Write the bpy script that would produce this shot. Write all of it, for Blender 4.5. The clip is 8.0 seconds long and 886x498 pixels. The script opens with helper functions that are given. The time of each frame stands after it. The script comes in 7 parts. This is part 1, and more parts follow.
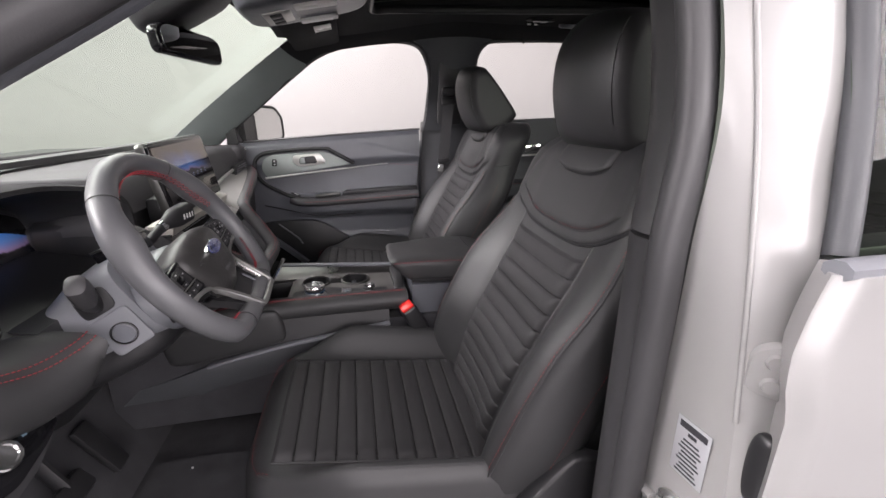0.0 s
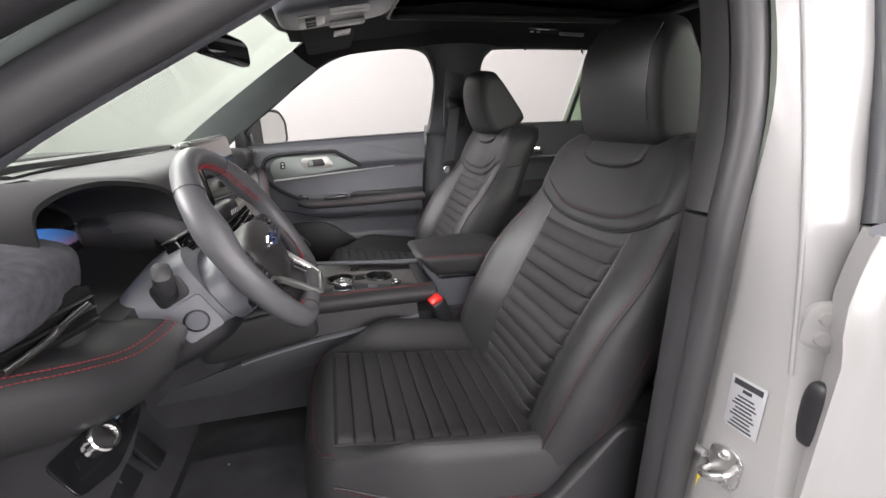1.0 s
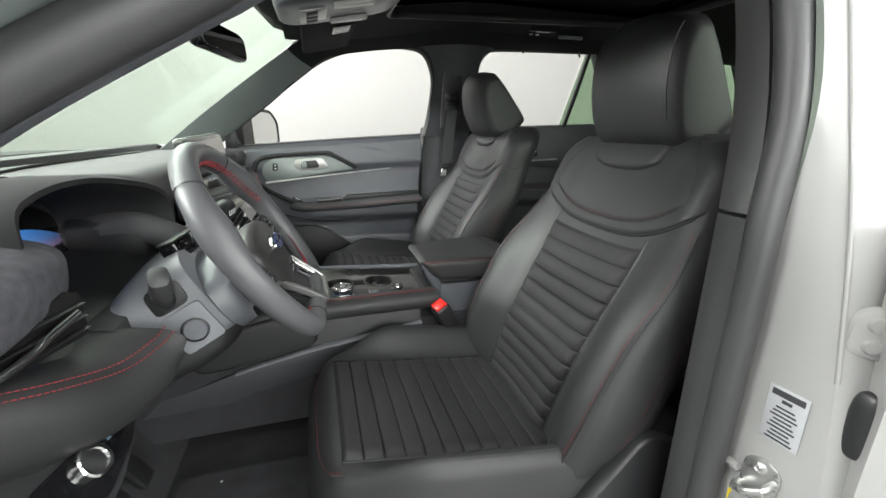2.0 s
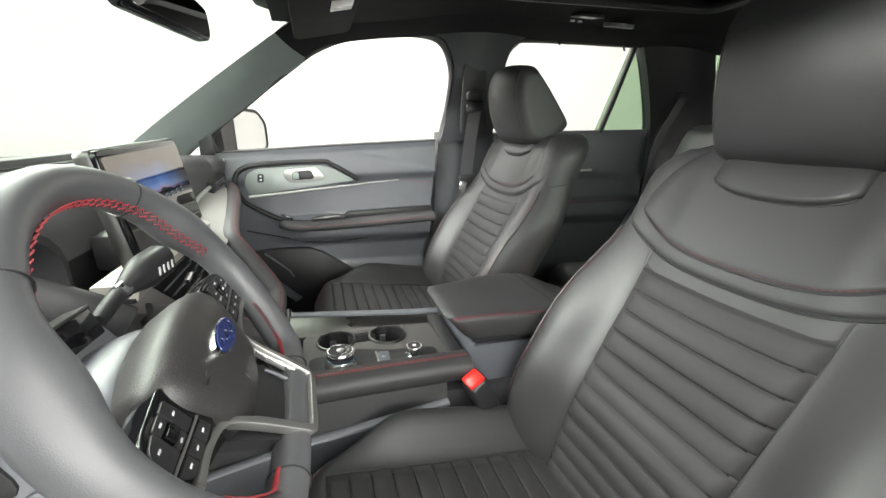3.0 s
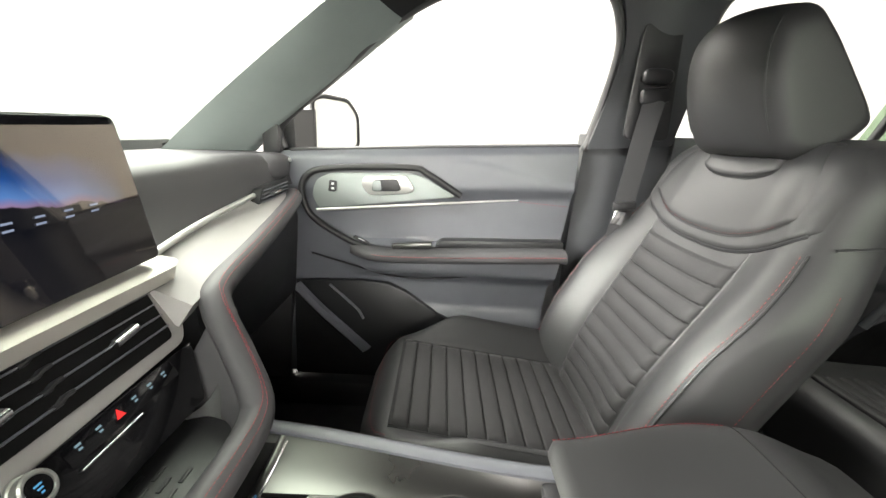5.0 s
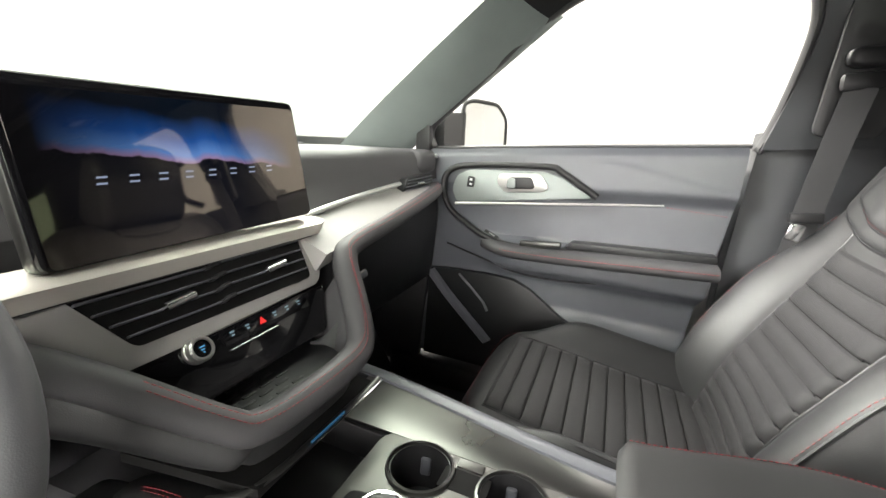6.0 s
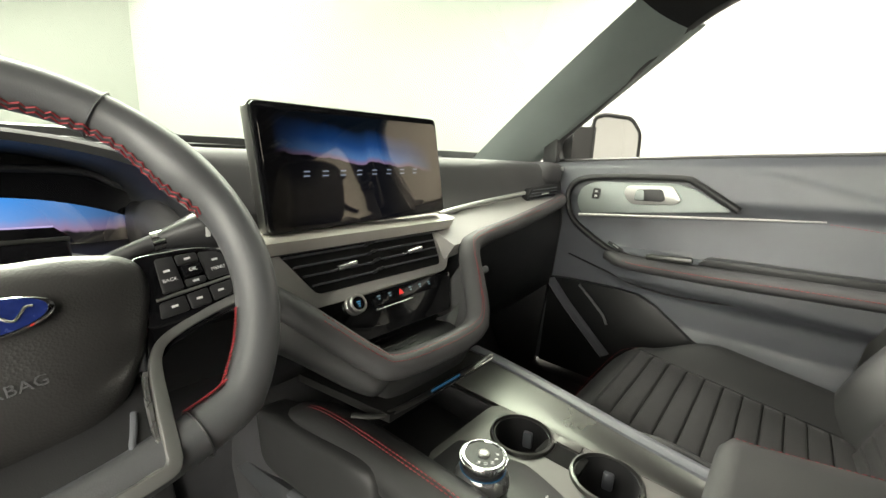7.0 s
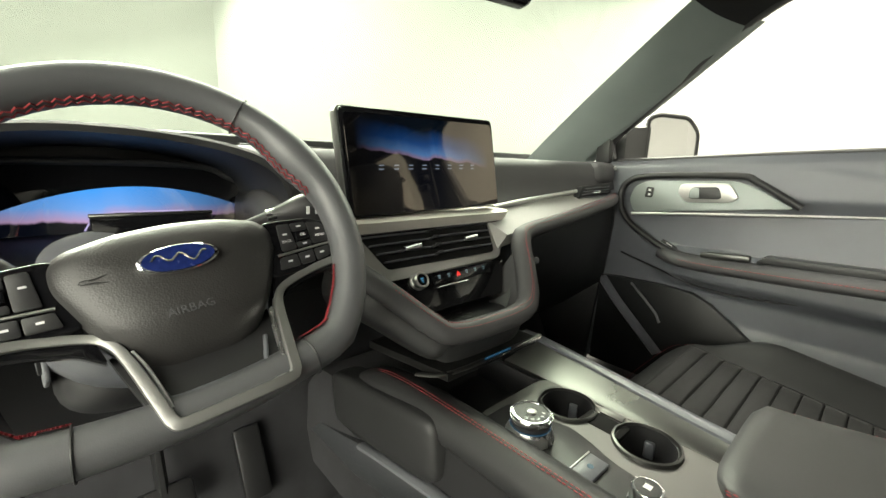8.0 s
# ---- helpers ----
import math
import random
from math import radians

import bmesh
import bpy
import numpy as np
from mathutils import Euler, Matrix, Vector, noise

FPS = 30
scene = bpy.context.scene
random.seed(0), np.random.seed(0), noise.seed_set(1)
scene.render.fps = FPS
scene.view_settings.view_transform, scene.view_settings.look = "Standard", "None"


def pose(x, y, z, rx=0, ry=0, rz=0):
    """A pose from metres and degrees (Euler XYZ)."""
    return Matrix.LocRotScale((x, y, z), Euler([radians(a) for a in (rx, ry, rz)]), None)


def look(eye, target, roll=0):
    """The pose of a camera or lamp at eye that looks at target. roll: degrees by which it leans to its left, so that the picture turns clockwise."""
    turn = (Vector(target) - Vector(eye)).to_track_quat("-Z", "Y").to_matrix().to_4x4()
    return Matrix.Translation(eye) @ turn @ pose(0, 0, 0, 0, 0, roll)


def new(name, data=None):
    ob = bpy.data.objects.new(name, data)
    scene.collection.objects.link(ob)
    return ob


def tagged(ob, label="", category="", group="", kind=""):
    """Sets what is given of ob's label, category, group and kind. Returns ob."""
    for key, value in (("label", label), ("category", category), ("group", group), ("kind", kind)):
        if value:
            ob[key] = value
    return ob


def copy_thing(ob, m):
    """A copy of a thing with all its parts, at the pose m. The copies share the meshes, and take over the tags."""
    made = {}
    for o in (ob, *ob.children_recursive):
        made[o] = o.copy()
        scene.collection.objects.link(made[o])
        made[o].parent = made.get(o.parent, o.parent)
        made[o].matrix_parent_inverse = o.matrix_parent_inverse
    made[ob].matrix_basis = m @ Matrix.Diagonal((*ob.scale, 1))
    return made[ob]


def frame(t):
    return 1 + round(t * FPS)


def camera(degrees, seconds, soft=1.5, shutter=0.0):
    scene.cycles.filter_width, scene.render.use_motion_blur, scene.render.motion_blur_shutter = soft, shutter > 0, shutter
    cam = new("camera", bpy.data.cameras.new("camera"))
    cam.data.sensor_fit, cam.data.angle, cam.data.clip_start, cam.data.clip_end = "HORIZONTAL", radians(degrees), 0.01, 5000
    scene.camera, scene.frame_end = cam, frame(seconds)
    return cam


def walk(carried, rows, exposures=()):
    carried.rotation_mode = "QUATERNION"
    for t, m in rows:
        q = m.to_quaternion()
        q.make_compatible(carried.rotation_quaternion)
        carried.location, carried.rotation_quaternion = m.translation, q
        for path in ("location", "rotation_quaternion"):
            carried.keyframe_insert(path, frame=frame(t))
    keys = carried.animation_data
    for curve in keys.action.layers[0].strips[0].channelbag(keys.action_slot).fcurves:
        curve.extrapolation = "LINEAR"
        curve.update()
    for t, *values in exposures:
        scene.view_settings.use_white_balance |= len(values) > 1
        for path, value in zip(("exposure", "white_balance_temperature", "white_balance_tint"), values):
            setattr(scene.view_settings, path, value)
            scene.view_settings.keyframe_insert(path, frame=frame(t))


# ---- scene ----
cam = camera(94.2, 8.0)
METRES, EYE, TILT, LEAN, TURN = 1.38, 1.241, -18.0, 0.0, -12.0
ROWS = [
    (0.0, 0.0, 0.0, 0.0, -0.0, 0.0, -0.0),
    (0.5, -0.0572, -0.0205, -0.0158, -1.38, 0.45, 0.59),
    (1.0, -0.0994, -0.0303, -0.0253, -2.98, 0.97, 1.06),
    (2.5, -0.1533, 0.0783, -0.0025, -5.24, 1.79, 0.86),
    (3.0, -0.1691, 0.2279, 0.0541, -5.1, 1.93, 0.5),
    (3.5, -0.1707, 0.353, 0.1033, -4.99, 1.59, -0.12),
    (4.0, -0.1789, 0.4729, 0.1374, -3.34, 1.69, -1.25),
    (5.5, -0.1459, 0.6098, 0.1427, 21.1, 1.33, -10.14),
    (6.0, -0.1037, 0.5968, 0.1233, 32.4, 0.37, -13.48),
    (6.5, -0.0769, 0.5764, 0.1079, 42.71, -0.7, -15.86),
    (7.0, -0.0514, 0.5613, 0.0959, 50.48, -1.65, -17.06),
    (7.5, -0.0269, 0.5469, 0.0818, 55.48, -2.33, -17.6),
    (8.0, -0.0046, 0.5293, 0.0707, 58.01, -2.87, -17.75),
]
EXPOSURES = [(0.0, 0.26, 6400, 20), (1.2, 0.40, 6400, 14), (2.3, 0.62, 6250, 3), (3.0, 1.18, 6450, 6), (3.5, 1.38, 6650, 6), (4.2, 1.66, 6700, 6), (6.0, 1.53, 6650, 8), (6.8, 1.2, 7000, 4), (8.0, 1.06, 7150, -1)]
walk(cam, [(t, pose(-0.204, -1.227, EYE, TILT, LEAN, TURN) @ pose(METRES * x, METRES * y, METRES * z, 90 + pitch, roll, yaw)) for t, x, y, z, yaw, pitch, roll in ROWS], EXPOSURES)

# ---- light of the booth ----
world = bpy.data.worlds.new("world")
scene.world = world
world.use_nodes = True
world.node_tree.nodes["Background"].inputs["Color"].default_value = (0.9, 0.95, 1.0, 1)
world.node_tree.nodes["Background"].inputs["Strength"].default_value = 0.3


# ---- materials ----
def material(name, base, rough=0.5, metal=0.0, grain=0.0, grain_size=400.0, cell=False, vary=0.12, vary_size=6.0,
             coat=0.0, sheen=0.0, spec=0.5, rough_vary=0.08, per_piece=0.0):
    """A procedural surface: two scales of variation in colour and gloss, and a fine relief."""
    m = bpy.data.materials.new(name)
    m.use_nodes = True
    t = m.node_tree
    n, link = t.nodes, t.links.new
    b = n["Principled BSDF"]
    b.inputs["Metallic"].default_value = metal
    b.inputs["Specular IOR Level"].default_value = spec
    b.inputs["Coat Weight"].default_value = coat
    b.inputs["Coat Roughness"].default_value = 0.06
    b.inputs["Sheen Weight"].default_value = sheen
    co = n.new("ShaderNodeTexCoord")
    big = n.new("ShaderNodeTexNoise")
    big.inputs["Scale"].default_value = vary_size
    big.inputs["Detail"].default_value = 5
    link(co.outputs["Object"], big.inputs["Vector"])
    fine = n.new("ShaderNodeTexVoronoi" if cell else "ShaderNodeTexNoise")
    fine.inputs["Scale"].default_value = grain_size
    link(co.outputs["Object"], fine.inputs["Vector"])
    ramp = n.new("ShaderNodeMapRange")
    ramp.inputs["From Min"].default_value, ramp.inputs["From Max"].default_value = 0.3, 0.7
    ramp.inputs["To Min"].default_value, ramp.inputs["To Max"].default_value = 1 - vary, 1 + vary
    link(big.outputs["Fac"], ramp.inputs["Value"])
    mix = n.new("ShaderNodeVectorMath")
    mix.operation = "SCALE"
    mix.inputs[0].default_value = base
    link(ramp.outputs["Result"], mix.inputs["Scale"])
    out = mix.outputs["Vector"]
    if per_piece:
        info = n.new("ShaderNodeObjectInfo")
        pr = n.new("ShaderNodeMapRange")
        pr.inputs["To Min"].default_value, pr.inputs["To Max"].default_value = 1 - per_piece, 1 + per_piece
        link(info.outputs["Random"], pr.inputs["Value"])
        m2 = n.new("ShaderNodeVectorMath")
        m2.operation = "SCALE"
        link(out, m2.inputs[0])
        link(pr.outputs["Result"], m2.inputs["Scale"])
        out = m2.outputs["Vector"]
    link(out, b.inputs["Base Color"])
    rr = n.new("ShaderNodeMapRange")
    rr.inputs["From Min"].default_value, rr.inputs["From Max"].default_value = 0.3, 0.7
    rr.inputs["To Min"].default_value, rr.inputs["To Max"].default_value = max(0.02, rough - rough_vary), min(1, rough + rough_vary)
    link(big.outputs["Fac"], rr.inputs["Value"])
    link(rr.outputs["Result"], b.inputs["Roughness"])
    if grain:
        bump = n.new("ShaderNodeBump")
        bump.inputs["Strength"].default_value = grain
        bump.inputs["Distance"].default_value = 0.0006
        link(fine.outputs["Distance" if cell else "Fac"], bump.inputs["Height"])
        link(bump.outputs["Normal"], b.inputs["Normal"])
    return m


def pane_material(name, tint, gloss=0.02):
    """Thin clear glass: passes tinted light, and mirrors by the angle."""
    m = bpy.data.materials.new(name)
    m.use_nodes = True
    t = m.node_tree
    t.nodes.remove(t.nodes["Principled BSDF"])
    clear, shine, mix, side, steep, gain = (t.nodes.new("ShaderNode" + k) for k in ("BsdfTransparent", "BsdfGlossy", "MixShader", "LayerWeight", "Math", "Math"))
    clear.inputs["Color"].default_value = (*tint, 1)
    shine.inputs["Roughness"].default_value = gloss
    side.inputs["Blend"].default_value = 0.5
    steep.operation, gain.operation = "POWER", "MULTIPLY_ADD"
    steep.inputs[1].default_value, gain.inputs[1].default_value, gain.inputs[2].default_value = 5.0, 0.5, 0.03
    t.links.new(side.outputs["Facing"], steep.inputs[0])
    t.links.new(steep.outputs[0], gain.inputs[0])
    t.links.new(gain.outputs[0], mix.inputs["Fac"])
    t.links.new(clear.outputs["BSDF"], mix.inputs[1])
    t.links.new(shine.outputs["BSDF"], mix.inputs[2])
    t.links.new(mix.outputs["Shader"], t.nodes["Material Output"].inputs["Surface"])
    return m


def glow(name, colour, strength):
    m = bpy.data.materials.new(name)
    m.use_nodes = True
    b = m.node_tree.nodes["Principled BSDF"]
    b.inputs["Base Color"].default_value = (0.01, 0.01, 0.01, 1)
    b.inputs["Roughness"].default_value = 0.15
    b.inputs["Emission Color"].default_value = (*colour, 1)
    b.inputs["Emission Strength"].default_value = strength
    return m


LEATHER = material("black_leather", (0.0265, 0.0267, 0.0277), 0.485, grain=0.16, grain_size=900, cell=True, vary=0.05, vary_size=14, spec=0.42, rough_vary=0.03)
LEATHER_SOFT = material("dash_leather", (0.0620, 0.0610, 0.0640), 0.56, grain=0.12, grain_size=900, cell=True, spec=0.32, vary=0.05, vary_size=14, rough_vary=0.025)
WHEEL_LEATHER = material("wheel_leather", (0.0800, 0.0810, 0.0860), 0.42, grain=0.12, grain_size=900, cell=True, spec=0.55, vary=0.05, vary_size=14, rough_vary=0.03)
COVER = material("airbag_cover_skin", (0.0280, 0.0270, 0.0270), 0.42, grain=0.30, grain_size=600, cell=True, spec=0.5, vary=0.05, vary_size=14, rough_vary=0.03)
FABRIC = material("ribbed_fabric", (0.0205, 0.0201, 0.0212), 0.58, grain=0.5, grain_size=1400, vary=0.14, sheen=0.05, spec=0.26)
PLASTIC = material("charcoal_plastic", (0.1100, 0.1150, 0.1300), 0.31, grain=0.3, grain_size=1100, cell=True, spec=0.75, vary=0.05, vary_size=14, rough_vary=0.025)
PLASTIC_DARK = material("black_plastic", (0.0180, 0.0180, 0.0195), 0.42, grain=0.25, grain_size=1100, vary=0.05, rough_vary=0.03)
PLASTIC_BLUE = material("slate_plastic", (0.1750, 0.1800, 0.1970), 0.42, grain=0.2, grain_size=1000, vary=0.05, rough_vary=0.03)
PIANO = material("gloss_black", (0.006, 0.006, 0.007), 0.07, vary=0.05, rough_vary=0.02)
WHEEL_SILVER = material("wheel_silver", (0.33, 0.33, 0.32), 0.40, metal=0.85, vary=0.06, rough_vary=0.05)
SATIN = material("satin_silver", (0.55, 0.55, 0.53), 0.38, metal=0.85, vary=0.06, rough_vary=0.05)
SATIN_TRIM = material("satin_green_grey_trim", (0.25, 0.275, 0.265), 0.42, metal=0.45, vary=0.06)
GREY_TRIM = material("grey_trim", (0.3400, 0.3320, 0.3180), 0.56, vary=0.06, grain=0.15, grain_size=1500, spec=0.3)
DARK_METAL = material("brushed_dark_metal", (0.1200, 0.1200, 0.1160), 0.32, metal=0.9, vary=0.15, vary_size=3)
PLATE = material("satin_console_metal", (0.1500, 0.1470, 0.1420), 0.42, metal=0.8, vary=0.06, rough_vary=0.05)
LEDGE = material("pale_satin_ledge", (0.5000, 0.4750, 0.4350), 0.38, metal=0.3, vary=0.04)
SLOPE = material("polished_console_metal", (0.1700, 0.1670, 0.1630), 0.3, metal=1, vary=0.04, rough_vary=0.03)
CHROME = material("chrome", (0.78, 0.78, 0.78), 0.12, metal=1.0, vary=0.05, rough_vary=0.04)
RED = material("red_thread", (0.2500, 0.0220, 0.0300), 0.6, vary=0.1, vary_size=80)
RED_BUTTON = material("red_plastic", (0.75, 0.02, 0.015), 0.35, vary=0.05)
CARPET = material("black_carpet", (0.0420, 0.0420, 0.0460), 0.95, grain=1.0, grain_size=700, vary=0.2, vary_size=15, sheen=0.1, spec=0.1)
HEADLINER = material("black_headliner", (0.0230, 0.0230, 0.0240), 0.9, grain=0.4, grain_size=900, vary=0.1, spec=0.2)
PILLAR = material("grey_green_pillar_cloth", (0.2500, 0.2850, 0.2750), 0.8, grain=0.4, grain_size=900, vary=0.08, spec=0.3)
PAINT = material("white_car_paint", (0.2700, 0.2670, 0.2620), 0.34, coat=0.3, vary=0.02, rough_vary=0.04)
TRIM_DARK = material("pillar_plastic", (0.0500, 0.0525, 0.0575), 0.45, grain=0.3, grain_size=1100, cell=True, spec=0.5, vary=0.05, vary_size=14, rough_vary=0.025)
SEAL = material("grey_rubber_seal", (0.0380, 0.0375, 0.0395), 0.5, vary=0.12, grain=0.15, grain_size=500)
WEBBING = material("belt_webbing", (0.0340, 0.0340, 0.0360), 0.7, grain=0.6, grain_size=900, vary=0.08)
CARPET_GREY = material("grey_felt", (0.075, 0.075, 0.085), 0.95, grain=0.9, grain_size=500, vary=0.25, vary_size=60, spec=0.1)
WHITE_GLOW = glow("lit_lettering", (0.6, 0.7, 1.0), 0.15)
POCKET = material("pocket_plastic", (0.0085, 0.0090, 0.0100), 0.4, grain=0.2, grain_size=1000, vary=0.06, rough_vary=0.03, spec=0.3)
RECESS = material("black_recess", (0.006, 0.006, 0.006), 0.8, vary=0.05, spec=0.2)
STEEL = material("zinc_steel", (0.55, 0.55, 0.54), 0.3, metal=0.9, vary=0.15, vary_size=40)
LABEL = material("silver_label", (0.45, 0.46, 0.48), 0.35, metal=0.3, vary=0.05)
INK = material("dark_ink", (0.03, 0.03, 0.035), 0.6, vary=0.05)
WHITE_INK = material("white_print", (0.6, 0.6, 0.6), 0.5, vary=0.03)
YELLOW = material("yellow_label", (0.8, 0.6, 0.02), 0.5, vary=0.04)
BLUE = material("blue_enamel", (0.012, 0.022, 0.11), 0.2, coat=0.5, vary=0.15, vary_size=200)
LAMP_LENS = material("frosted_lens", (0.75, 0.74, 0.72), 0.3, vary=0.03)
WALL = material("booth_wall_paint", (0.4050, 0.3980, 0.3900), 0.85, vary=0.02, vary_size=0.5, spec=0.2)
FLOOR = material("booth_floor_paint", (0.2000, 0.2000, 0.2000), 0.5, vary=0.08, vary_size=1.5, grain=0.2, grain_size=80)
WINDSHIELD = pane_material("windshield_glass", (0.805, 0.86, 0.808))
SIDE_GLASS = pane_material("side_glass", (0.96, 0.96, 0.95))
PRIVACY = pane_material("tinted_glass", (0.62, 0.72, 0.60))
DARK_GLASS = material("dark_roof_glass", (0.008, 0.008, 0.009), 0.12, vary=0.05, rough_vary=0.03)
MIRROR = material("mirror_glass", (0.86, 0.86, 0.85), 0.02, metal=1.0, vary=0.01, rough_vary=0.0)
PANEL_LIGHT = glow("lit_panel", (1.0, 0.97, 0.93), 1.6)
LED_BLUE = glow("blue_led", (0.06, 0.35, 0.75), 0.07)
KNOB_BLUE = glow("blue_readout", (0.12, 0.42, 0.75), 0.30)
ICON = glow("lit_icon", (0.3, 0.45, 0.55), 0.22)
ICON_RED = glow("red_icon", (0.8, 0.03, 0.03), 0.45)


def display(name, low, high, tilt, strength, zenith=(0.01, 0.10, 0.42), edge=0.24):
    """A lit screen: a dusk sky in blue over dark hills, by the part's own coordinates (y across, z up)."""
    m = bpy.data.materials.new(name)
    m.use_nodes = True
    t = m.node_tree
    n, link = t.nodes, t.links.new
    b = n["Principled BSDF"]
    b.inputs["Base Color"].default_value = (0.004, 0.004, 0.005, 1)
    b.inputs["IOR"].default_value = 2.1
    b.inputs["Specular Tint"].default_value = (1.0, 0.87, 0.73, 1)
    b.inputs["Roughness"].default_value = 0.04
    co = n.new("ShaderNodeTexCoord")
    sep = n.new("ShaderNodeSeparateXYZ")
    link(co.outputs["Object"], sep.inputs[0])
    noi = n.new("ShaderNodeTexNoise")
    noi.noise_dimensions = "1D"
    noi.inputs["Scale"].default_value = 17
    noi.inputs["Detail"].default_value = 4
    link(sep.outputs["Y"], noi.inputs["W"])
    hill = n.new("ShaderNodeMath")
    hill.operation = "MULTIPLY_ADD"
    link(noi.outputs["Fac"], hill.inputs[0])
    hill.inputs[1].default_value, hill.inputs[2].default_value = 0.026, low
    off = n.new("ShaderNodeMath")
    off.operation = "MULTIPLY_ADD"
    link(sep.outputs["Y"], off.inputs[0])
    off.inputs[1].default_value = tilt
    link(sep.outputs["Z"], off.inputs[2])
    dif = n.new("ShaderNodeMath")
    dif.operation = "SUBTRACT"
    link(off.outputs[0], dif.inputs[0])
    link(hill.outputs[0], dif.inputs[1])
    sky = n.new("ShaderNodeMapRange")
    sky.inputs["From Min"].default_value, sky.inputs["From Max"].default_value = 0.0, high
    link(dif.outputs[0], sky.inputs["Value"])
    ramp = n.new("ShaderNodeValToRGB")
    e = ramp.color_ramp.elements
    e[0].position, e[0].color = 0.0, (0.003, 0.004, 0.009, 1)
    e[1].position, e[1].color = 1.0, (0.0, 0.004, 0.012, 1)
    for at, c in ((0.03, (0.45, 0.30, 0.55, 1)), (0.18, (0.14, 0.34, 0.85, 1)), (0.5, (*zenith, 1))):
        k = e.new(at)
        k.color = c
    link(sky.outputs["Result"], ramp.inputs["Fac"])
    side = n.new("ShaderNodeMapRange")
    side.inputs["From Min"].default_value, side.inputs["From Max"].default_value = edge, 0.02
    wide = n.new("ShaderNodeMath")
    wide.operation = "ABSOLUTE"
    link(sep.outputs["Y"], wide.inputs[0])
    link(wide.outputs[0], side.inputs["Value"])
    link(ramp.outputs["Color"], b.inputs["Emission Color"])
    amp = n.new("ShaderNodeMath")
    amp.operation = "MULTIPLY"
    link(side.outputs["Result"], amp.inputs[0])
    amp.inputs[1].default_value = strength
    link(amp.outputs[0], b.inputs["Emission Strength"])
    return m


# ---- building tools ----
V = Vector


def mesh_of(name, verts, faces, sharp=40):
    me = bpy.data.meshes.new(name)
    me.from_pydata([tuple(v) for v in verts], [], faces)
    bm = bmesh.new()
    bm.from_mesh(me)
    bmesh.ops.remove_doubles(bm, verts=bm.verts, dist=1e-5)
    bmesh.ops.recalc_face_normals(bm, faces=bm.faces)
    bm.to_mesh(me)
    bm.free()
    me.shade_smooth()
    me.set_sharp_from_angle(angle=radians(sharp))
    return me


def part(name, me, mat, parent, label=""):
    """Links a mesh, built in car coordinates, as one object under its thing or part."""
    ob = new(name, me)
    me.materials.clear()
    me.materials.append(mat)
    ob.parent = parent
    if label:
        ob["label"] = label
    return ob


def thing(name, label, category, group="", kind=""):
    return tagged(new(name), label, category, group, kind)


def smooth(pts, per=6, closed=False):
    """A Catmull-Rom line through points."""
    p = [V(q) for q in pts]
    n = len(p)
    out = []
    for i in range(n if closed else n - 1):
        a, b, c, d = (p[(i + k) % n] if closed else p[min(max(i + k, 0), n - 1)] for k in (-1, 0, 1, 2))
        for j in range(per):
            s = j / per
            out.append(0.5 * ((2 * b) + (c - a) * s + (2 * a - 5 * b + 4 * c - d) * s * s + (3 * b - a - 3 * c + d) * s ** 3))
    if not closed:
        out.append(p[-1])
    return out


def loft(loops, closed_loop=True, caps=True, around=False, sharp=40):
    """A skin over a row of point loops of one length."""
    n = len(loops[0])
    verts = [v for lp in loops for v in lp]
    faces = []
    rows = len(loops)
    for i in range(rows if around else rows - 1):
        for j in range(n if closed_loop else n - 1):
            a, b = i * n + j, i * n + (j + 1) % n
            c, d = ((i + 1) % rows) * n + (j + 1) % n, ((i + 1) % rows) * n + j
            faces.append((a, b, c, d))
    if caps and closed_loop and not around:
        faces.append(tuple(range(n))[::-1])
        faces.append(tuple((rows - 1) * n + j for j in range(n)))
    return mesh_of("loft", verts, faces, sharp)


def sweep(path, rx, ry=None, up=(0, 0, 1), n=10, closed=False, power=2.0, sharp=50):
    """A tube of elliptic (or, with a higher power, boxy) section along a line; rx lies across up, ry along it. rx, ry may follow 0..1."""
    p = [V(q) for q in path]
    loops = []
    for i, q in enumerate(p):
        s = i / max(1, len(p) - 1)
        a, b = p[(i - 1) % len(p)] if closed or i else p[0], p[(i + 1) % len(p)] if closed or i < len(p) - 1 else p[-1]
        t = (b - a).normalized()
        side = t.cross(V(up)).normalized()
        top = side.cross(t).normalized()
        x = rx(s) if callable(rx) else rx
        y = (ry(s) if callable(ry) else ry) if ry is not None else x
        lp = []
        for k in range(n):
            th = 2 * math.pi * (k + 0.5) / n
            c, d = math.cos(th), math.sin(th)
            lp.append(q + side * x * math.copysign(abs(c) ** (2 / power), c) + top * y * math.copysign(abs(d) ** (2 / power), d))
        loops.append(lp)
    return loft(loops, around=closed, sharp=sharp)


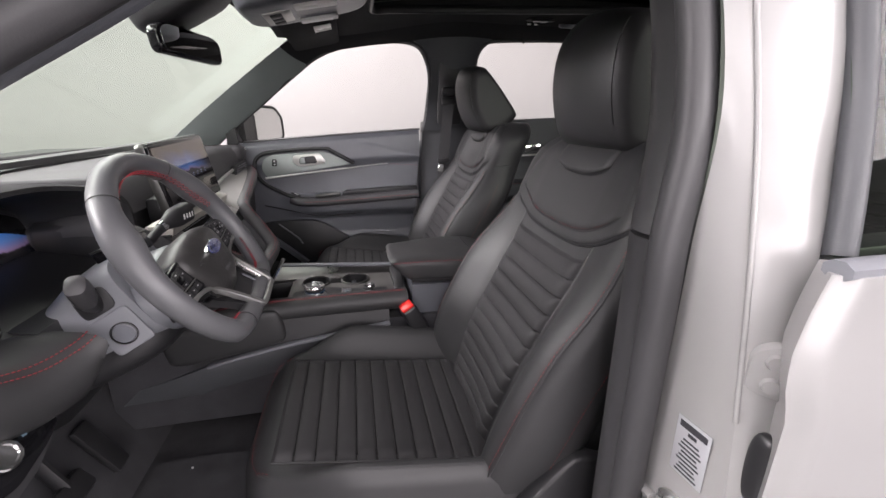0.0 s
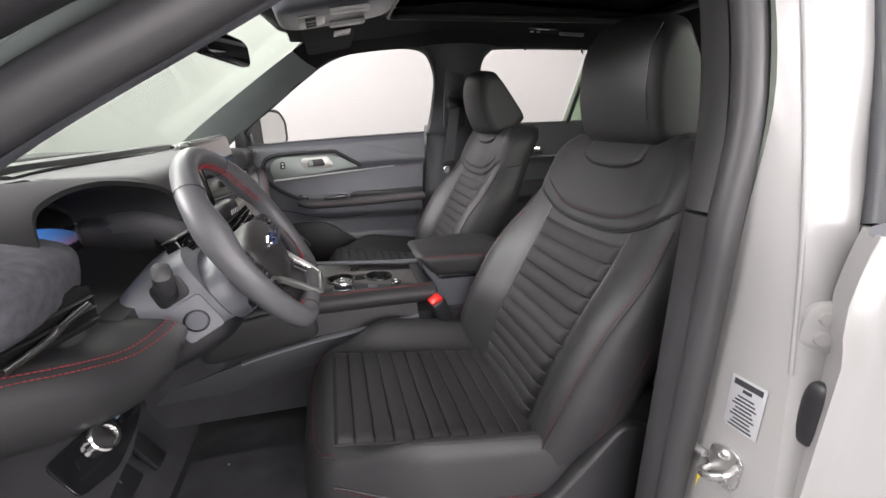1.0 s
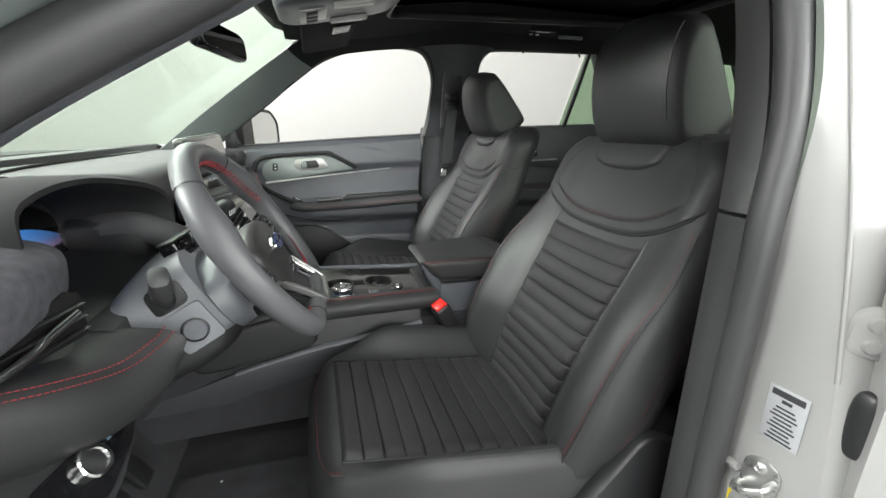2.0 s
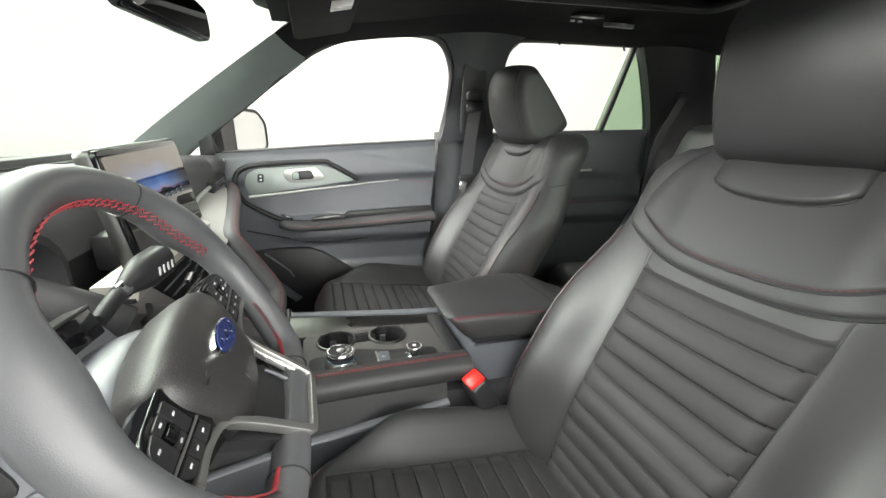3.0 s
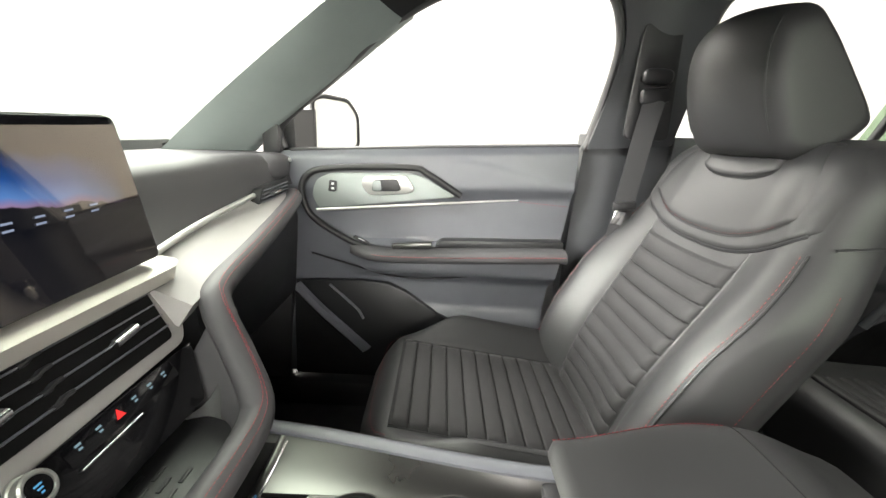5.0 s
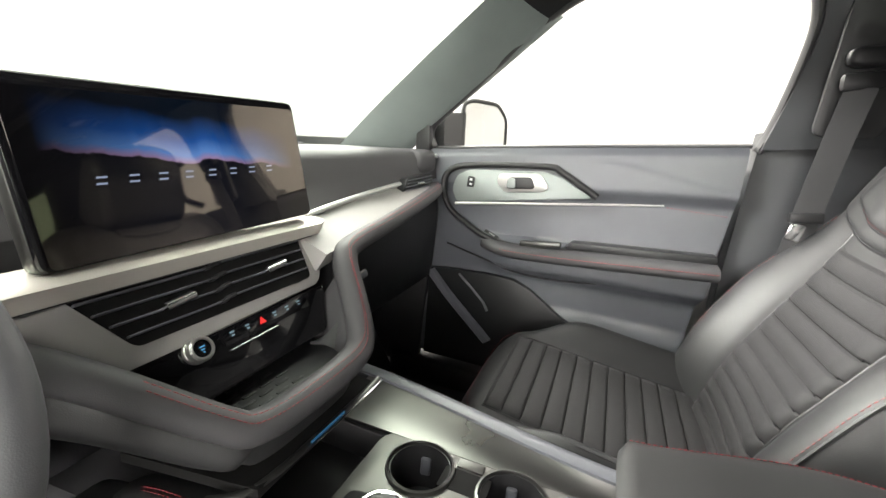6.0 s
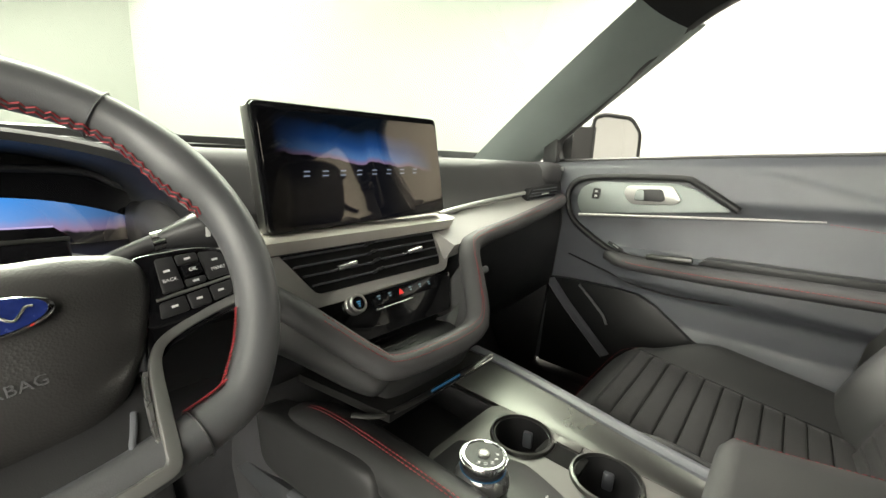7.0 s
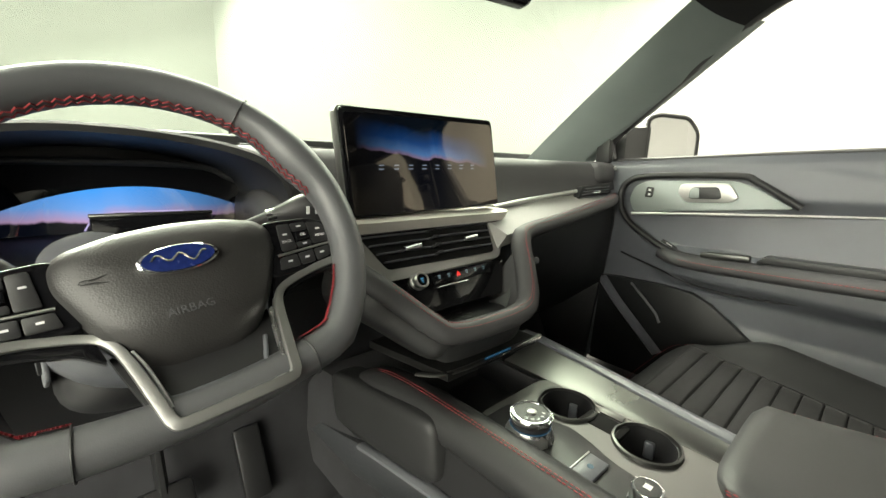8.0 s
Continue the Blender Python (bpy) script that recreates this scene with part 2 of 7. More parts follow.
def slab(f, nu, nv, thick, sharp=40):
    """A sheet f(u, v), u and v from 0 to 1, given a thickness away from its outside: thick is a vector."""
    t = V(thick)
    top = [[V(f(i / nu, j / nv)) for j in range(nv + 1)] for i in range(nu + 1)]
    verts = [p for r in top for p in r] + [p + t for r in top for p in r]
    w, k = nv + 1, (nu + 1) * (nv + 1)
    faces = []
    for i in range(nu):
        for j in range(nv):
            a = i * w + j
            faces += [(a, a + 1, a + w + 1, a + w), (k + a, k + a + w, k + a + w + 1, k + a + 1)]
    rim = [(0, j) for j in range(nv)] + [(i, nv) for i in range(nu)] + [(nu, j) for j in range(nv, 0, -1)] + [(i, 0) for i in range(nu, 0, -1)]
    for (a, b), (c, d) in zip(rim, rim[1:] + rim[:1]):
        p, q = a * w + b, c * w + d
        faces.append((p, q, k + q, k + p))
    return mesh_of("slab", verts, faces, sharp)


def prism(outline, origin, ax, ay, depth, bevel=0.002, seg=2, sharp=35):
    """An outline drawn in the plane origin + a*ax + b*ay, thickened by the vector depth, with rounded edges."""
    o, ax, ay, d = V(origin), V(ax), V(ay), V(depth)
    bm = bmesh.new()
    ring = [bm.verts.new(o + ax * a + ay * b) for a, b in outline]
    f = bm.faces.new(ring)
    got = bmesh.ops.extrude_face_region(bm, geom=[f])["geom"]
    bmesh.ops.translate(bm, verts=[g for g in got if isinstance(g, bmesh.types.BMVert)], vec=d)
    bmesh.ops.recalc_face_normals(bm, faces=bm.faces)
    if bevel:
        edges = [e for e in bm.edges if len(e.link_faces) == 2 and e.calc_face_angle() > 0.6]
        bmesh.ops.bevel(bm, geom=edges, offset=bevel, segments=seg, profile=0.5, affect="EDGES", clamp_overlap=True)
    me = bpy.data.meshes.new("prism")
    bm.to_mesh(me)
    bm.free()
    me.shade_smooth()
    me.set_sharp_from_angle(angle=radians(sharp))
    return me


def rbox(size, m, bevel=0.004, seg=2):
    """A box of that size round the pose m, with rounded edges."""
    bm = bmesh.new()
    bmesh.ops.create_cube(bm, size=1.0)
    bmesh.ops.scale(bm, vec=size, verts=bm.verts)
    if bevel:
        bmesh.ops.bevel(bm, geom=bm.edges[:], offset=min(bevel, 0.49 * min(size)), segments=seg, profile=0.5, affect="EDGES", clamp_overlap=True)
    bm.transform(m)
    me = bpy.data.meshes.new("box")
    bm.to_mesh(me)
    bm.free()
    me.shade_smooth()
    me.set_sharp_from_angle(angle=radians(35))
    return me


def turned(profile, m, n=28, sharp=35, caps=True):
    """A body turned about its z axis from (radius, height) pairs."""
    loops = [[m @ V((r * math.cos(2 * math.pi * k / n), r * math.sin(2 * math.pi * k / n), h)) for k in range(n)] for r, h in profile]
    return loft(loops, sharp=sharp, caps=caps)


def superbox(a, b, c, e, m, nu=20, nv=32, warp=None):
    """A pillow: a superellipsoid with half sizes a, b, c; e near 1 is a ball, small is a box. warp shifts its points."""
    rows = []
    for i in range(nu + 1):
        la = -math.pi / 2 + math.pi * i / nu
        row = []
        for j in range(nv):
            lo = 2 * math.pi * j / nv
            pw = lambda q, k: math.copysign(abs(q) ** k, q)
            p = V((a * pw(math.cos(la), e) * pw(math.cos(lo), e), b * pw(math.cos(la), e) * pw(math.sin(lo), e), c * pw(math.sin(la), e)))
            row.append(m @ (warp(p) if warp else p))
        rows.append(row)
    return loft(rows, caps=True, sharp=60)


def stitches(path, length=0.006, gap=0.003, r=0.0009, lift=(0, 0, 0)):
    """A seam of short threads along a line."""
    p = [V(q) + V(lift) for q in path]
    runs, out = [], []
    for a, b in zip(p, p[1:]):
        runs.append(((b - a).length, a, b))
    total = sum(q[0] for q in runs)
    n = max(1, int(total / (length + gap)))

    def place(d):
        for ln, a, b in runs:
            if d <= ln:
                return a.lerp(b, d / ln if ln else 0)
            d -= ln
        return p[-1]
    verts, faces = [], []
    for k in range(n):
        a, b = place(k * (length + gap)), place(k * (length + gap) + length)
        t = (b - a).normalized() if (b - a).length else V((1, 0, 0))
        s = t.orthogonal().normalized()
        w = t.cross(s)
        i = len(verts)
        for q, g in ((a, 0.5), (a.lerp(b, 0.5), 1.0), (b, 0.5)):
            verts += [q + (s * x + w * y) * r * g for x, y in ((1, 0), (0, 1), (-1, 0), (0, -1))]
        for row in (0, 4):
            for j in range(4):
                faces.append((i + row + j, i + row + (j + 1) % 4, i + row + 4 + (j + 1) % 4, i + row + 4 + j))
        faces += [(i, i + 1, i + 2, i + 3), (i + 8, i + 11, i + 10, i + 9)]
    me = bpy.data.meshes.new("stitches")
    me.from_pydata([tuple(v) for v in verts], [], faces)
    me.shade_smooth()
    return me


def ease(x, a, b):
    x = min(1, max(0, (x - a) / (b - a)))
    return x * x * (3 - 2 * x)


def rounded(points, r=0.01, seg=3):
    """An outline with its corners rounded."""
    out = []
    n = len(points)
    for i, q in enumerate(points):
        q, a, b = V(q), V(points[i - 1]), V(points[(i + 1) % n])
        k = min(r, 0.45 * (a - q).length, 0.45 * (b - q).length)
        s, e = q + (a - q).normalized() * k, q + (b - q).normalized() * k
        for j in range(seg + 1):
            u = j / seg
            out.append(tuple(s * (1 - u) ** 2 + q * 2 * u * (1 - u) + e * u * u))
    return out


def word(text, size, m, mat, parent, name="lettering"):
    """Letters in the built-in font, turned into a mesh: m maps x along the words and y up."""
    cu = bpy.data.curves.new("words", "FONT")
    cu.body, cu.size, cu.align_x, cu.align_y, cu.extrude, cu.resolution_u = text, size, "CENTER", "CENTER", 0.0002, 2
    tmp = bpy.data.objects.new("words", cu)
    me = bpy.data.meshes.new_from_object(tmp)
    bpy.data.objects.remove(tmp)
    me.transform(m)
    return part(name, me, mat, parent)


def basis(o, ax, ay):
    """A pose with its origin at o, x along ax and y along ay."""
    x = V(ax).normalized()
    z = x.cross(V(ay)).normalized()
    y = z.cross(x)
    return Matrix(((x.x, y.x, z.x, o[0]), (x.y, y.y, z.y, o[1]), (x.z, y.z, z.z, o[2]), (0, 0, 0, 1)))


# ---- the photo booth ----
def wall(name, a, b, height, label):
    a, b = V((*a, 0)), V((*b, 0))
    t = (b - a).normalized()
    n = V((-t.y, t.x, 0))
    me = prism([(0, 0), ((b - a).length, 0), ((b - a).length, height), (0, height)], a, t, (0, 0, 1), n * 0.12, bevel=0)
    tagged(part(name, me, WALL, None), label, "wall", kind="structure")


CORNERS = [(-5.4, -7.0), (3.9, -7.0), (5.2, -5.6), (5.2, 2.4), (3.9, 3.6), (-1.0, 3.6), (-4.9, 1.43), (-5.4, 0.916)]
for k, side in enumerate(("south", "south_east", "east", "north_east", "north", None, "north_west", "west")):
    if side:
        wall("wall_" + side, CORNERS[k], CORNERS[(k + 1) % 8], 3.4, "plain off-white painted wall of a photo booth")
bend = [V((-1.0, 3.6)) * (1 - q) ** 2 + V((-2.8, 3.6)) * 2 * q * (1 - q) + V((-4.9, 1.43)) * q * q for q in [k / 24 for k in range(25)]]
inward = [V((a.y - b.y, b.x - a.x)).normalized() * -0.12 for a, b in zip([bend[0] + V((0.1, 0))] + bend[:-1], bend[1:] + [bend[-1] + V((-0.07, -0.0723))])]
cove = loft([[V((p.x, p.y, 0)), V((p.x, p.y, 3.4)), V((p.x + q.x, p.y + q.y, 3.4)), V((p.x + q.x, p.y + q.y, 0))] for p, q in zip(bend, [-q if q.y > 0 else q for q in inward])])
tagged(part("wall_cove", cove, WALL, None), "curved off-white painted corner of the booth", "wall", kind="structure")
CORNERS[6:6] = [tuple(p) for p in bend[1:-1]]
tagged(part("floor", prism(CORNERS, (0, 0, -0.1), (1, 0, 0), (0, 1, 0), (0, 0, 0.1), 0), FLOOR, None), "light grey painted concrete booth floor", "floor", kind="structure")
tagged(part("ceiling", prism(CORNERS, (0, 0, 3.4), (1, 0, 0), (0, 1, 0), (0, 0, 0.1), 0), WALL, None), "white painted booth ceiling", "ceiling", kind="structure")


# Added light source: a softbox panel where no lamp is known to hang.
def added_softbox(m, sx, sy, watts):
    lamp = tagged(new("ceiling_light"), "added white softbox panel, unseen, hung from the ceiling", "lamp", "booth softboxes")
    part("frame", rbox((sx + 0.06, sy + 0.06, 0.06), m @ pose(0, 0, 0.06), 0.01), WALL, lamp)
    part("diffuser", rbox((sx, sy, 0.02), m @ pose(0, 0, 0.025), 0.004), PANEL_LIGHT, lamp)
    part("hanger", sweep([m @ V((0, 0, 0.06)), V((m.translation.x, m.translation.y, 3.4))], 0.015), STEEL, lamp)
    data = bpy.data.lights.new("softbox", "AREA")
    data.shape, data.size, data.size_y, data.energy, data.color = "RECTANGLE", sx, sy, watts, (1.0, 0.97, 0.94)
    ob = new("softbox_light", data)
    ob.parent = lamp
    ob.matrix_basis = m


# All placed and powered to balance cabin, paint and wall brightness.
added_softbox(look((2.9, -3.3, 2.4), (-0.5, -0.3, 1.0)), 3.0, 1.2, 100)
added_softbox(look((0.5, -6.4, 1.9), (0.0, 0.0, 1.05)), 6.0, 1.8, 195)
added_softbox(pose(0.2, -5.6, 3.30), 5.0, 1.0, 60)
added_softbox(pose(-0.5, -2.4, 3.30), 3.6, 1.4, 80)
added_softbox(pose(0.4, 1.9, 3.30), 6.0, 1.2, 70)
# Added to brighten the rear seats through the passenger side windows.
added_softbox(look((-1.9, 2.72, 2.98), (1.05, 0.3, 1.0)), 2.6, 0.7, 72)
added_softbox(look((-4.80, -0.70, 3.02), (0.0, 0.0, 1.08)), 2.2, 0.6, 340)
added_softbox(look((-2.5, 0.0, 3.2), (-0.1, 0.0, 0.8)), 3.0, 0.9, 120)
added_softbox(pose(-4.3, -0.6, 3.32), 0.6, 3.2, 12)


# ---- seats ----
SPINE = ((0.46, -0.012), (0.55, 0.008), (0.65, 0.034), (0.75, 0.069), (0.85, 0.120), (0.95, 0.174), (1.02, 0.206), (1.10, 0.240), (1.17, 0.274), (1.26, 0.322))


def spine(z):
    """The x of the middle of the backrest's front at a height: a soft bow through a few stations."""
    k = max(1, min(len(SPINE) - 3, sum(1 for q in SPINE if q[0] <= z) - 1))
    (z0, a), (z1, b), (z2, c), (z3, d) = SPINE[k - 1:k + 3]
    t = (z - z1) / (z2 - z1)
    m, n = (c - a) / (z2 - z0) * (z2 - z1), (d - b) / (z3 - z1) * (z2 - z1)
    return (2 * t ** 3 - 3 * t * t + 1) * b + (t ** 3 - 2 * t * t + t) * m + (3 * t * t - 2 * t ** 3) * c + (t ** 3 - t * t) * n


def back_face(y, z, lift=0.0):
    """The x of the backrest's front at a height, with its side bolsters."""
    a = abs(y)
    b = 0.058 * ease(z, 0.50, 0.64) * (1 - 0.80 * ease(z, 0.86, 1.06)) * ease(a, 0.140, 0.238)
    return spine(z) - b - lift + 0.007 * (1 - (min(a, 0.12) / 0.12) ** 2)


def back_half(z):
    return 0.258 + 0.024 * ease(z, 0.55, 0.75) - 0.030 * ease(z, 0.92, 1.08) - 0.036 * ease(z, 1.13, 1.23)


def cushion_top(x):
    return 0.605 - 0.154 * x - 0.012 * ease(-x, 0.37, 0.44)


def seat_half(x):
    return 0.262 - 0.070 * (1 - ease(x, -0.46, -0.20)) - 0.075 * (1 - ease(x, -0.450, -0.375)) ** 2


def cushion_face(x, y):
    a = abs(y)
    return cushion_top(x) + 0.072 * ease(a, 0.162, 0.250) * (0.25 + 0.75 * ease(x, -0.42, -0.22)) * (1 - 0.25 * ease(x, 0.0, 0.12))


def front_seat():
    seat = thing("front_seat", "black leather front seat with ribbed fabric inserts and red stitching", "seat", "front seats")
    # cushion
    loops = []
    for i in range(35):
        x = -0.440 + 0.545 * i / 34
        r = 0.045
        f = min(1.0, (x + 0.445) / 0.07)
        drop = 0.075 * (1 - math.sqrt(max(0, 1 - (1 - f) ** 2)))
        hw = seat_half(x)
        lp = []
        for j in range(45):
            y = -hw + 2 * hw * j / 44
            e = max(0, abs(y) - (hw - r)) / r
            lp.append(V((x, y, cushion_face(x, y) - drop - r * 0.9 * (1 - math.sqrt(max(0, 1 - e * e))))))
        low = 0.475 + 0.03 * (1 - ease(x, -0.45, -0.38))
        for y, z in ((hw + 0.004, 0.57), (hw + 0.002, 0.53), (hw - 0.01, low), (0, low), (-hw + 0.01, low), (-hw - 0.002, 0.53), (-hw - 0.004, 0.57)):
            lp.append(V((x, y, min(z, lp[22].z - 0.02 if abs(y) < 0.1 else z))))
        loops.append(lp)
    cushion = part("cushion", loft(loops, sharp=60), LEATHER, seat)

    ribs = 12

    def rib(u, v):
        x = -0.380 + 0.440 * u
        w = 0.160 + 0.014 * u
        y = w * (2 * v - 1)
        edge = min(1, 30 * min(u, 1 - u), 12 * min(v, 1 - v))
        f = (u * ribs) % 1.0
        puff = 0.0085 * (min(1.0, f / 0.08, (1 - f) / 0.10) ** 0.45) * (0.65 + 0.35 * math.sin(math.pi * f))
        return x, y, cushion_face(x, y) + 0.0008 + puff * (0.15 + 0.85 * ease(edge, 0, 0.6))
    # Black tubes in the creases stand in for the shade between ribs.
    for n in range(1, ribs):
        part("rib_shade", sweep([V(rib(n / ribs, 0.035 + 0.93 * k / 12)) + V((0, 0, 0.0010)) for k in range(13)], 0.0023, n=6), RECESS, seat)
    part("cushion_insert", slab(rib, 300, 14, (0, 0, -0.02), 80), FABRIC, seat, "ribbed black fabric seat insert")
    for s in (-1, 1):
        rim = [(x, s * (seat_half(x) - 0.024), cushion_face(x, seat_half(x) - 0.024) - 0.0060) for x in [-0.400 + 0.45 * k / 24 for k in range(25)]]
        part("red_stitching", stitches(rim, 0.005, 0.003, 0.0006), RED, seat, "red stitching")
        part("edge_seam", sweep([(p[0], p[1] + s * 0.005, p[2] - 0.0015) for p in rim], 0.0020, n=6), LEATHER, seat)
        low = [(x, s * (seat_half(x) + 0.0032), cushion_top(x) - 0.048) for x in [-0.385 + 0.44 * k / 16 for k in range(17)]]
        part("red_stitching", stitches([(p[0], p[1] + s * 0.001, p[2] - 0.004) for p in low], 0.005, 0.003, 0.00055), RED, seat)
        part("side_seam", sweep(low, 0.0022, n=6), PLASTIC_DARK, seat)
        part("edge_seam", sweep([(-0.380 + 0.44 * k / 16, s * (0.164 + 0.014 * k / 16), cushion_face(-0.380 + 0.44 * k / 16, 0.164 + 0.014 * k / 16) + 0.0005) for k in range(17)], 0.0018, n=6), PLASTIC_DARK, seat)
    nose = smooth([(-0.400, -0.176, cushion_face(-0.40, 0.176) - 0.008), (-0.416, -0.14, 0.656), (-0.421, -0.06, 0.657), (-0.421, 0.06, 0.657), (-0.416, 0.14, 0.656), (-0.400, 0.176, cushion_face(-0.40, 0.176) - 0.008)], 6)
    part("red_stitching", stitches(nose, 0.005, 0.003, 0.00055), RED, seat)
    # backrest
    def crown(z):
        """How far the front falls back as the shoulders round over."""
        return 0.045 * (1 - math.sqrt(max(0, 1 - min(1, max(0, (z - 1.155) / 0.048)) ** 2)))

    loops = []
    for i in range(41):
        z = 0.54 + 0.662 * i / 40
        hw, r = back_half(z) - 0.045 * (1 - math.sqrt(max(0, 1 - min(1, max(0, (z - 1.145) / 0.058)) ** 2))), 0.050
        fall = crown(z)
        thick = 0.125 - 0.008 * ease(z, 0.9, 1.2)
        lp = []
        for j in range(45):
            y = -hw + 2 * hw * j / 44
            e = max(0, abs(y) - (hw - r)) / r
            lp.append(V((back_face(y, z) + fall + r * 0.9 * (1 - math.sqrt(max(0, 1 - e * e))), y, z)))
        bx = spine(z) + thick - fall * 0.25
        for y, d in ((hw, -0.05), (hw - 0.006, -0.02), (hw - 0.03, 0.0), (0, 0.006), (-hw + 0.03, 0.0), (-hw + 0.006, -0.02), (-hw, -0.05)):
            lp.append(V((max(bx + d, lp[0].x + 0.004), y, z)))
        loops.append(lp)
    part("backrest", loft(loops, sharp=60), LEATHER, seat)
    nrib = 13

    def brib(u, v):
        w = 0.128 + 0.022 * u
        y = w * (2 * v - 1)
        g = 0.85 * u + 0.15 * u * u
        z = 0.575 + 0.465 * g - 0.010 * (1 - (2 * v - 1) ** 2) * u
        edge = min(1, 30 * min(u, 1 - u), 10 * min(v, 1 - v))
        f = (min(u, 0.90) / 0.90 * nrib) % 1.0
        puff = 0.0110 * (min(1.0, f / 0.10, (1 - f) / 0.075) ** 0.45) * (0.62 + 0.38 * math.sin(math.pi * f)) if u < 0.90 else -0.0040 * min(1.0, (u - 0.90) / 0.015)
        return back_face(y, z) - 0.0010 - puff * (0.15 + 0.85 * ease(edge, 0, 0.6)), y, z
    # Crease shade again, as black tubes between the backrest ribs.
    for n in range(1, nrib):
        part("rib_shade", sweep([V(brib(0.90 * n / nrib, 0.035 + 0.93 * k / 12)) + V((-0.0014, 0, 0)) for k in range(13)], 0.0025, n=6), RECESS, seat)
    part("backrest_insert", slab(brib, 364, 14, (0.02, 0, 0), 80), FABRIC, seat, "ribbed black fabric backrest insert")

    def bib_low(k):
        return 1.000 + 0.075 * abs(k) ** 2.6

    def bib(u, v):
        k = 2 * v - 1
        low = bib_low(k)
        z = low + (1.192 - low) * u
        y = (back_half(z) - 0.012 - 0.030 * ease(z, 1.14, 1.215)) * k
        e = max(0, abs(y) - (back_half(z) - 0.055)) / 0.055
        edge = min(1, 14 * u, 14 * min(v, 1 - v))
        return back_face(y, z) + crown(z) + 0.0495 * (1 - math.sqrt(max(0, 1 - e * e))) - 0.001 - 0.006 * ease(edge, 0, 0.6), y, z
    part("shoulder_band", slab(bib, 30, 60, (0.02, 0, 0), 70), LEATHER, seat, "smooth black leather shoulder band")

    def inner(u, v):
        k = 2 * v - 1
        low = bib_low(0.85 * k) + 0.024 + 0.012 * abs(k) ** 4
        z = low + (1.196 - low) * u
        y = (0.205 - 0.060 * u * u) * k
        edge = min(1, 12 * u, 16 * min(v, 1 - v))
        e = max(0, abs(y) - (back_half(z) - 0.055)) / 0.055
        return back_face(y, z) + crown(z) + 0.0495 * (1 - math.sqrt(max(0, 1 - e * e))) - 0.006 - 0.005 * ease(edge, 0, 0.7), y, z
    part("shoulder_panel", slab(inner, 30, 48, (0.02, 0, 0), 70), LEATHER, seat, "smooth black leather shoulder panel")
    part("red_stitching", stitches([V(inner(0.035, 0.08 + 0.84 * k / 40)) + V((-0.001, 0, 0)) for k in range(41)], 0.005, 0.003, 0.00035), RED, seat)

    part("band_seam", sweep([V(bib(0.0, 0.03 + 0.94 * k / 48)) + V((0.0005, 0, 0)) for k in range(49)], 0.0034, n=6), PLASTIC_DARK, seat)
    part("panel_seam", sweep([V(inner(0.0, 0.02 + 0.96 * k / 48)) + V((0.001, 0, -0.0005)) for k in range(49)], 0.0028, n=6), PLASTIC_DARK, seat)

    def notch(u, v):
        s = 2 * v - 1
        z = 1.128 + 0.020 * abs(s) ** 3 + (1.194 - 1.128 - 0.020 * abs(s) ** 3) * u
        y = 0.098 * s
        fall = crown(z)
        return back_face(y, z) + fall - 0.0135 - 0.008 * ease(min(14 * min(v, 1 - v), 10 * u), 0, 1), y, z
    part("collar_tab", slab(notch, 10, 18, (0.012, 0, 0), 70), LEATHER, seat)
    part("tab_seam", sweep([V(notch(0.0, 0.02 + 0.96 * k / 20)) + V((0.002, 0, -0.001)) for k in range(21)], 0.0022, n=6), PLASTIC_DARK, seat)
    for s in (-1, 1):
        side = [(back_face(0.24, z) + 0.0075, s * (back_half(z) - 0.020), z) for z in [0.62 + 0.42 * k / 16 for k in range(17)]]
        part("red_stitching", stitches(side, 0.005, 0.003, 0.00055), RED, seat)
        part("side_seam", sweep([(p[0] + 0.0035, p[1] + s * 0.006, p[2]) for p in side], 0.0022, n=6), LEATHER, seat)
        part("side_seam", sweep([(back_face(0.24, 1.05) + 0.030, s * (back_half(1.05) + 0.001), 1.052), (spine(1.06) + 0.08, s * (back_half(1.05) + 0.0005), 1.058)], 0.002, n=6), PLASTIC_DARK, seat)
        side = [(spine(z) + 0.055, s * (back_half(z) + 0.0012), z) for z in [0.64 + 0.36 * k / 12 for k in range(13)]]
        part("red_stitching", stitches(side, 0.005, 0.003, 0.00045), RED, seat)
        part("side_seam", sweep([(back_face(0.145, z) + 0.0005, s * (0.131 + 0.022 * (z - 0.575) / 0.465), z) for z in [0.60 + 0.42 * k / 12 for k in range(13)]], 0.0020, n=6), PLASTIC_DARK, seat)
    # head restraint
    prof = smooth([(0.211, 0, 1.392), (0.202, 0, 1.335), (0.216, 0, 1.260), (0.252, 0, 1.196), (0.305, 0, 1.176), (0.356, 0, 1.184), (0.402, 0, 1.224), (0.408, 0, 1.248), (0.370, 0, 1.300), (0.321, 0, 1.361), (0.289, 0, 1.399), (0.264, 0, 1.416), (0.230, 0, 1.412)], 5, True)
    W, r, mid = 0.124, 0.024, V((0.290, 0, 1.300))
    loops = []
    for i in range(37):
        y = W * math.sin(math.pi * (i / 36 - 0.5))
        e = max(0, abs(y) - (W - r)) / r
        k = 1 - 0.24 * (1 - math.sqrt(max(0, 1 - e * e)))
        lp = []
        for p in prof:
            q = mid + (p - mid) * k
            lp.append(V((q.x + 0.022 * (y / 0.107) ** 2 * (1 - ease(p.x, 0.22, 0.32)), y, q.z - 0.012 * (y / 0.107) ** 2 * ease(p.z, 1.36, 1.42))))
        loops.append(lp)
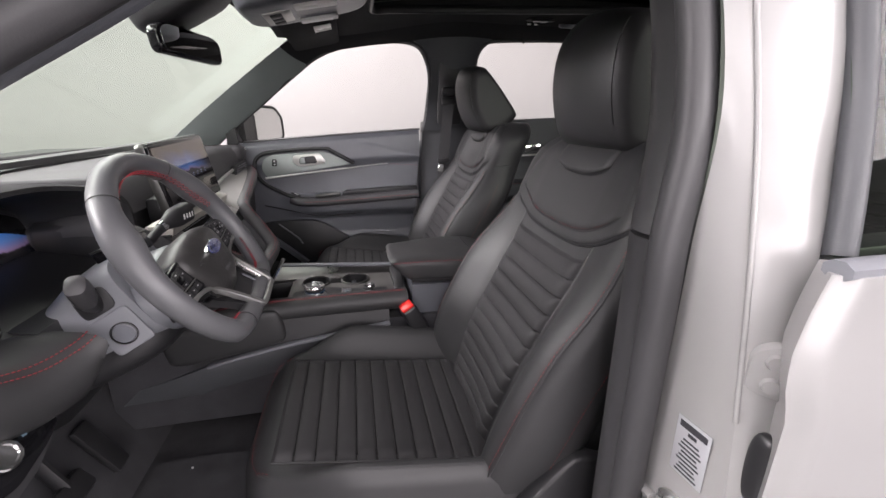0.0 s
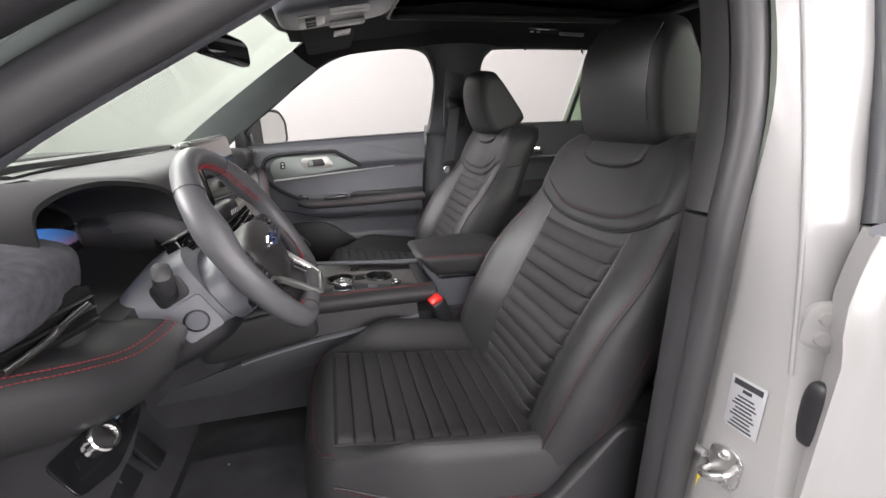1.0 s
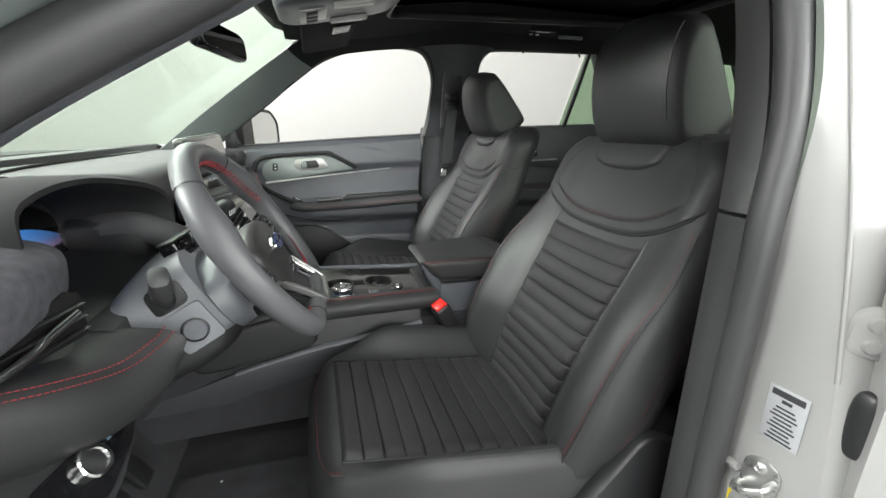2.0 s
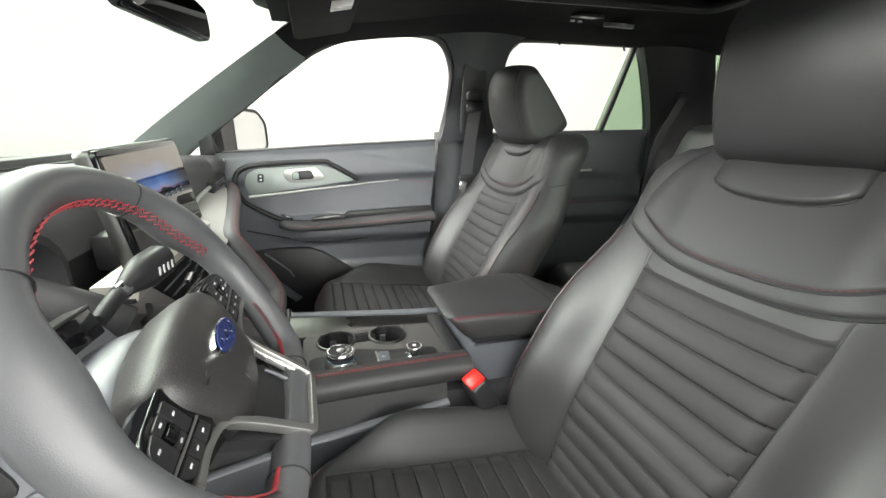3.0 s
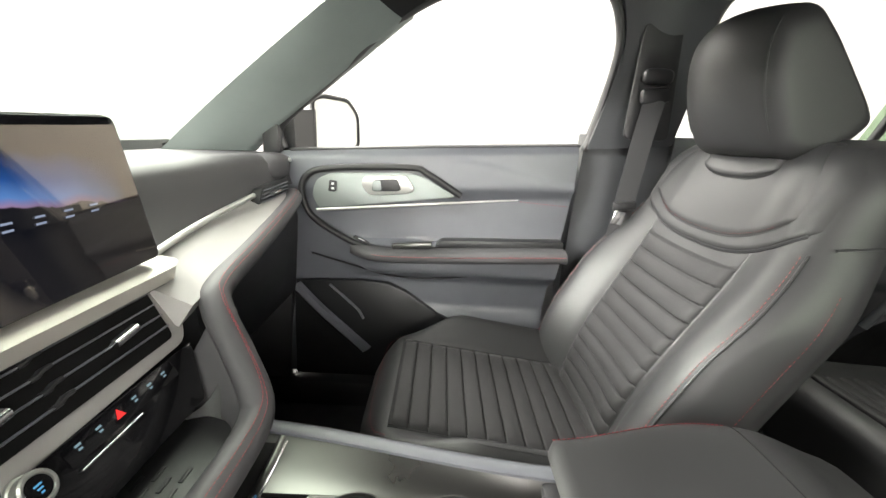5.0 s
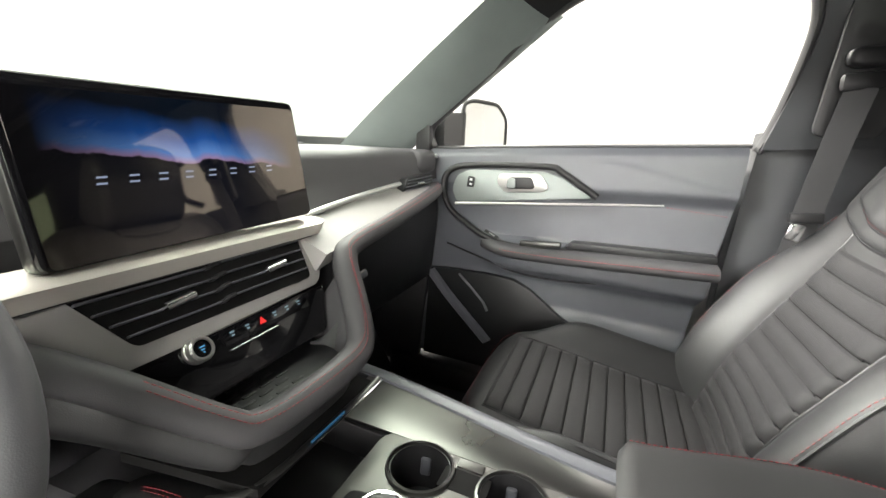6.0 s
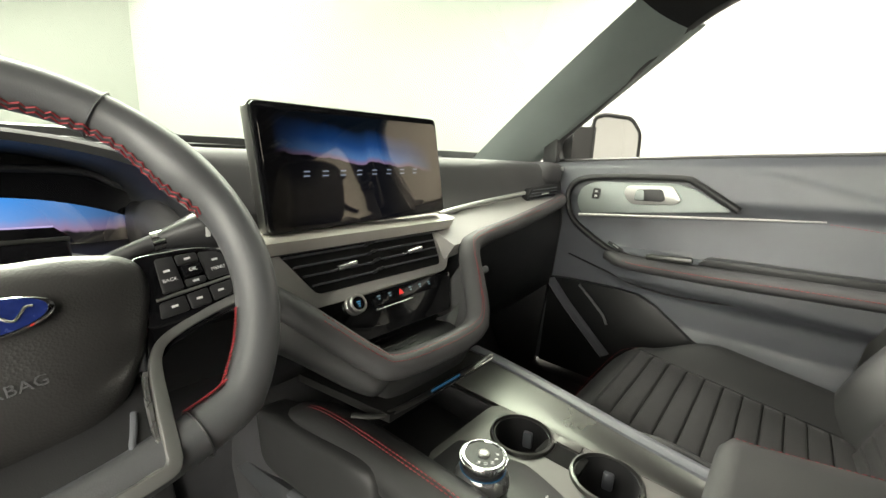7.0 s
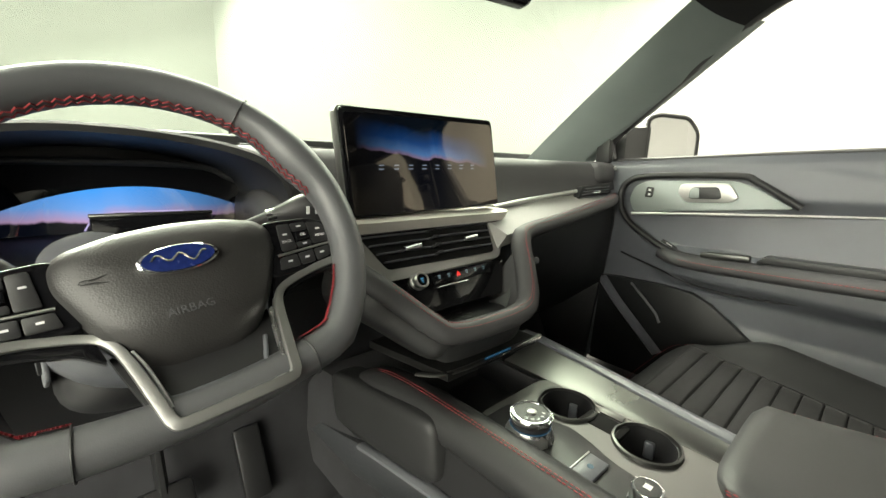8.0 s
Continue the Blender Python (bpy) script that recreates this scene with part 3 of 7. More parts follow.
    rest = part("head_restraint", loft(loops, sharp=70), LEATHER, seat, "black leather head restraint")
    for s in (-1, 1):
        arc = sorted((p + V((-0.0006, 0, 0)) for p in loops[18 + s * 12] if p.x < 0.275 and 1.215 < p.z < 1.385), key=lambda p: p.z)
        part("red_stitching", stitches([p + V((-0.0004, -s * 0.004, 0)) for p in arc], 0.005, 0.003, 0.0006), RED, rest)
        part("side_seam", sweep(arc, 0.0014, n=6), PLASTIC_DARK, rest)
        part("post", sweep([(0.315, s * 0.055, 1.15), (0.305, s * 0.055, 1.235)], 0.006), CHROME, seat, "chrome head restraint post")
    # valance, recliner and runners
    for s in (-1, 1):
        part("side_valance", prism(rounded([(-0.40, 0.560), (-0.10, 0.525), (0.00, 0.560), (0.13, 0.700), (0.22, 0.66), (0.24, 0.54), (0.20, 0.40), (-0.38, 0.40)], 0.03), (0, s * 0.262, 0), (1, 0, 0), (0, 0, 1), (0, s * 0.030, 0), 0.010, 3), PLASTIC_DARK, seat, "black plastic seat side cover")
        part("runner", rbox((0.56, 0.04, 0.05), pose(-0.10, s * 0.19, 0.385), 0.004), STEEL, seat, "steel seat runner")
    part("seat_base", rbox((0.50, 0.42, 0.09), pose(-0.13, 0, 0.445), 0.02), PLASTIC_DARK, seat)
    return seat


DRIVER_Y, PASSENGER_Y = -0.447, 0.442
seat = front_seat()
seat.matrix_basis = pose(0, DRIVER_Y, 0)
other = copy_thing(seat, pose(0.045, PASSENGER_Y, 0.012))
tag = part("airbag_tag", rbox((0.030, 0.0012, 0.011), pose(0.268, -0.2535, 1.098, 0, -60, 0), 0.0003), PLASTIC_DARK, seat, "black cloth tag with white letters")
word("AIRBAG", 0.0075, pose(0.268, -0.2546, 1.098, 0, -60, 0) @ pose(0, 0, 0, 90), WHITE_INK, tag)
tip = Matrix.Translation((0.29, 0, 1.30)) @ Matrix.Rotation(radians(10), 4, "Y") @ Matrix.Translation((-0.29, 0, -1.30))
for piece in seat.children:
    if piece.name.startswith("head_restraint"):
        piece.matrix_basis = tip @ piece.matrix_basis  # leans further back
for piece in other.children:
    if piece.name.startswith(("head_restraint", "post")):
        piece.location.x -= 0.040
        piece.location.z -= 0.010  # its head restraint is tipped further forward


# ---- steering wheel ----
WHEEL = (-0.479, -0.460, 1.019)
TILT_W, TURN_W, R_W = 0.563, -0.035, 0.1905
n_w = V((math.cos(TILT_W) * math.cos(TURN_W), math.cos(TILT_W) * math.sin(TURN_W), math.sin(TILT_W)))
u_w = V((-math.sin(TURN_W), math.cos(TURN_W), 0))
wheel_at = basis(WHEEL, u_w, n_w.cross(u_w))  # x to the passenger, y up the wheel, z to the driver


def steering_wheel():
    w = thing("steering_wheel", "black leather steering wheel with red stitching and silver lower spokes", "steering wheel")
    R = R_W - 0.018
    turn = wheel_at @ pose(0, 0, 0, 0, 0, 7)
    hub = wheel_at @ pose(0.012, -0.009, -0.022, 0, 0, 7) @ Matrix.Diagonal((0.985, 0.985, 0.95, 1))
    ex, ey = hub.to_3x3() @ V((1, 0, 0)), hub.to_3x3() @ V((0, 1, 0))
    P = lambda x, y, z: turn @ V((x, y, z))
    H = lambda x, y, z: hub @ V((x, y, z))
    ring = []
    for k in range(72):
        a = 2 * math.pi * k / 72
        y = R * math.sin(a)
        ring.append((R * math.cos(a), y if y > -0.1235 else -0.1235 + 0.28 * (y + 0.1235)))
    outward = []
    thumb = lambda deg: 0.009 * (math.exp(-((deg - 28) / 12) ** 2) + math.exp(-((deg - 152) / 12) ** 2))
    loops = []
    for k, (x, y) in enumerate(ring):
        a = math.atan2(y, x)
        q, s = ring[k - 1], ring[(k + 1) % 72]
        d = V((s[1] - q[1], q[0] - s[0], 0)).normalized()
        outward.append(d)
        grip = thumb(math.degrees(a))
        rr = 0.0178 + grip * 0.5
        loops.append([P(*(V((x, y, 0)) - d * grip * 0.5 + d * rr * math.cos(t) + V((0, 0, 1.12 * rr * math.sin(t))))) for t in [2 * math.pi * j / 16 for j in range(16)]])
    rim = part("rim", loft(loops, around=True, sharp=60), WHEEL_LEATHER, w, "black leather wheel rim")

    def on_ring(deg, d, z):
        f = (deg % 360) / 5
        i = int(f)
        p = V((*ring[i % 72], 0)).lerp(V((*ring[(i + 1) % 72], 0)), f - i)
        return P(*(p - outward[i % 72] * (d + thumb(deg) * d / 0.0195) + V((0, 0, z))))

    for a in (52, 128, -60, -120):
        pts = [on_ring(a, 0.0195 * math.cos(t), 0.0206 * math.sin(t)) for t in [2 * math.pi * j / 20 for j in range(20)]]
        part("rim_seam", sweep(pts, 0.0009, up=tuple(n_w), n=6, closed=True), PLASTIC_DARK, rim)
    for a0, a1 in ((13, 167), (-60, -20), (-160, -120)):
        for h in ((0.001, 0.0065) if a0 > 0 else (0.004,)):
            arc = [on_ring(a0 + (a1 - a0) * k / 90, 0.0196 - 0.0008 * (h > 0.004), h + (0.0022 if k % 2 else -0.0022)) for k in range(91)]
            part("red_stitching", sweep(arc, 0.0008, up=tuple(n_w), n=5), RED, rim, "red cross stitching")
    # boss
    half = [(0.0, 0.044), (0.045, 0.041), (0.080, 0.032), (0.091, 0.020), (0.092, 0.0), (0.075, -0.041), (0.052, -0.077), (0.030, -0.098)]
    out = rounded(half + [(-x, y) for x, y in half[:0:-1]], 0.012, 4)
    cov = []
    for s, z in ((0.97, -0.03), (1.0, -0.008), (0.99, 0.004), (0.95, 0.014), (0.86, 0.0215), (0.70, 0.027), (0.45, 0.0315), (0.2, 0.033), (0.02, 0.033)):
        cov.append([H(x * s, -0.025 + (y + 0.025) * s, z - 0.42 * max(0, -0.052 - (-0.025 + (y + 0.025) * s))) for x, y in out])
    boss = part("airbag_cover", loft(cov, sharp=50), COVER, w, "black grained airbag cover")
    bd = hub @ pose(-0.002, -0.002, 0.0365)
    part("badge", turned([(0.001, 0.003), (0.9, 0.003), (0.97, 0.002), (1.0, -0.002), (1.0, -0.006)], bd @ Matrix.Diagonal((0.0318, 0.0128, 1, 1)), 40), CHROME, boss, "oval badge with chrome rim")
    part("badge_field", turned([(0.001, 0.0012), (0.86, 0.0012), (0.88, 0.0)], bd @ pose(0, 0, 0.0033) @ Matrix.Diagonal((0.0318, 0.0128, 1, 1)), 40), BLUE, boss, "blue enamel oval")
    sw = [bd @ V((-0.021 + 0.042 * k / 12, 0.0035 * math.sin(k * 1.25) + 0.0015 * math.sin(k / 2), 0.0047)) for k in range(13)]
    part("badge_mark", sweep(smooth(sw, 3), 0.0009, up=tuple(n_w), n=6), CHROME, boss)
    word("AIRBAG", 0.0105, hub @ pose(-0.004, -0.046, 0.0326, -6), WHEEL_LEATHER, boss)
    horn = [H(-0.060 + 0.009 * c, -0.004 + 0.0035 * s, 0.0290) for c, s in ((-1, -0.5), (-1, 0.5), (0, 0.4), (1, 1), (1, -1), (0, -0.4))]
    part("horn_mark", sweep(smooth(horn, 2, True), 0.0005, up=tuple(n_w), n=5, closed=True), PLASTIC_DARK, boss)
    # side spokes with switches
    for s in (-1, 1):
        pod = rounded([(s * 0.080, 0.026), (s * 0.134, 0.023), (s * 0.158, 0.011), (s * 0.162, -0.008), (s * 0.148, -0.029), (s * 0.120, -0.035), (s * 0.072, -0.036)], 0.010)
        spoke = part("spoke", prism(pod, H(0, 0, -0.012), ex, ey, n_w * 0.024, 0.005, 3), PIANO, w, "gloss black switch pod")
        for key in ([(0.093, -0.011), (0.109, -0.0105), (0.109, 0.0185), (0.096, 0.019)], [(0.1285, -0.0095), (0.150, -0.0085), (0.150, 0.008), (0.142, 0.0145), (0.1285, 0.017)],
                    [(0.1105, 0.009), (0.127, 0.009), (0.127, 0.0175), (0.1105, 0.0185)], [(0.1105, -0.0105), (0.127, -0.0097), (0.127, -0.004), (0.1105, -0.004)],
                    [(0.088, -0.0175), (0.1065, -0.0165), (0.1065, -0.0295), (0.085, -0.0300)], [(0.108, -0.0165), (0.125, -0.0155), (0.124, -0.0290), (0.108, -0.0295)], [(0.1265, -0.0153), (0.149, -0.0143), (0.141, -0.0265), (0.1265, -0.0285)]):
            part("switch", prism(rounded([(s * x, y) for x, y in key], 0.002), H(0, 0, 0.011), ex, ey, n_w * 0.0045, 0.001), PLASTIC_DARK, spoke, "charcoal steering wheel switch")
        part("rocker", rbox((0.0150, 0.0105, 0.007), hub @ pose(s * 0.1188, 0.0025, 0.0150), 0.0015), PIANO, spoke)
        part("silver_bar", sweep([H(s * 0.087, -0.0145, 0.0150), H(s * 0.153, -0.0112, 0.0140)], 0.0013, up=tuple(n_w)), WHEEL_SILVER, spoke, "silver bar")
        if s > 0:
            for txt, x, y in (("BACK", 0.101, -0.001), ("OK", 0.1188, 0.0025), ("MENU", 0.139, -0.001)):
                word(txt, 0.0042, hub @ pose(x, y, 0.0188 if txt == "OK" else 0.0158), WHITE_INK, spoke)
        for x, y in ((0.101, 0.007), (0.139, 0.007), (0.1188, 0.0135), (0.1188, -0.007), (0.097, -0.023), (0.116, -0.0225), (0.134, -0.021)):
            part("switch_mark", rbox((0.0048, 0.0018, 0.0005), hub @ pose(s * x, y, 0.0157), 0), WHITE_INK, spoke)
        # silver lower spokes
        line = smooth([H(s * x + 0.006, y, z) for x, y, z in ((0.155, -0.031, 0.014), (0.115, -0.035, 0.008), (0.0800, -0.044, 0.006), (0.0675, -0.055, 0.010), (0.061, -0.072, 0.018), (0.055, -0.098, 0.030), (0.0500, -0.122, 0.040), (0.0475, -0.130, 0.043), (0.040, -0.134, 0.044), (0.0, -0.1345, 0.044))], 5)
        part("lower_spoke", sweep(line, lambda q: 0.0038 + 0.0009 * ease(q, 0.3, 0.6), 0.006, up=tuple(n_w), n=16, power=7, sharp=30), WHEEL_SILVER, w, "satin silver lower spoke")
        part("spoke_step", sweep([p + (hub @ V((0, -0.075, 0.03)) - p).normalized() * 0.0068 - n_w * 0.003 for p in line[18:]], 0.0018, 0.004, up=tuple(n_w), n=8, power=4), STEEL, w, "bright inner step of the spoke")
        part("spoke_root", prism(rounded([(s * 0.075, -0.030), (s * 0.165, -0.020), (s * 0.172, -0.034), (s * 0.120, -0.042), (s * 0.085, -0.052), (s * 0.066, -0.068)], 0.006), H(0, 0, -0.014), ex, ey, n_w * 0.022, 0.003), PIANO, w)
    part("spoke_panel", loft([[H(-hw, y, z), H(hw, y, z), H(hw, y, z - 0.02), H(-hw, y, z - 0.02)] for y, hw, z in ((-0.060, 0.066, -0.012), (-0.085, 0.060, 0.008), (-0.108, 0.054, 0.024), (-0.132, 0.048, 0.038))], sharp=50), PLASTIC_DARK, w)
    part("spoke_rib", sweep(smooth([H(x, y, z) for x, y, z in ((0.048, -0.088, 0.014), (0.040, -0.106, 0.026), (0.031, -0.113, 0.030), (-0.031, -0.113, 0.030), (-0.040, -0.106, 0.026), (-0.048, -0.088, 0.014))], 4), 0.0022, up=tuple(n_w), n=8), PLASTIC, w)
    return w


steering_wheel()
col = thing("steering_column", "slate plastic steering column shroud with stalks and starter button", "steering column")
column_n = V((math.cos(0.50) * math.cos(0.10), math.cos(0.50) * math.sin(0.10), math.sin(0.50)))
column_u = V((-math.sin(0.10), math.cos(0.10), 0))
column_at = basis((-0.495, -0.442, 1.004), column_u, column_n.cross(column_u))
L = lambda x, y, z: column_at @ V((x, y, z))
cx, cy, cz = (column_at.to_3x3() @ V(q) for q in ((1, 0, 0), (0, 1, 0), (0, 0, 1)))


def boxy(hx, y0, y1, z, power, n=36):
    mid, hy = (y0 + y1) / 2, (y1 - y0) / 2
    out = []
    for k in range(n):
        c, s = math.cos(2 * math.pi * k / n), math.sin(2 * math.pi * k / n)
        out.append(L(hx * math.copysign(abs(c) ** (2 / power), c), mid + hy * math.copysign(abs(s) ** (2 / power), s), z))
    return out


part("shroud_collar", loft([boxy(r, -r + 0.004, 0.40 * r, z, 2.2) for z, r in ((-0.030, 0.050), (-0.034, 0.078), (-0.044, 0.093), (-0.062, 0.101), (-0.082, 0.103), (-0.085, 0.098))], sharp=50), PLASTIC, col, "charcoal collar behind the wheel")
part("shroud", loft([boxy(hx, y0, y1, z, 4.0) for z, hx, y0, y1 in ((-0.083, 0.090, -0.075, 0.064), (-0.086, 0.097, -0.080, 0.070), (-0.130, 0.099, -0.080, 0.070), (-0.165, 0.100, -0.078, 0.066), (-0.20, 0.099, -0.070, 0.055), (-0.27, 0.095, -0.060, 0.030))], sharp=50), PLASTIC_BLUE, col, "slate plastic shroud")
part("shroud_cover", superbox(0.12, 0.10, 0.060, 0.6, pose(-0.64, -0.45, 0.865, 0, -25, 0), 16, 24), PLASTIC_DARK, col, "black lower column cover")
sp = part("starter_panel", prism(rounded([(-0.160, -0.066), (-0.096, -0.066), (-0.096, 0.002), (-0.160, 0.002)], 0.008), L(-0.0975, 0, 0), cz, cy, cx * -0.004, 0.0015), PLASTIC_BLUE, col, "slate grey starter panel")
part("button_ring", turned([(0.0195, 0), (0.0195, 0.003), (0.0175, 0.0035), (0.0170, 0.001)], basis(L(-0.1012, -0.036, -0.127), cz, cy), 28, caps=False), PLASTIC_DARK, sp)
part("start_button", turned([(0.0165, 0.0), (0.0165, 0.0025), (0.015, 0.0035), (0.001, 0.003)], basis(L(-0.1012, -0.036, -0.127), cz, cy), 28), PLASTIC, sp, "round starter button")
part("stalk_boot", prism(rounded([(-0.156, 0.006), (-0.104, 0.006), (-0.100, 0.046), (-0.150, 0.048)], 0.012), L(-0.0965, 0, 0), cz, cy, cx * -0.004, 0.0015), PLASTIC_DARK, col, "dark stalk opening")
left = part("stalk", sweep([L(*p) for p in ((-0.085, 0.020, -0.130), (-0.104, 0.030, -0.126), (-0.116, 0.040, -0.121), (-0.122, 0.046, -0.118))], 0.013, 0.015, n=14, power=2.6), PLASTIC_DARK, col, "short black turn signal stalk")
part("stalk_head", sweep([L(*p) for p in ((-0.110, 0.034, -0.122), (-0.113, 0.037, -0.121), (-0.125, 0.046, -0.113), (-0.140, 0.058, -0.103), (-0.149, 0.066, -0.097), (-0.152, 0.068, -0.095))], lambda q: 0.0135 * (1 - 0.6 * abs(2 * q - 1) ** 4), lambda q: 0.017 * (1 - 0.6 * abs(2 * q - 1) ** 4), n=16, power=3), SEAL, left, "charcoal stalk head")
line = [(-0.600, -0.365, 1.010), (-0.591, -0.330, 1.026), (-0.580, -0.288, 1.036), (-0.572, -0.245, 1.040)]
stalk = part("stalk", sweep(smooth(line), lambda q: 0.008 + 0.010 * ease(q, 0.3, 0.75), lambda q: 0.008 + 0.013 * ease(q, 0.3, 0.75), n=12, power=3), PLASTIC_DARK, col, "black control stalk with white marks")
part("stalk_collar", sweep([V(line[1]), V(line[1]).lerp(V(line[2]), 0.25)], 0.010, 0.011, n=12), CHROME, stalk, "bright collar")
for j in range(4):
    part("stalk_mark", rbox((0.0015, 0.004, 0.010), pose(-0.5595 + 0.0015 * j, -0.290 + 0.011 * j, 1.038, 0, 0, 0), 0), WHITE_INK, stalk)
bm_ = basis((-0.604, -0.446, 1.018), (0.10, 0.99, 0), (-0.35, 0.05, 0.93))
blk = part("sensor_block", rbox((0.110, 0.030, 0.026), bm_, 0.003), PIANO, col, "gloss black sensor block")
part("block_cap", rbox((0.111, 0.0035, 0.027), bm_ @ pose(0, 0.0165, 0), 0.001), DARK_METAL, blk, "dark metal cap")
part("block_stem", sweep([bm_ @ V((0, -0.012, 0)), L(-0.05, 0.050, -0.125)], 0.012, n=10), PLASTIC_BLUE, blk)


# ---- dashboard ----
def dash_top_z(y):
    return 1.118 - 0.02 * ease(-y, 0.6, 0.82)


dash = thing("dashboard", "black padded dashboard with grey trim, vents and red stitching", "dashboard")


def top_pad(y, lip_x, lip_z, low_x, low_z):
    z = dash_top_z(y)
    return [V(p) for p in ((-1.22, y, 1.112), (-1.05, y, z - 0.004), (-0.88, y, z), (lip_x - 0.05, y, z), (lip_x - 0.015, y, z - 0.006), (lip_x, y, z - 0.022),
                           (lip_x + 0.004, y, lip_z), (low_x, y, low_z), (low_x - 0.05, y, low_z - 0.01), (-1.22, y, 1.0))]


loops = []
for k in range(65):
    y = -0.80 + 1.58 * k / 64
    e = ease(y, 0.55, 0.76)
    if y < -0.25:
        e = -5.5 * ease(-y, 0.25, 0.30)
    front = ease(y, 0.10, 0.16)
    lx_ = -0.705 + 0.035 * e
    sx_ = -0.653 - 0.040 * ease(y, 0.12, 0.5) + 0.025 * ease(y, 0.6, 0.76)
    loops.append(top_pad(y, -0.715 + 0.035 * e, 1.065, lx_ + (sx_ - lx_) * front, 1.028 + 0.004 * e + (-0.018 + 0.022 * ease(y, 0.25, 0.65)) * front))
part("top_pad", loft(loops, sharp=50), LEATHER_SOFT, dash, "soft charcoal dash top")
part("defroster_grille", rbox((0.05, 1.30, 0.008), pose(-1.13, 0, 1.114), 0.003), PLASTIC_DARK, dash, "black defroster grille")
part("demister_slot", sweep(smooth([(-0.96, -0.25, 1.120), (-0.99, 0.0, 1.121), (-0.98, 0.55, 1.117)]), 0.012, 0.004, n=8), PLASTIC_DARK, dash)
# passenger side: bright strip, grey panel, leather roll
strip = smooth([(-0.642, 0.165, 1.011), (-0.664, 0.30, 1.018), (-0.677, 0.45, 1.026), (-0.678, 0.565, 1.034)])
part("bright_strip", sweep(strip, 0.006, 0.0055, n=8), SATIN, dash, "thin satin silver strip")


def grey_panel(u, v):
    y = 0.118 + 0.617 * u
    a = V((-0.655 - 0.060 * ease(u, 0, 0.7), y, 1.006 + 0.030 * u))
    b = V((-0.560 - 0.085 * u, y, 0.968 + 0.040 * u))
    return a.lerp(b, v)


part("grey_panel", slab(grey_panel, 24, 6, (-0.02, 0, -0.03)), GREY_TRIM, dash, "grey satin trim panel")
roll = [(-0.600, -0.245, 0.962), (-0.550, -0.205, 0.932), (-0.482, -0.142, 0.872), (-0.465, -0.112, 0.856), (-0.461, -0.03, 0.851), (-0.462, 0.050, 0.855), (-0.474, 0.082, 0.873), (-0.507, 0.112, 0.913),
        (-0.543, 0.142, 0.952), (-0.562, 0.185, 0.968), (-0.585, 0.35, 0.978), (-0.612, 0.55, 0.994), (-0.638, 0.70, 1.006), (-0.658, 0.752, 1.012)]
line = smooth(roll, 6)
part("leather_roll", sweep(line, 0.020, 0.017, n=14), LEATHER_SOFT, dash, "black leather trim roll")
for d in (-0.003, 0.003):
    part("red_stitching", stitches([p + V((0.010 - d, d * 0.4, 0.0155 + d)) for p in line[8:]], 0.005, 0.0012, 0.00055), RED, dash, "red stitching")
part("knee_panel", loft([[V(p) for p in ((-0.585 - 0.07 * s, y, 0.968 + 0.03 * s), (-0.58 - 0.07 * s, y, 0.90 + 0.03 * s), (-0.66, y, 0.74), (-0.80, y, 0.62), (-0.95, y, 0.62), (-0.95, y, 0.97))] for s, y in ((0, 0.16), (0.4, 0.40), (1, 0.75))]), POCKET, dash, "black glovebox panel")
part("glovebox_latch", rbox((0.02, 0.05, 0.016), pose(-0.60, 0.26, 0.885, 0, -20, 0), 0.005), PLASTIC, dash)
# centre stack
part("stack_body", prism(rounded([(-0.30, 0.97), (-0.16, 0.80), (0.09, 0.80), (0.17, 0.97), (0.17, 1.04), (-0.30, 1.04)], 0.02), (-0.84, 0, 0), (0, 1, 0), (0, 0, 1), (0.13, 0, 0), 0.01), PLASTIC_DARK, dash)


def face(y, z):
    """A place on the slanting face of the centre stack."""
    return V((-0.622 + (1.0 - z) * 0.62, y, z))


def on_face(outline, depth, lift=0.0, bevel=0.002):
    up = (face(0, 1.0) - face(0, 0.9)).normalized()
    o = face(0, 0.95)
    nrm = V((up.z, 0, -up.x))
    sc = 1 / up.z
    return prism([(y, (z - 0.95) * sc) for y, z in outline], o + nrm * lift, (0, 1, 0), up, nrm * depth, bevel)


part("grey_surround", on_face(rounded([(-0.262, 1.006), (-0.262, 0.972), (-0.215, 0.948), (-0.190, 0.920), (-0.165, 0.915), (0.118, 0.921), (0.152, 0.960), (0.185, 0.985), (0.185, 1.006)], 0.012), -0.05, 0.0, 0.004), GREY_TRIM, dash, "grey satin centre surround")
vent = part("centre_vent", on_face(rounded([(-0.194, 0.994), (-0.152, 0.932), (0.102, 0.932), (0.112, 0.994)], 0.008), 0.003, 0.0005, 0.001), RECESS, dash, "black slatted air vent")
lift_f = V((0.005, 0, 0.003))
for r in range(4):
    z = 0.9425 + 0.0125 * r
    y0 = -0.152 - 0.036 * (z - 0.936) / 0.048
    for a, b, dz in ((y0, -0.052, 0.0), (-0.034, 0.099 + 0.002 * r, 0.0025)):
        pts = [face(a + (b - a) * k / 8, z + dz) + lift_f for k in range(9)]
        part("slat", sweep(pts, 0.0046, 0.0010, up=(-0.53, 0, 0.85), n=8, power=3), PLASTIC, vent)
    part("slat_joint", sweep([face(y, z + dz) + lift_f for y, dz in ((-0.054, 0), (-0.047, 0), (-0.040, 0.0025), (-0.032, 0.0025))], 0.0050, 0.0022, up=(-0.53, 0, 0.85), n=8, power=4), PLASTIC_DARK, vent)
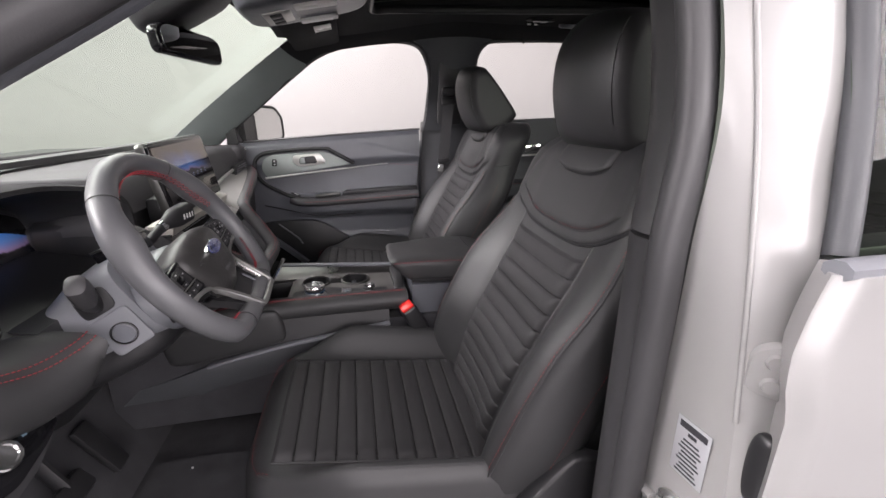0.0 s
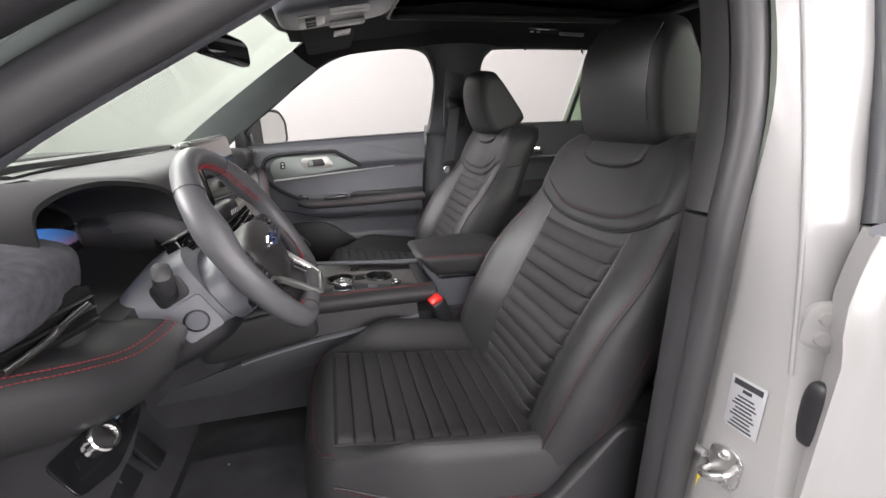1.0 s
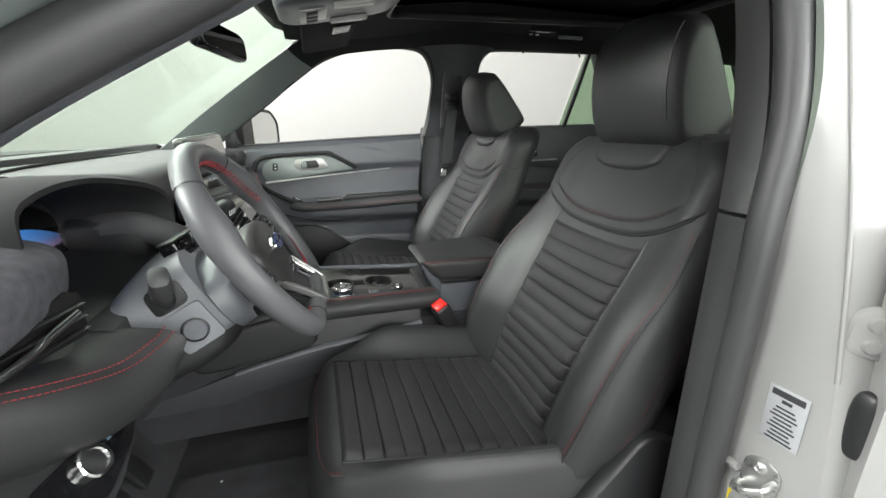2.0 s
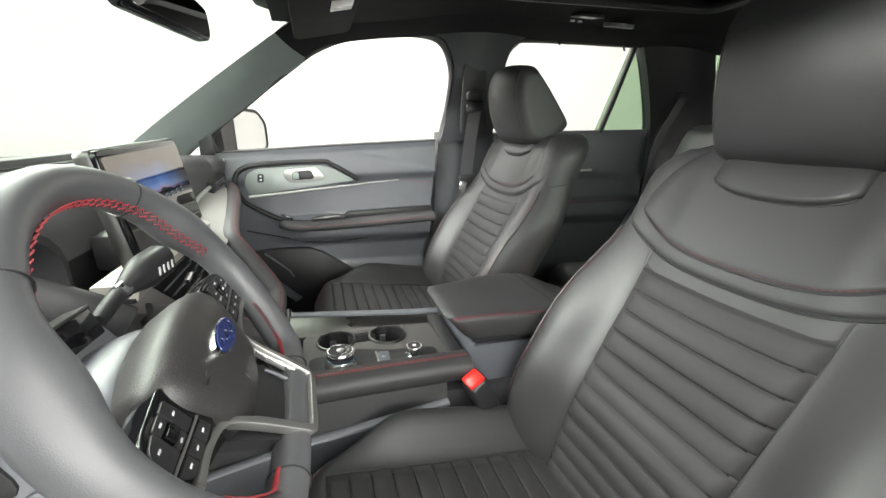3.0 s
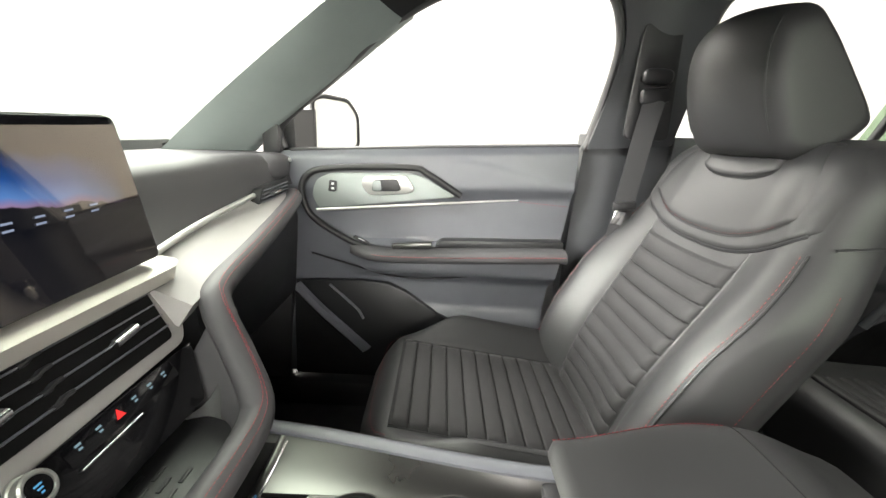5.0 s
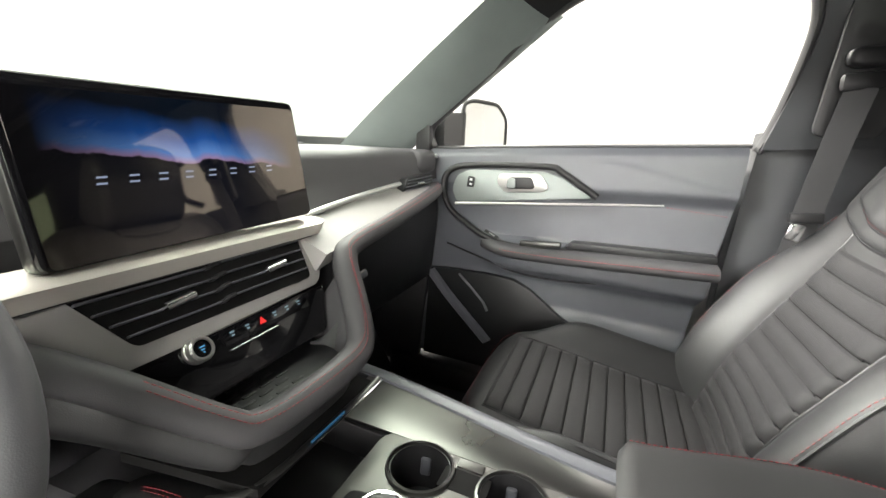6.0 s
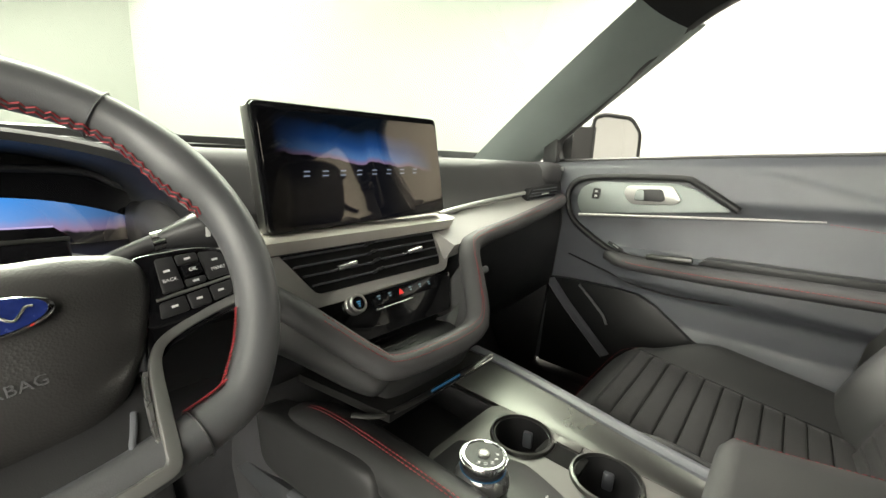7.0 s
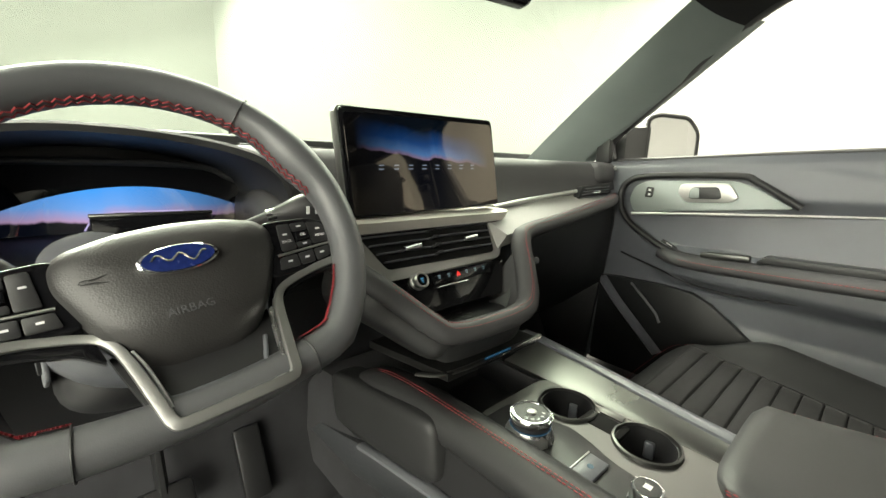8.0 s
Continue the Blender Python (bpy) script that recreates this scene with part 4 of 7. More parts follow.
for y, z in ((-0.100, 0.9550), (0.040, 0.9575)):
    tab = [face(y - 0.017 + 0.034 * k / 6, z + 0.003 * k / 6) + V((0.011, 0, 0.007)) for k in range(7)]
    part("vent_tab", sweep(tab, 0.0050, 0.0042, n=8, power=4), CHROME, vent, "satin silver vent tab")
hv = part("climate_panel", on_face(rounded([(-0.185, 0.917), (-0.135, 0.862), (0.085, 0.862), (0.122, 0.917)], 0.006), 0.004, -0.004, 0.001), PIANO, dash, "gloss black climate panel")
up_f = (face(0, 1.0) - face(0, 0.9)).normalized()
knob_m = basis(face(-0.103, 0.908), (0, 1, 0), up_f) @ Matrix.Scale(0.64, 4)
kn = part("volume_knob", turned([(0.0225, 0.0), (0.0225, 0.006), (0.0205, 0.008), (0.0205, 0.015), (0.0215, 0.017), (0.0215, 0.023), (0.0195, 0.0255), (0.0165, 0.0255), (0.0155, 0.0225), (0.001, 0.0225)], knob_m, 40), SATIN, hv, "satin silver volume knob")
for k in range(36):
    part("knurl", rbox((0.0011, 0.0016, 0.006), knob_m @ Matrix.Rotation(math.tau * k / 36, 4, "Z") @ pose(0.0215, 0, 0.020), 0), SATIN, kn)
part("knob_display", turned([(0.0152, 0.0), (0.0152, 0.0012), (0.001, 0.0012)], knob_m @ pose(0, 0, 0.0225), 28), PIANO, kn, "round dark display in the knob")
for w, y in ((0.010, 0.003), (0.007, -0.002), (0.004, -0.007)):
    part("knob_mark", rbox((w, 0.0022, 0.0005), knob_m @ pose(0, y, 0.0240), 0), KNOB_BLUE, kn)
part("button_frame", prism(rounded([(-0.070, 0.0), (0.075, 0.0), (0.075, 0.021), (-0.070, 0.021)], 0.003), face(0, 0.899) + V((0.0002, 0, 0.0001)), (0, 1, 0), up_f, V((0.0012, 0, 0.0008)), 0.0004), PIANO, hv, "gloss black button strip")
for k in range(6):
    mm = basis(face(-0.055 + 0.0225 * k, 0.9085) + V((0.0016, 0, 0.0010)), (0, 1, 0), up_f)
    if k == 2:
        part("hazard_icon", prism([(-0.0050, -0.0045), (0.0050, -0.0045), (0, 0.0045)], mm.translation, (0, 1, 0), up_f, V((0.0010, 0, 0.0006)), 0), ICON_RED, hv, "red hazard triangle")
    else:
        part("button_icon", rbox((0.0062, 0.0022, 0.0006), mm @ pose(0, 0.0022, 0), 0.0002), ICON, hv)
        part("button_icon", rbox((0.0040, 0.0020, 0.0006), mm @ pose(0, -0.0018, 0), 0.0002), ICON, hv)
part("bright_line", sweep([face(-0.066, 0.894) + V((0.002, 0, 0.001)), face(0.008, 0.895) + V((0.002, 0, 0.001))], 0.0010), CHROME, hv)
# phone tray
part("tray_floor", prism(rounded([(-0.600, -0.16), (-0.600, 0.10), (-0.470, 0.060), (-0.462, -0.120)], 0.02), (0, 0, 0.830), (1, 0, 0), (0, 1, 0), (0, 0, 0.012), 0.003), PLASTIC_DARK, dash, "dark rubber phone tray")
for r in range(7):
    for c in range(5 - r % 2):
        part("tray_rib", rbox((0.0045, 0.019, 0.0016), pose(-0.585 + 0.0135 * r, -0.118 + 0.026 * c + 0.013 * (r % 2), 0.8426), 0.0007), PLASTIC_DARK, dash)


def tray_side(u, v):
    p = line[9 + int(round(u * 39))]
    q = V((*p.lerp(V((-0.56, -0.035, 0)), 0.22).xy, 0.842))
    q.x -= 0.05 * ease(u, 0.85, 1.0)
    return p.lerp(q, v) + V((0, 0, 0.006 * (1 - v)))


part("tray_side", slab(tray_side, 39, 8, (0, 0, -0.004), 60), LEATHER_SOFT, dash, "black leather wall round the phone tray")


def cheek(u, v):
    p = line[int(round(u * 17))]
    q = V((-0.665 + 0.13 * u, -0.200 + 0.050 * u, 0.700 + 0.03 * u))
    return p.lerp(q, 0.30 * v) + V((0.010, -0.016, 0)) * math.sin(math.pi * v) + V((0, 0, -0.010))


part("stack_cheek", slab(cheek, 17, 12, (0, 0.012, 0), 60), LEATHER, dash, "black leather side of the centre stack")
skirt_line = line[4:44]


def skirt(u, v):
    p = skirt_line[min(len(skirt_line) - 1, int(round(u * (len(skirt_line) - 1))))]
    c = V((-0.60, -0.035, p.z - 0.055))
    q = p.lerp(c, 0.32) + V((0, 0, -0.050))
    return p.lerp(q, v) + V((0.010 * math.sin(math.pi * v), 0, -0.014 - 0.012 * math.sin(math.pi * v)))


part("stack_skirt", slab(skirt, 39, 8, (-0.012, 0, 0.006), 60), LEATHER, dash, "black leather skirt under the tray")
lip = smooth([(-0.492, -0.160, 0.794), (-0.462, -0.142, 0.799), (-0.449, -0.105, 0.802), (-0.446, -0.03, 0.803), (-0.444, 0.050, 0.805), (-0.446, 0.088, 0.806)])
part("chrome_lip", sweep(lip, 0.005, 0.0028, n=8), DARK_METAL, dash, "dark chrome lip under the tray")
part("lip_edge", sweep([(-0.4405, -0.062, 0.8035), (-0.4385, 0.0, 0.8045), (-0.4375, 0.080, 0.8065)], 0.0016, n=6), CHROME, dash, "bright edge of the lip")
part("blue_lamp", sweep([(-0.4415, -0.064, 0.8085), (-0.4400, -0.004, 0.8093)], 0.0012, 0.0018), LED_BLUE, dash, "blue ambient light strip")
shelf = loft([[V((x, y0, z)), V((x, y1, z)), V((x, y1, z - 0.012)), V((x, y0, z - 0.012))] for x, y0, y1, z in ((-0.449, -0.135, 0.08, 0.803), (-0.62, -0.16, 0.09, 0.80))])
part("tray_underside", shelf, RECESS, dash)
# passenger end vent
ev = part("side_vent", prism(rounded([(0.565, 1.008), (0.745, 1.014), (0.750, 1.056), (0.590, 1.046)], 0.008), (-0.690, 0, 0), (0, 1, 0), (0, 0, 1), (0.02, 0, 0), 0.003), PLASTIC_DARK, dash, "black side air vent")
for k in range(4):
    part("slat", sweep([(-0.669, 0.578 + 0.006 * k, 1.0155 + 0.0085 * k), (-0.667, 0.740, 1.0205 + 0.0085 * k)], 0.0045, 0.0009, n=8), PLASTIC, ev)
part("vent_tab", sweep([(-0.663, 0.635, 1.030), (-0.661, 0.672, 1.032)], 0.004, 0.0032, n=8, power=4), CHROME, ev)
part("end_cap", superbox(0.05, 0.055, 0.035, 0.6, pose(-0.715, 0.735, 1.085), 14, 20), LEATHER_SOFT, dash)
part("dash_sensor", turned([(0.007, 0), (0.007, 0.003), (0.001, 0.004)], pose(-0.668, 0.765, 1.102, 0, 70, 0), 16), STEEL, dash, "small round silver sensor")
# driver side: instrument hood
hood = []
for k in range(25):
    a = math.pi * k / 24
    y = -0.495 - (0.170 if math.cos(a) > 0 else 0.235) * math.cos(a)
    z = 1.005 + 0.130 * max(0, math.sin(a)) ** 0.45
    hood.append((y, z))
loops = []
for x, sc, dz in ((-0.95, 0.98, -0.012), (-0.80, 1.0, 0.0), (-0.735, 1.0, 0.0), (-0.722, 0.985, -0.004), (-0.722, 0.955, -0.012), (-0.74, 0.945, -0.016), (-0.88, 0.90, -0.03)):
    loops.append([V((x + 0.06 * ease(abs(y + 0.495), 0.1, 0.25) * (x > -0.78), -0.495 + (y + 0.495) * sc, z + dz)) for y, z in hood])
part("instrument_hood", loft(loops[:5], closed_loop=False, caps=False), HEADLINER, dash, "black hood over the instruments")
part("hood_lining", loft(loops[4:], closed_loop=False, caps=False), PLASTIC_DARK, dash, "black hood lining")
part("hood_back", prism(rounded([(-0.73, 0.95), (-0.26, 0.95), (-0.26, 1.08), (-0.32, 1.125), (-0.67, 1.125), (-0.73, 1.08)], 0.02), (-0.90, 0, 0), (0, 1, 0), (0, 0, 1), (0.02, 0, 0), 0.002), PLASTIC_DARK, dash)
part("lower_bezel", loft([[V((-0.87, y, 0.99)), V((-0.70, y, 0.955)), V((-0.66, y, 0.93)), V((-0.87, y, 0.93))] for y in (-0.74, -0.50, -0.26)]), PLASTIC_DARK, dash)
part("hood_pillar", sweep(smooth([(-0.85, -0.275, 1.00), (-0.74, -0.280, 1.02), (-0.66, -0.275, 0.985), (-0.62, -0.265, 0.955)]), 0.022, 0.03, n=12), LEATHER_SOFT, dash)
part("driver_brow", loft([[V((-0.66, y, 0.955)), V((-0.61, y, 0.945)), V((-0.60, y, 0.90)), V((-0.66, y, 0.80)), V((-0.80, y, 0.66)), V((-0.95, y, 0.66)), V((-0.95, y, 0.955))] for y in (-0.600, -0.50, -0.20)], sharp=40), PLASTIC_DARK, dash, "black lower dash panel").location.x = -0.05
# driver end: leather pad, vent, light switch
padline = [(-0.715, -0.815, 0.970), (-0.690, -0.78, 0.962), (-0.655, -0.73, 0.942), (-0.628, -0.665, 0.920), (-0.606, -0.615, 0.922), (-0.594, -0.592, 0.932)]
pl = smooth(padline, 6)
loops = []
for i, p in enumerate(pl):
    s = i / (len(pl) - 1)
    k = 1 - 0.55 * ease(s, 0.75, 1.0)
    loops.append([p + V((x, 0.0, z * k)) for x, z in ((-0.22, 0.020), (-0.10, 0.030), (-0.05, 0.026), (-0.018, 0.014), (0.0, 0.0), (0.012, -0.022), (0.013, -0.045), (0.0, -0.070), (-0.035, -0.092), (-0.10, -0.10), (-0.22, -0.10))])
part("knee_pad", loft(loops, sharp=70), LEATHER, dash, "black leather pad with red stitching")
for dx in (0.003, -0.006):
    part("red_stitching", stitches([p + V((dx - 0.001, 0, 0.004 - dx * 0.9)) for p in pl], 0.0045, 0.0018, 0.0011), RED, dash)
part("lower_panel", loft([[V(q) for q in ((-0.86, y, 0.92), (-0.720 + 0.25 * (y + 0.7), y, 0.905), (-0.700 + 0.25 * (y + 0.7), y, 0.882), (-0.6645 + 0.25 * (y + 0.712) - 0.69 * (b - 0.831), y, b), (-0.690 + 0.25 * (y + 0.712) - 0.69 * (b - 0.831), y, b - 0.010), (-0.78, y, b - 0.07), (-0.86, y, b - 0.09))] for y, b in ((-0.815, 0.768), (-0.755, 0.782), (-0.70, 0.796), (-0.66, 0.814), (-0.622, 0.840))], sharp=30), PLASTIC_DARK, dash, "black lower dash panel")
part("lower_panel", loft([[V(q) for q in ((-0.86, y, 0.86), (-0.720 - k, y, 0.840), (-0.73 - k, y, 0.760), (-0.77 - k, y, 0.680), (-0.86, y, 0.640))] for k, y in ((0.085, -0.585), (0.0, -0.44), (0.0, -0.19))], sharp=30), PLASTIC_DARK, dash)
part("dash_end", prism(rounded([(-0.98, 0.62), (-0.76, 0.64), (-0.70, 0.76), (-0.70, 0.96), (-0.72, 1.03), (-0.80, 1.09), (-0.98, 1.10)], 0.03), (0, -0.850, 0), (1, 0, 0), (0, 0, 1), (0, 0.04, 0), 0.008), PLASTIC_DARK, dash)
part("felt_pad", superbox(0.118, 0.128, 0.044, 0.5, pose(-0.785, -0.712, 1.048, 0, 8, 6), 18, 28), CARPET_GREY, dash, "grey felt covered dash corner")
va, vb = V((-0.700, -0.790, 0.990)), V((-0.655, -0.655, 0.992))
vd = (vb - va).normalized()
vn = V((vd.y, -vd.x, 0))
lv = part("driver_vent", prism(rounded([(-0.006, -0.026), (0.148, -0.026), (0.148, 0.030), (-0.006, 0.030)], 0.010), va - vn * 0.03, vd, (0, 0, 1), vn * 0.022, 0.003), RECESS, dash, "black air vent with a silver tab")
for k in range(3):
    z = V((0, 0, -0.014 + 0.015 * k))
    part("slat", sweep([va + z - vn * 0.004, va.lerp(vb, 0.5) + z, vb + z - vn * 0.004], 0.004, 0.0012, n=8), PLASTIC_DARK, lv)
tabline = smooth([va.lerp(vb, 0.12) + vn * 0.006 + V((0, 0, -0.014)), va.lerp(vb, 0.45) + vn * 0.010 + V((0, 0, -0.004)), va.lerp(vb, 0.58) + vn * 0.010 + V((0, 0, 0.004)), va.lerp(vb, 0.85) + vn * 0.010 + V((0, 0, 0.014))])
part("vent_tab", sweep(tabline, 0.004, 0.0045, n=8, power=3), CHROME, lv, "bright ribbed vent tab")
lm = basis((-0.6625, -0.712, 0.831), (0.25, 0.97, 0), (-0.55, 0.14, 0.82))
lx, ly, ln = (lm.to_3x3() @ V(q) for q in ((1, 0, 0), (0, 1, 0), (0, 0, 1)))
sp = part("light_switch_panel", prism(rounded([(-0.062, 0.020), (0.030, 0.022), (0.076, 0.012), (0.078, -0.002), (0.050, -0.020), (-0.010, -0.042), (-0.062, -0.034)], 0.010), lm @ V((0, 0, -0.003)), lx, ly, ln * 0.004, 0.001), PIANO, dash, "gloss black light switch panel")
part("light_knob", turned([(0.020, 0), (0.020, 0.012), (0.018, 0.014), (0.014, 0.014), (0.013, 0.011), (0.001, 0.011)], lm, 32), CHROME, sp, "ribbed chrome light knob")
for k in range(5):
    part("switch_icon", rbox((0.006, 0.004, 0.0006), lm @ pose(0.035 * math.cos(0.2 + 0.35 * k), 0.035 * math.sin(0.2 + 0.35 * k), 0.004), 0), ICON, sp)

# instrument display
cl = thing("instrument_display", "wide digital instrument screen lit with a blue dusk landscape", "display")
part("glass", prism(rounded([(-0.225, -0.080), (0.205, -0.080), (0.205, 0.050), (0.12, 0.090), (-0.14, 0.090), (-0.225, 0.050)], 0.02), (0, 0, 0), (0, 1, 0), (-0.2, 0, 1), (0.004, 0, 0), 0.001), PIANO, cl, "dark display glass")
arch = [(-0.215 + 0.405 * k / 24, 0.056 - 1.5 * (-0.215 + 0.405 * k / 24 - 0.035) ** 2) for k in range(25)]
part("picture", prism([(0.19, -0.070), *arch[::-1], (-0.215, -0.070)], (0.0042, 0, 0), (0, 1, 0), (-0.2, 0, 1), (0.0008, 0, 0), 0), display("dusk_display", -0.006, 0.115, 0.0, 0.58, (0.03, 0.30, 0.95), edge=0.22), cl, "lit picture of a blue dusk over dark hills")
part("readout", prism([(-0.010, -0.002), (0.115, 0.002), (0.100, 0.016), (0.012, 0.018)], (0.0052, 0, 0), (0, 1, 0), (-0.2, 0, 1), (0.0005, 0, 0), 0), PIANO, cl, "dark readout block")
part("readout_line", sweep([(0.0065 - 0.2 * z, y, z) for y, z in ((-0.026, -0.006), (-0.014, 0.014), (0.012, 0.019), (0.100, 0.017))], 0.0012, n=6), glow("lilac_line", (0.5, 0.42, 0.8), 0.5), cl, "pale lilac line")
part("bezel", sweep(smooth([(0.004 - 0.2 * z, y, z) for y, z in ((-0.225, -0.06), (-0.225, 0.04), (-0.19, 0.072), (-0.13, 0.09), (0.11, 0.09), (0.17, 0.072), (0.205, 0.04), (0.205, -0.06))], 4), 0.006, n=8), PLASTIC_DARK, cl)
cl.matrix_basis = pose(-0.845, -0.475, 0.992)

# touchscreen
ts = thing("touchscreen", "large black landscape touchscreen standing on the dashboard", "touchscreen")
lean = (-0.19, 0, 1)
part("housing", prism(rounded([(-0.172, -0.083), (0.172, -0.083), (0.172, 0.083), (-0.172, 0.083)], 0.010), (-0.024, 0, 0), (0, 1, 0), lean, (0.022, 0, 0.004), 0.003), PIANO, ts, "gloss black housing")
part("rim", prism(rounded([(-0.174, -0.085), (0.174, -0.085), (0.174, 0.085), (-0.174, 0.085)], 0.011), (-0.028, 0, 0), (0, 1, 0), lean, (0.020, 0, 0.004), 0.004), DARK_METAL, ts)
part("screen", prism(rounded([(-0.166, -0.077), (0.166, -0.077), (0.166, 0.077), (-0.166, 0.077)], 0.006), (-0.001, 0, 0), (0, 1, 0), lean, (0.0015, 0, 0.0003), 0), display("dusk_screen", -0.004, 0.050, 0.10, 0.21, edge=0.15), ts, "glossy lit screen")
for k in range(8):
    for h in (-0.003, 0.003):
        part("title_mark", prism([(-0.0050, -0.0009), (0.0044, -0.0009), (0.0050, 0.0009), (-0.0044, 0.0009)], (0.0014 + 0.19 * 0.004 - 0.19 * h, -0.1086 + 0.0298 * k + 0.2 * h, -0.004 + h), (0, 1, 0), lean, (0.0006, 0, 0), 0), WHITE_GLOW, ts)
part("stand", rbox((0.05, 0.20, 0.06), pose(-0.055, 0, -0.075), 0.01), PLASTIC_DARK, ts)
ts.matrix_basis = pose(-0.622, -0.030, 1.098, 1.2)
ledge = thing("screen_ledge", "satin silver ledge beneath the touchscreen", "trim")
part("ledge", loft([[V(p) for p in ((-0.650, y, 1.013), (-0.605, y, 1.012), (-0.596, y, 1.007), (-0.600, y, 0.990), (-0.655, y, 0.990))] for y in (-0.262, -0.1, 0.08, 0.150)] + [[V(p) for p in ((-0.652, 0.182, 1.011), (-0.612, 0.174, 1.010), (-0.606, 0.172, 1.007), (-0.610, 0.172, 1.000), (-0.655, 0.180, 1.000))]], sharp=30), LEDGE, ledge, "satin silver ledge top")
# The ledge's shadow on the surround, built as a dark strip.
part("ledge_shadow_strip", rbox((0.02, 0.40, 0.006), pose(-0.612, -0.065, 0.9905), 0.001), PLASTIC_DARK, ledge, "dark strip standing in for shade under the ledge")

# ---- centre console ----
con = thing("centre_console", "charcoal centre console with metal tray, cup holders and gear dial", "console")
part("console_body", loft([[V(p) for p in ((x, -0.175, 0.44), (x, -0.165, zt - 0.05), (x, -0.140, zt - 0.02), (x, 0.100, zt - 0.02), (x, 0.125, zt - 0.05), (x, 0.135, 0.44))] for x, zt in ((-0.86, 0.66), (-0.66, 0.69), (-0.45, 0.70), (-0.1, 0.70), (0.14, 0.70))]), CARPET, con, "black carpeted console sides")
for s, y0, mat in ((-1, -0.142, LEATHER), (1, 0.104, LEATHER)):
    rail = smooth([(-0.70, y0 - 0.012 * s, 0.655), (-0.62, y0, 0.715), (-0.52, y0, 0.735), (-0.30, y0, 0.741), (-0.08, y0, 0.742)], 6)
    if s < 0:
        part("side_rail", sweep(rail, 0.034, 0.026, n=14, power=2.6), mat, con, "black leather side rail with red stitching")
        for d in (-0.0022, 0.0022):
            part("red_stitching", stitches([p + V((0, -0.006 + d, 0.0268 + d * 0.2)) for p in rail], 0.005, 0.0018, 0.0008), RED, con)
    else:
        brow = lambda x: 0.150 - 0.075 * ease(x, -0.58, -0.02) + 0.002
        part("side_rail", sweep([(x, brow(x) + 0.024, 0.742 - 0.04 * ease(-x, 0.50, 0.62)) for x in [-0.60 + 0.52 * k / 16 for k in range(17)]], 0.012, 0.018, n=12, power=3), PLASTIC_DARK, con)
        part("metal_slope", slab(lambda u, v: (-0.50 + 0.415 * u, 0.062 + (brow(-0.50 + 0.415 * u) - 0.062) * v, 0.7435 + 0.017 * v ** 1.6), 20, 14, (0, 0, -0.006), 60), SLOPE, con, "polished metal edge sloping up from the plate")
        part("metal_edge", sweep([(x, brow(x) + 0.011, 0.7625) for x in [-0.53 + 0.45 * k / 16 for k in range(17)]], 0.0115, 0.005, n=10, power=3), PLASTIC, con, "dark satin edge")
ox = lambda cx, cy, r, k: (cx + r * math.cos(k), cy + r * math.sin(k))
# plate with round holes for the cups
CUPS = ((-0.343, 0.022), (-0.224, 0.024))
plate_z, RC = 0.735, 0.040
bm = bmesh.new()
outline = rounded([(-0.415, -0.105), (-0.110, -0.105), (-0.110, 0.070), (-0.400, 0.070), (-0.415, 0.05)], 0.02, 4)
edges = []
for ring, n in ((outline, 0), *(([ox(cx, cy, RC, 2 * math.pi * k / 32) for k in range(32)], 1) for cx, cy in CUPS)):
    vs = [bm.verts.new((x, y, plate_z)) for x, y in ring]
    edges += [bm.edges.new((a, b)) for a, b in zip(vs, vs[1:] + vs[:1])]
bmesh.ops.triangle_fill(bm, edges=edges, use_beauty=True)
for f in bm.faces:
    if f.normal.z < 0:
        f.normal_flip()
got = bmesh.ops.extrude_face_region(bm, geom=bm.faces[:])["geom"]
bmesh.ops.translate(bm, verts=[g for g in got if isinstance(g, bmesh.types.BMVert)], vec=(0, 0, 0.008))
bmesh.ops.recalc_face_normals(bm, faces=bm.faces)
me = bpy.data.meshes.new("plate")
bm.to_mesh(me)
bm.free()
plate = part("console_plate", me, PLATE, con, "satin metal console plate")
for cx, cy in CUPS:
    cup = part("cup_holder", turned([(RC - 0.001, 0.010), (RC - 0.002, 0.010), (RC - 0.004, -0.05), (RC - 0.007, -0.060), (0.001, -0.060)], pose(cx, cy, plate_z), 36, caps=False), PLASTIC_DARK, con, "black round cup holder")
    part("cup_rim", turned([(RC + 0.005, 0.008), (RC + 0.004, 0.0125), (RC + 0.001, 0.0135), (RC, 0.010), (RC + 0.001, 0.006)], pose(cx, cy, plate_z), 36, caps=False), DARK_METAL, cup)
    for a in (100, 220, 340):
        part("grip", rbox((0.008, 0.014, 0.026), pose(cx, cy, plate_z - 0.02) @ pose(0, 0, 0, 0, 0, a) @ pose(RC - 0.006, 0, 0), 0.003), PLASTIC, cup)
part("cup_bridge", rbox((0.062, 0.036, 0.008), pose(-0.2835, 0.024, plate_z + 0.0050), 0.002), RECESS, con, "black slot joining the cup holders")
part("cup_clip", rbox((0.034, 0.013, 0.005), pose(-0.2835, 0.050, plate_z + 0.0100, 12), 0.001), PLATE, con, "silver clip between the cup holders")
part("gear_well", prism(rounded([(-0.402, -0.112), (-0.130, -0.112), (-0.130, -0.058), (-0.185, -0.050), (-0.235, -0.046), (-0.275, -0.032), (-0.310, -0.024), (-0.352, -0.038), (-0.402, -0.044)], 0.012), (0, 0, plate_z + 0.006), (1, 0, 0), (0, 1, 0), (0, 0, 0.004), 0.001), PLASTIC_DARK, con, "black switch panel")
DIAL = (-0.338, -0.083)
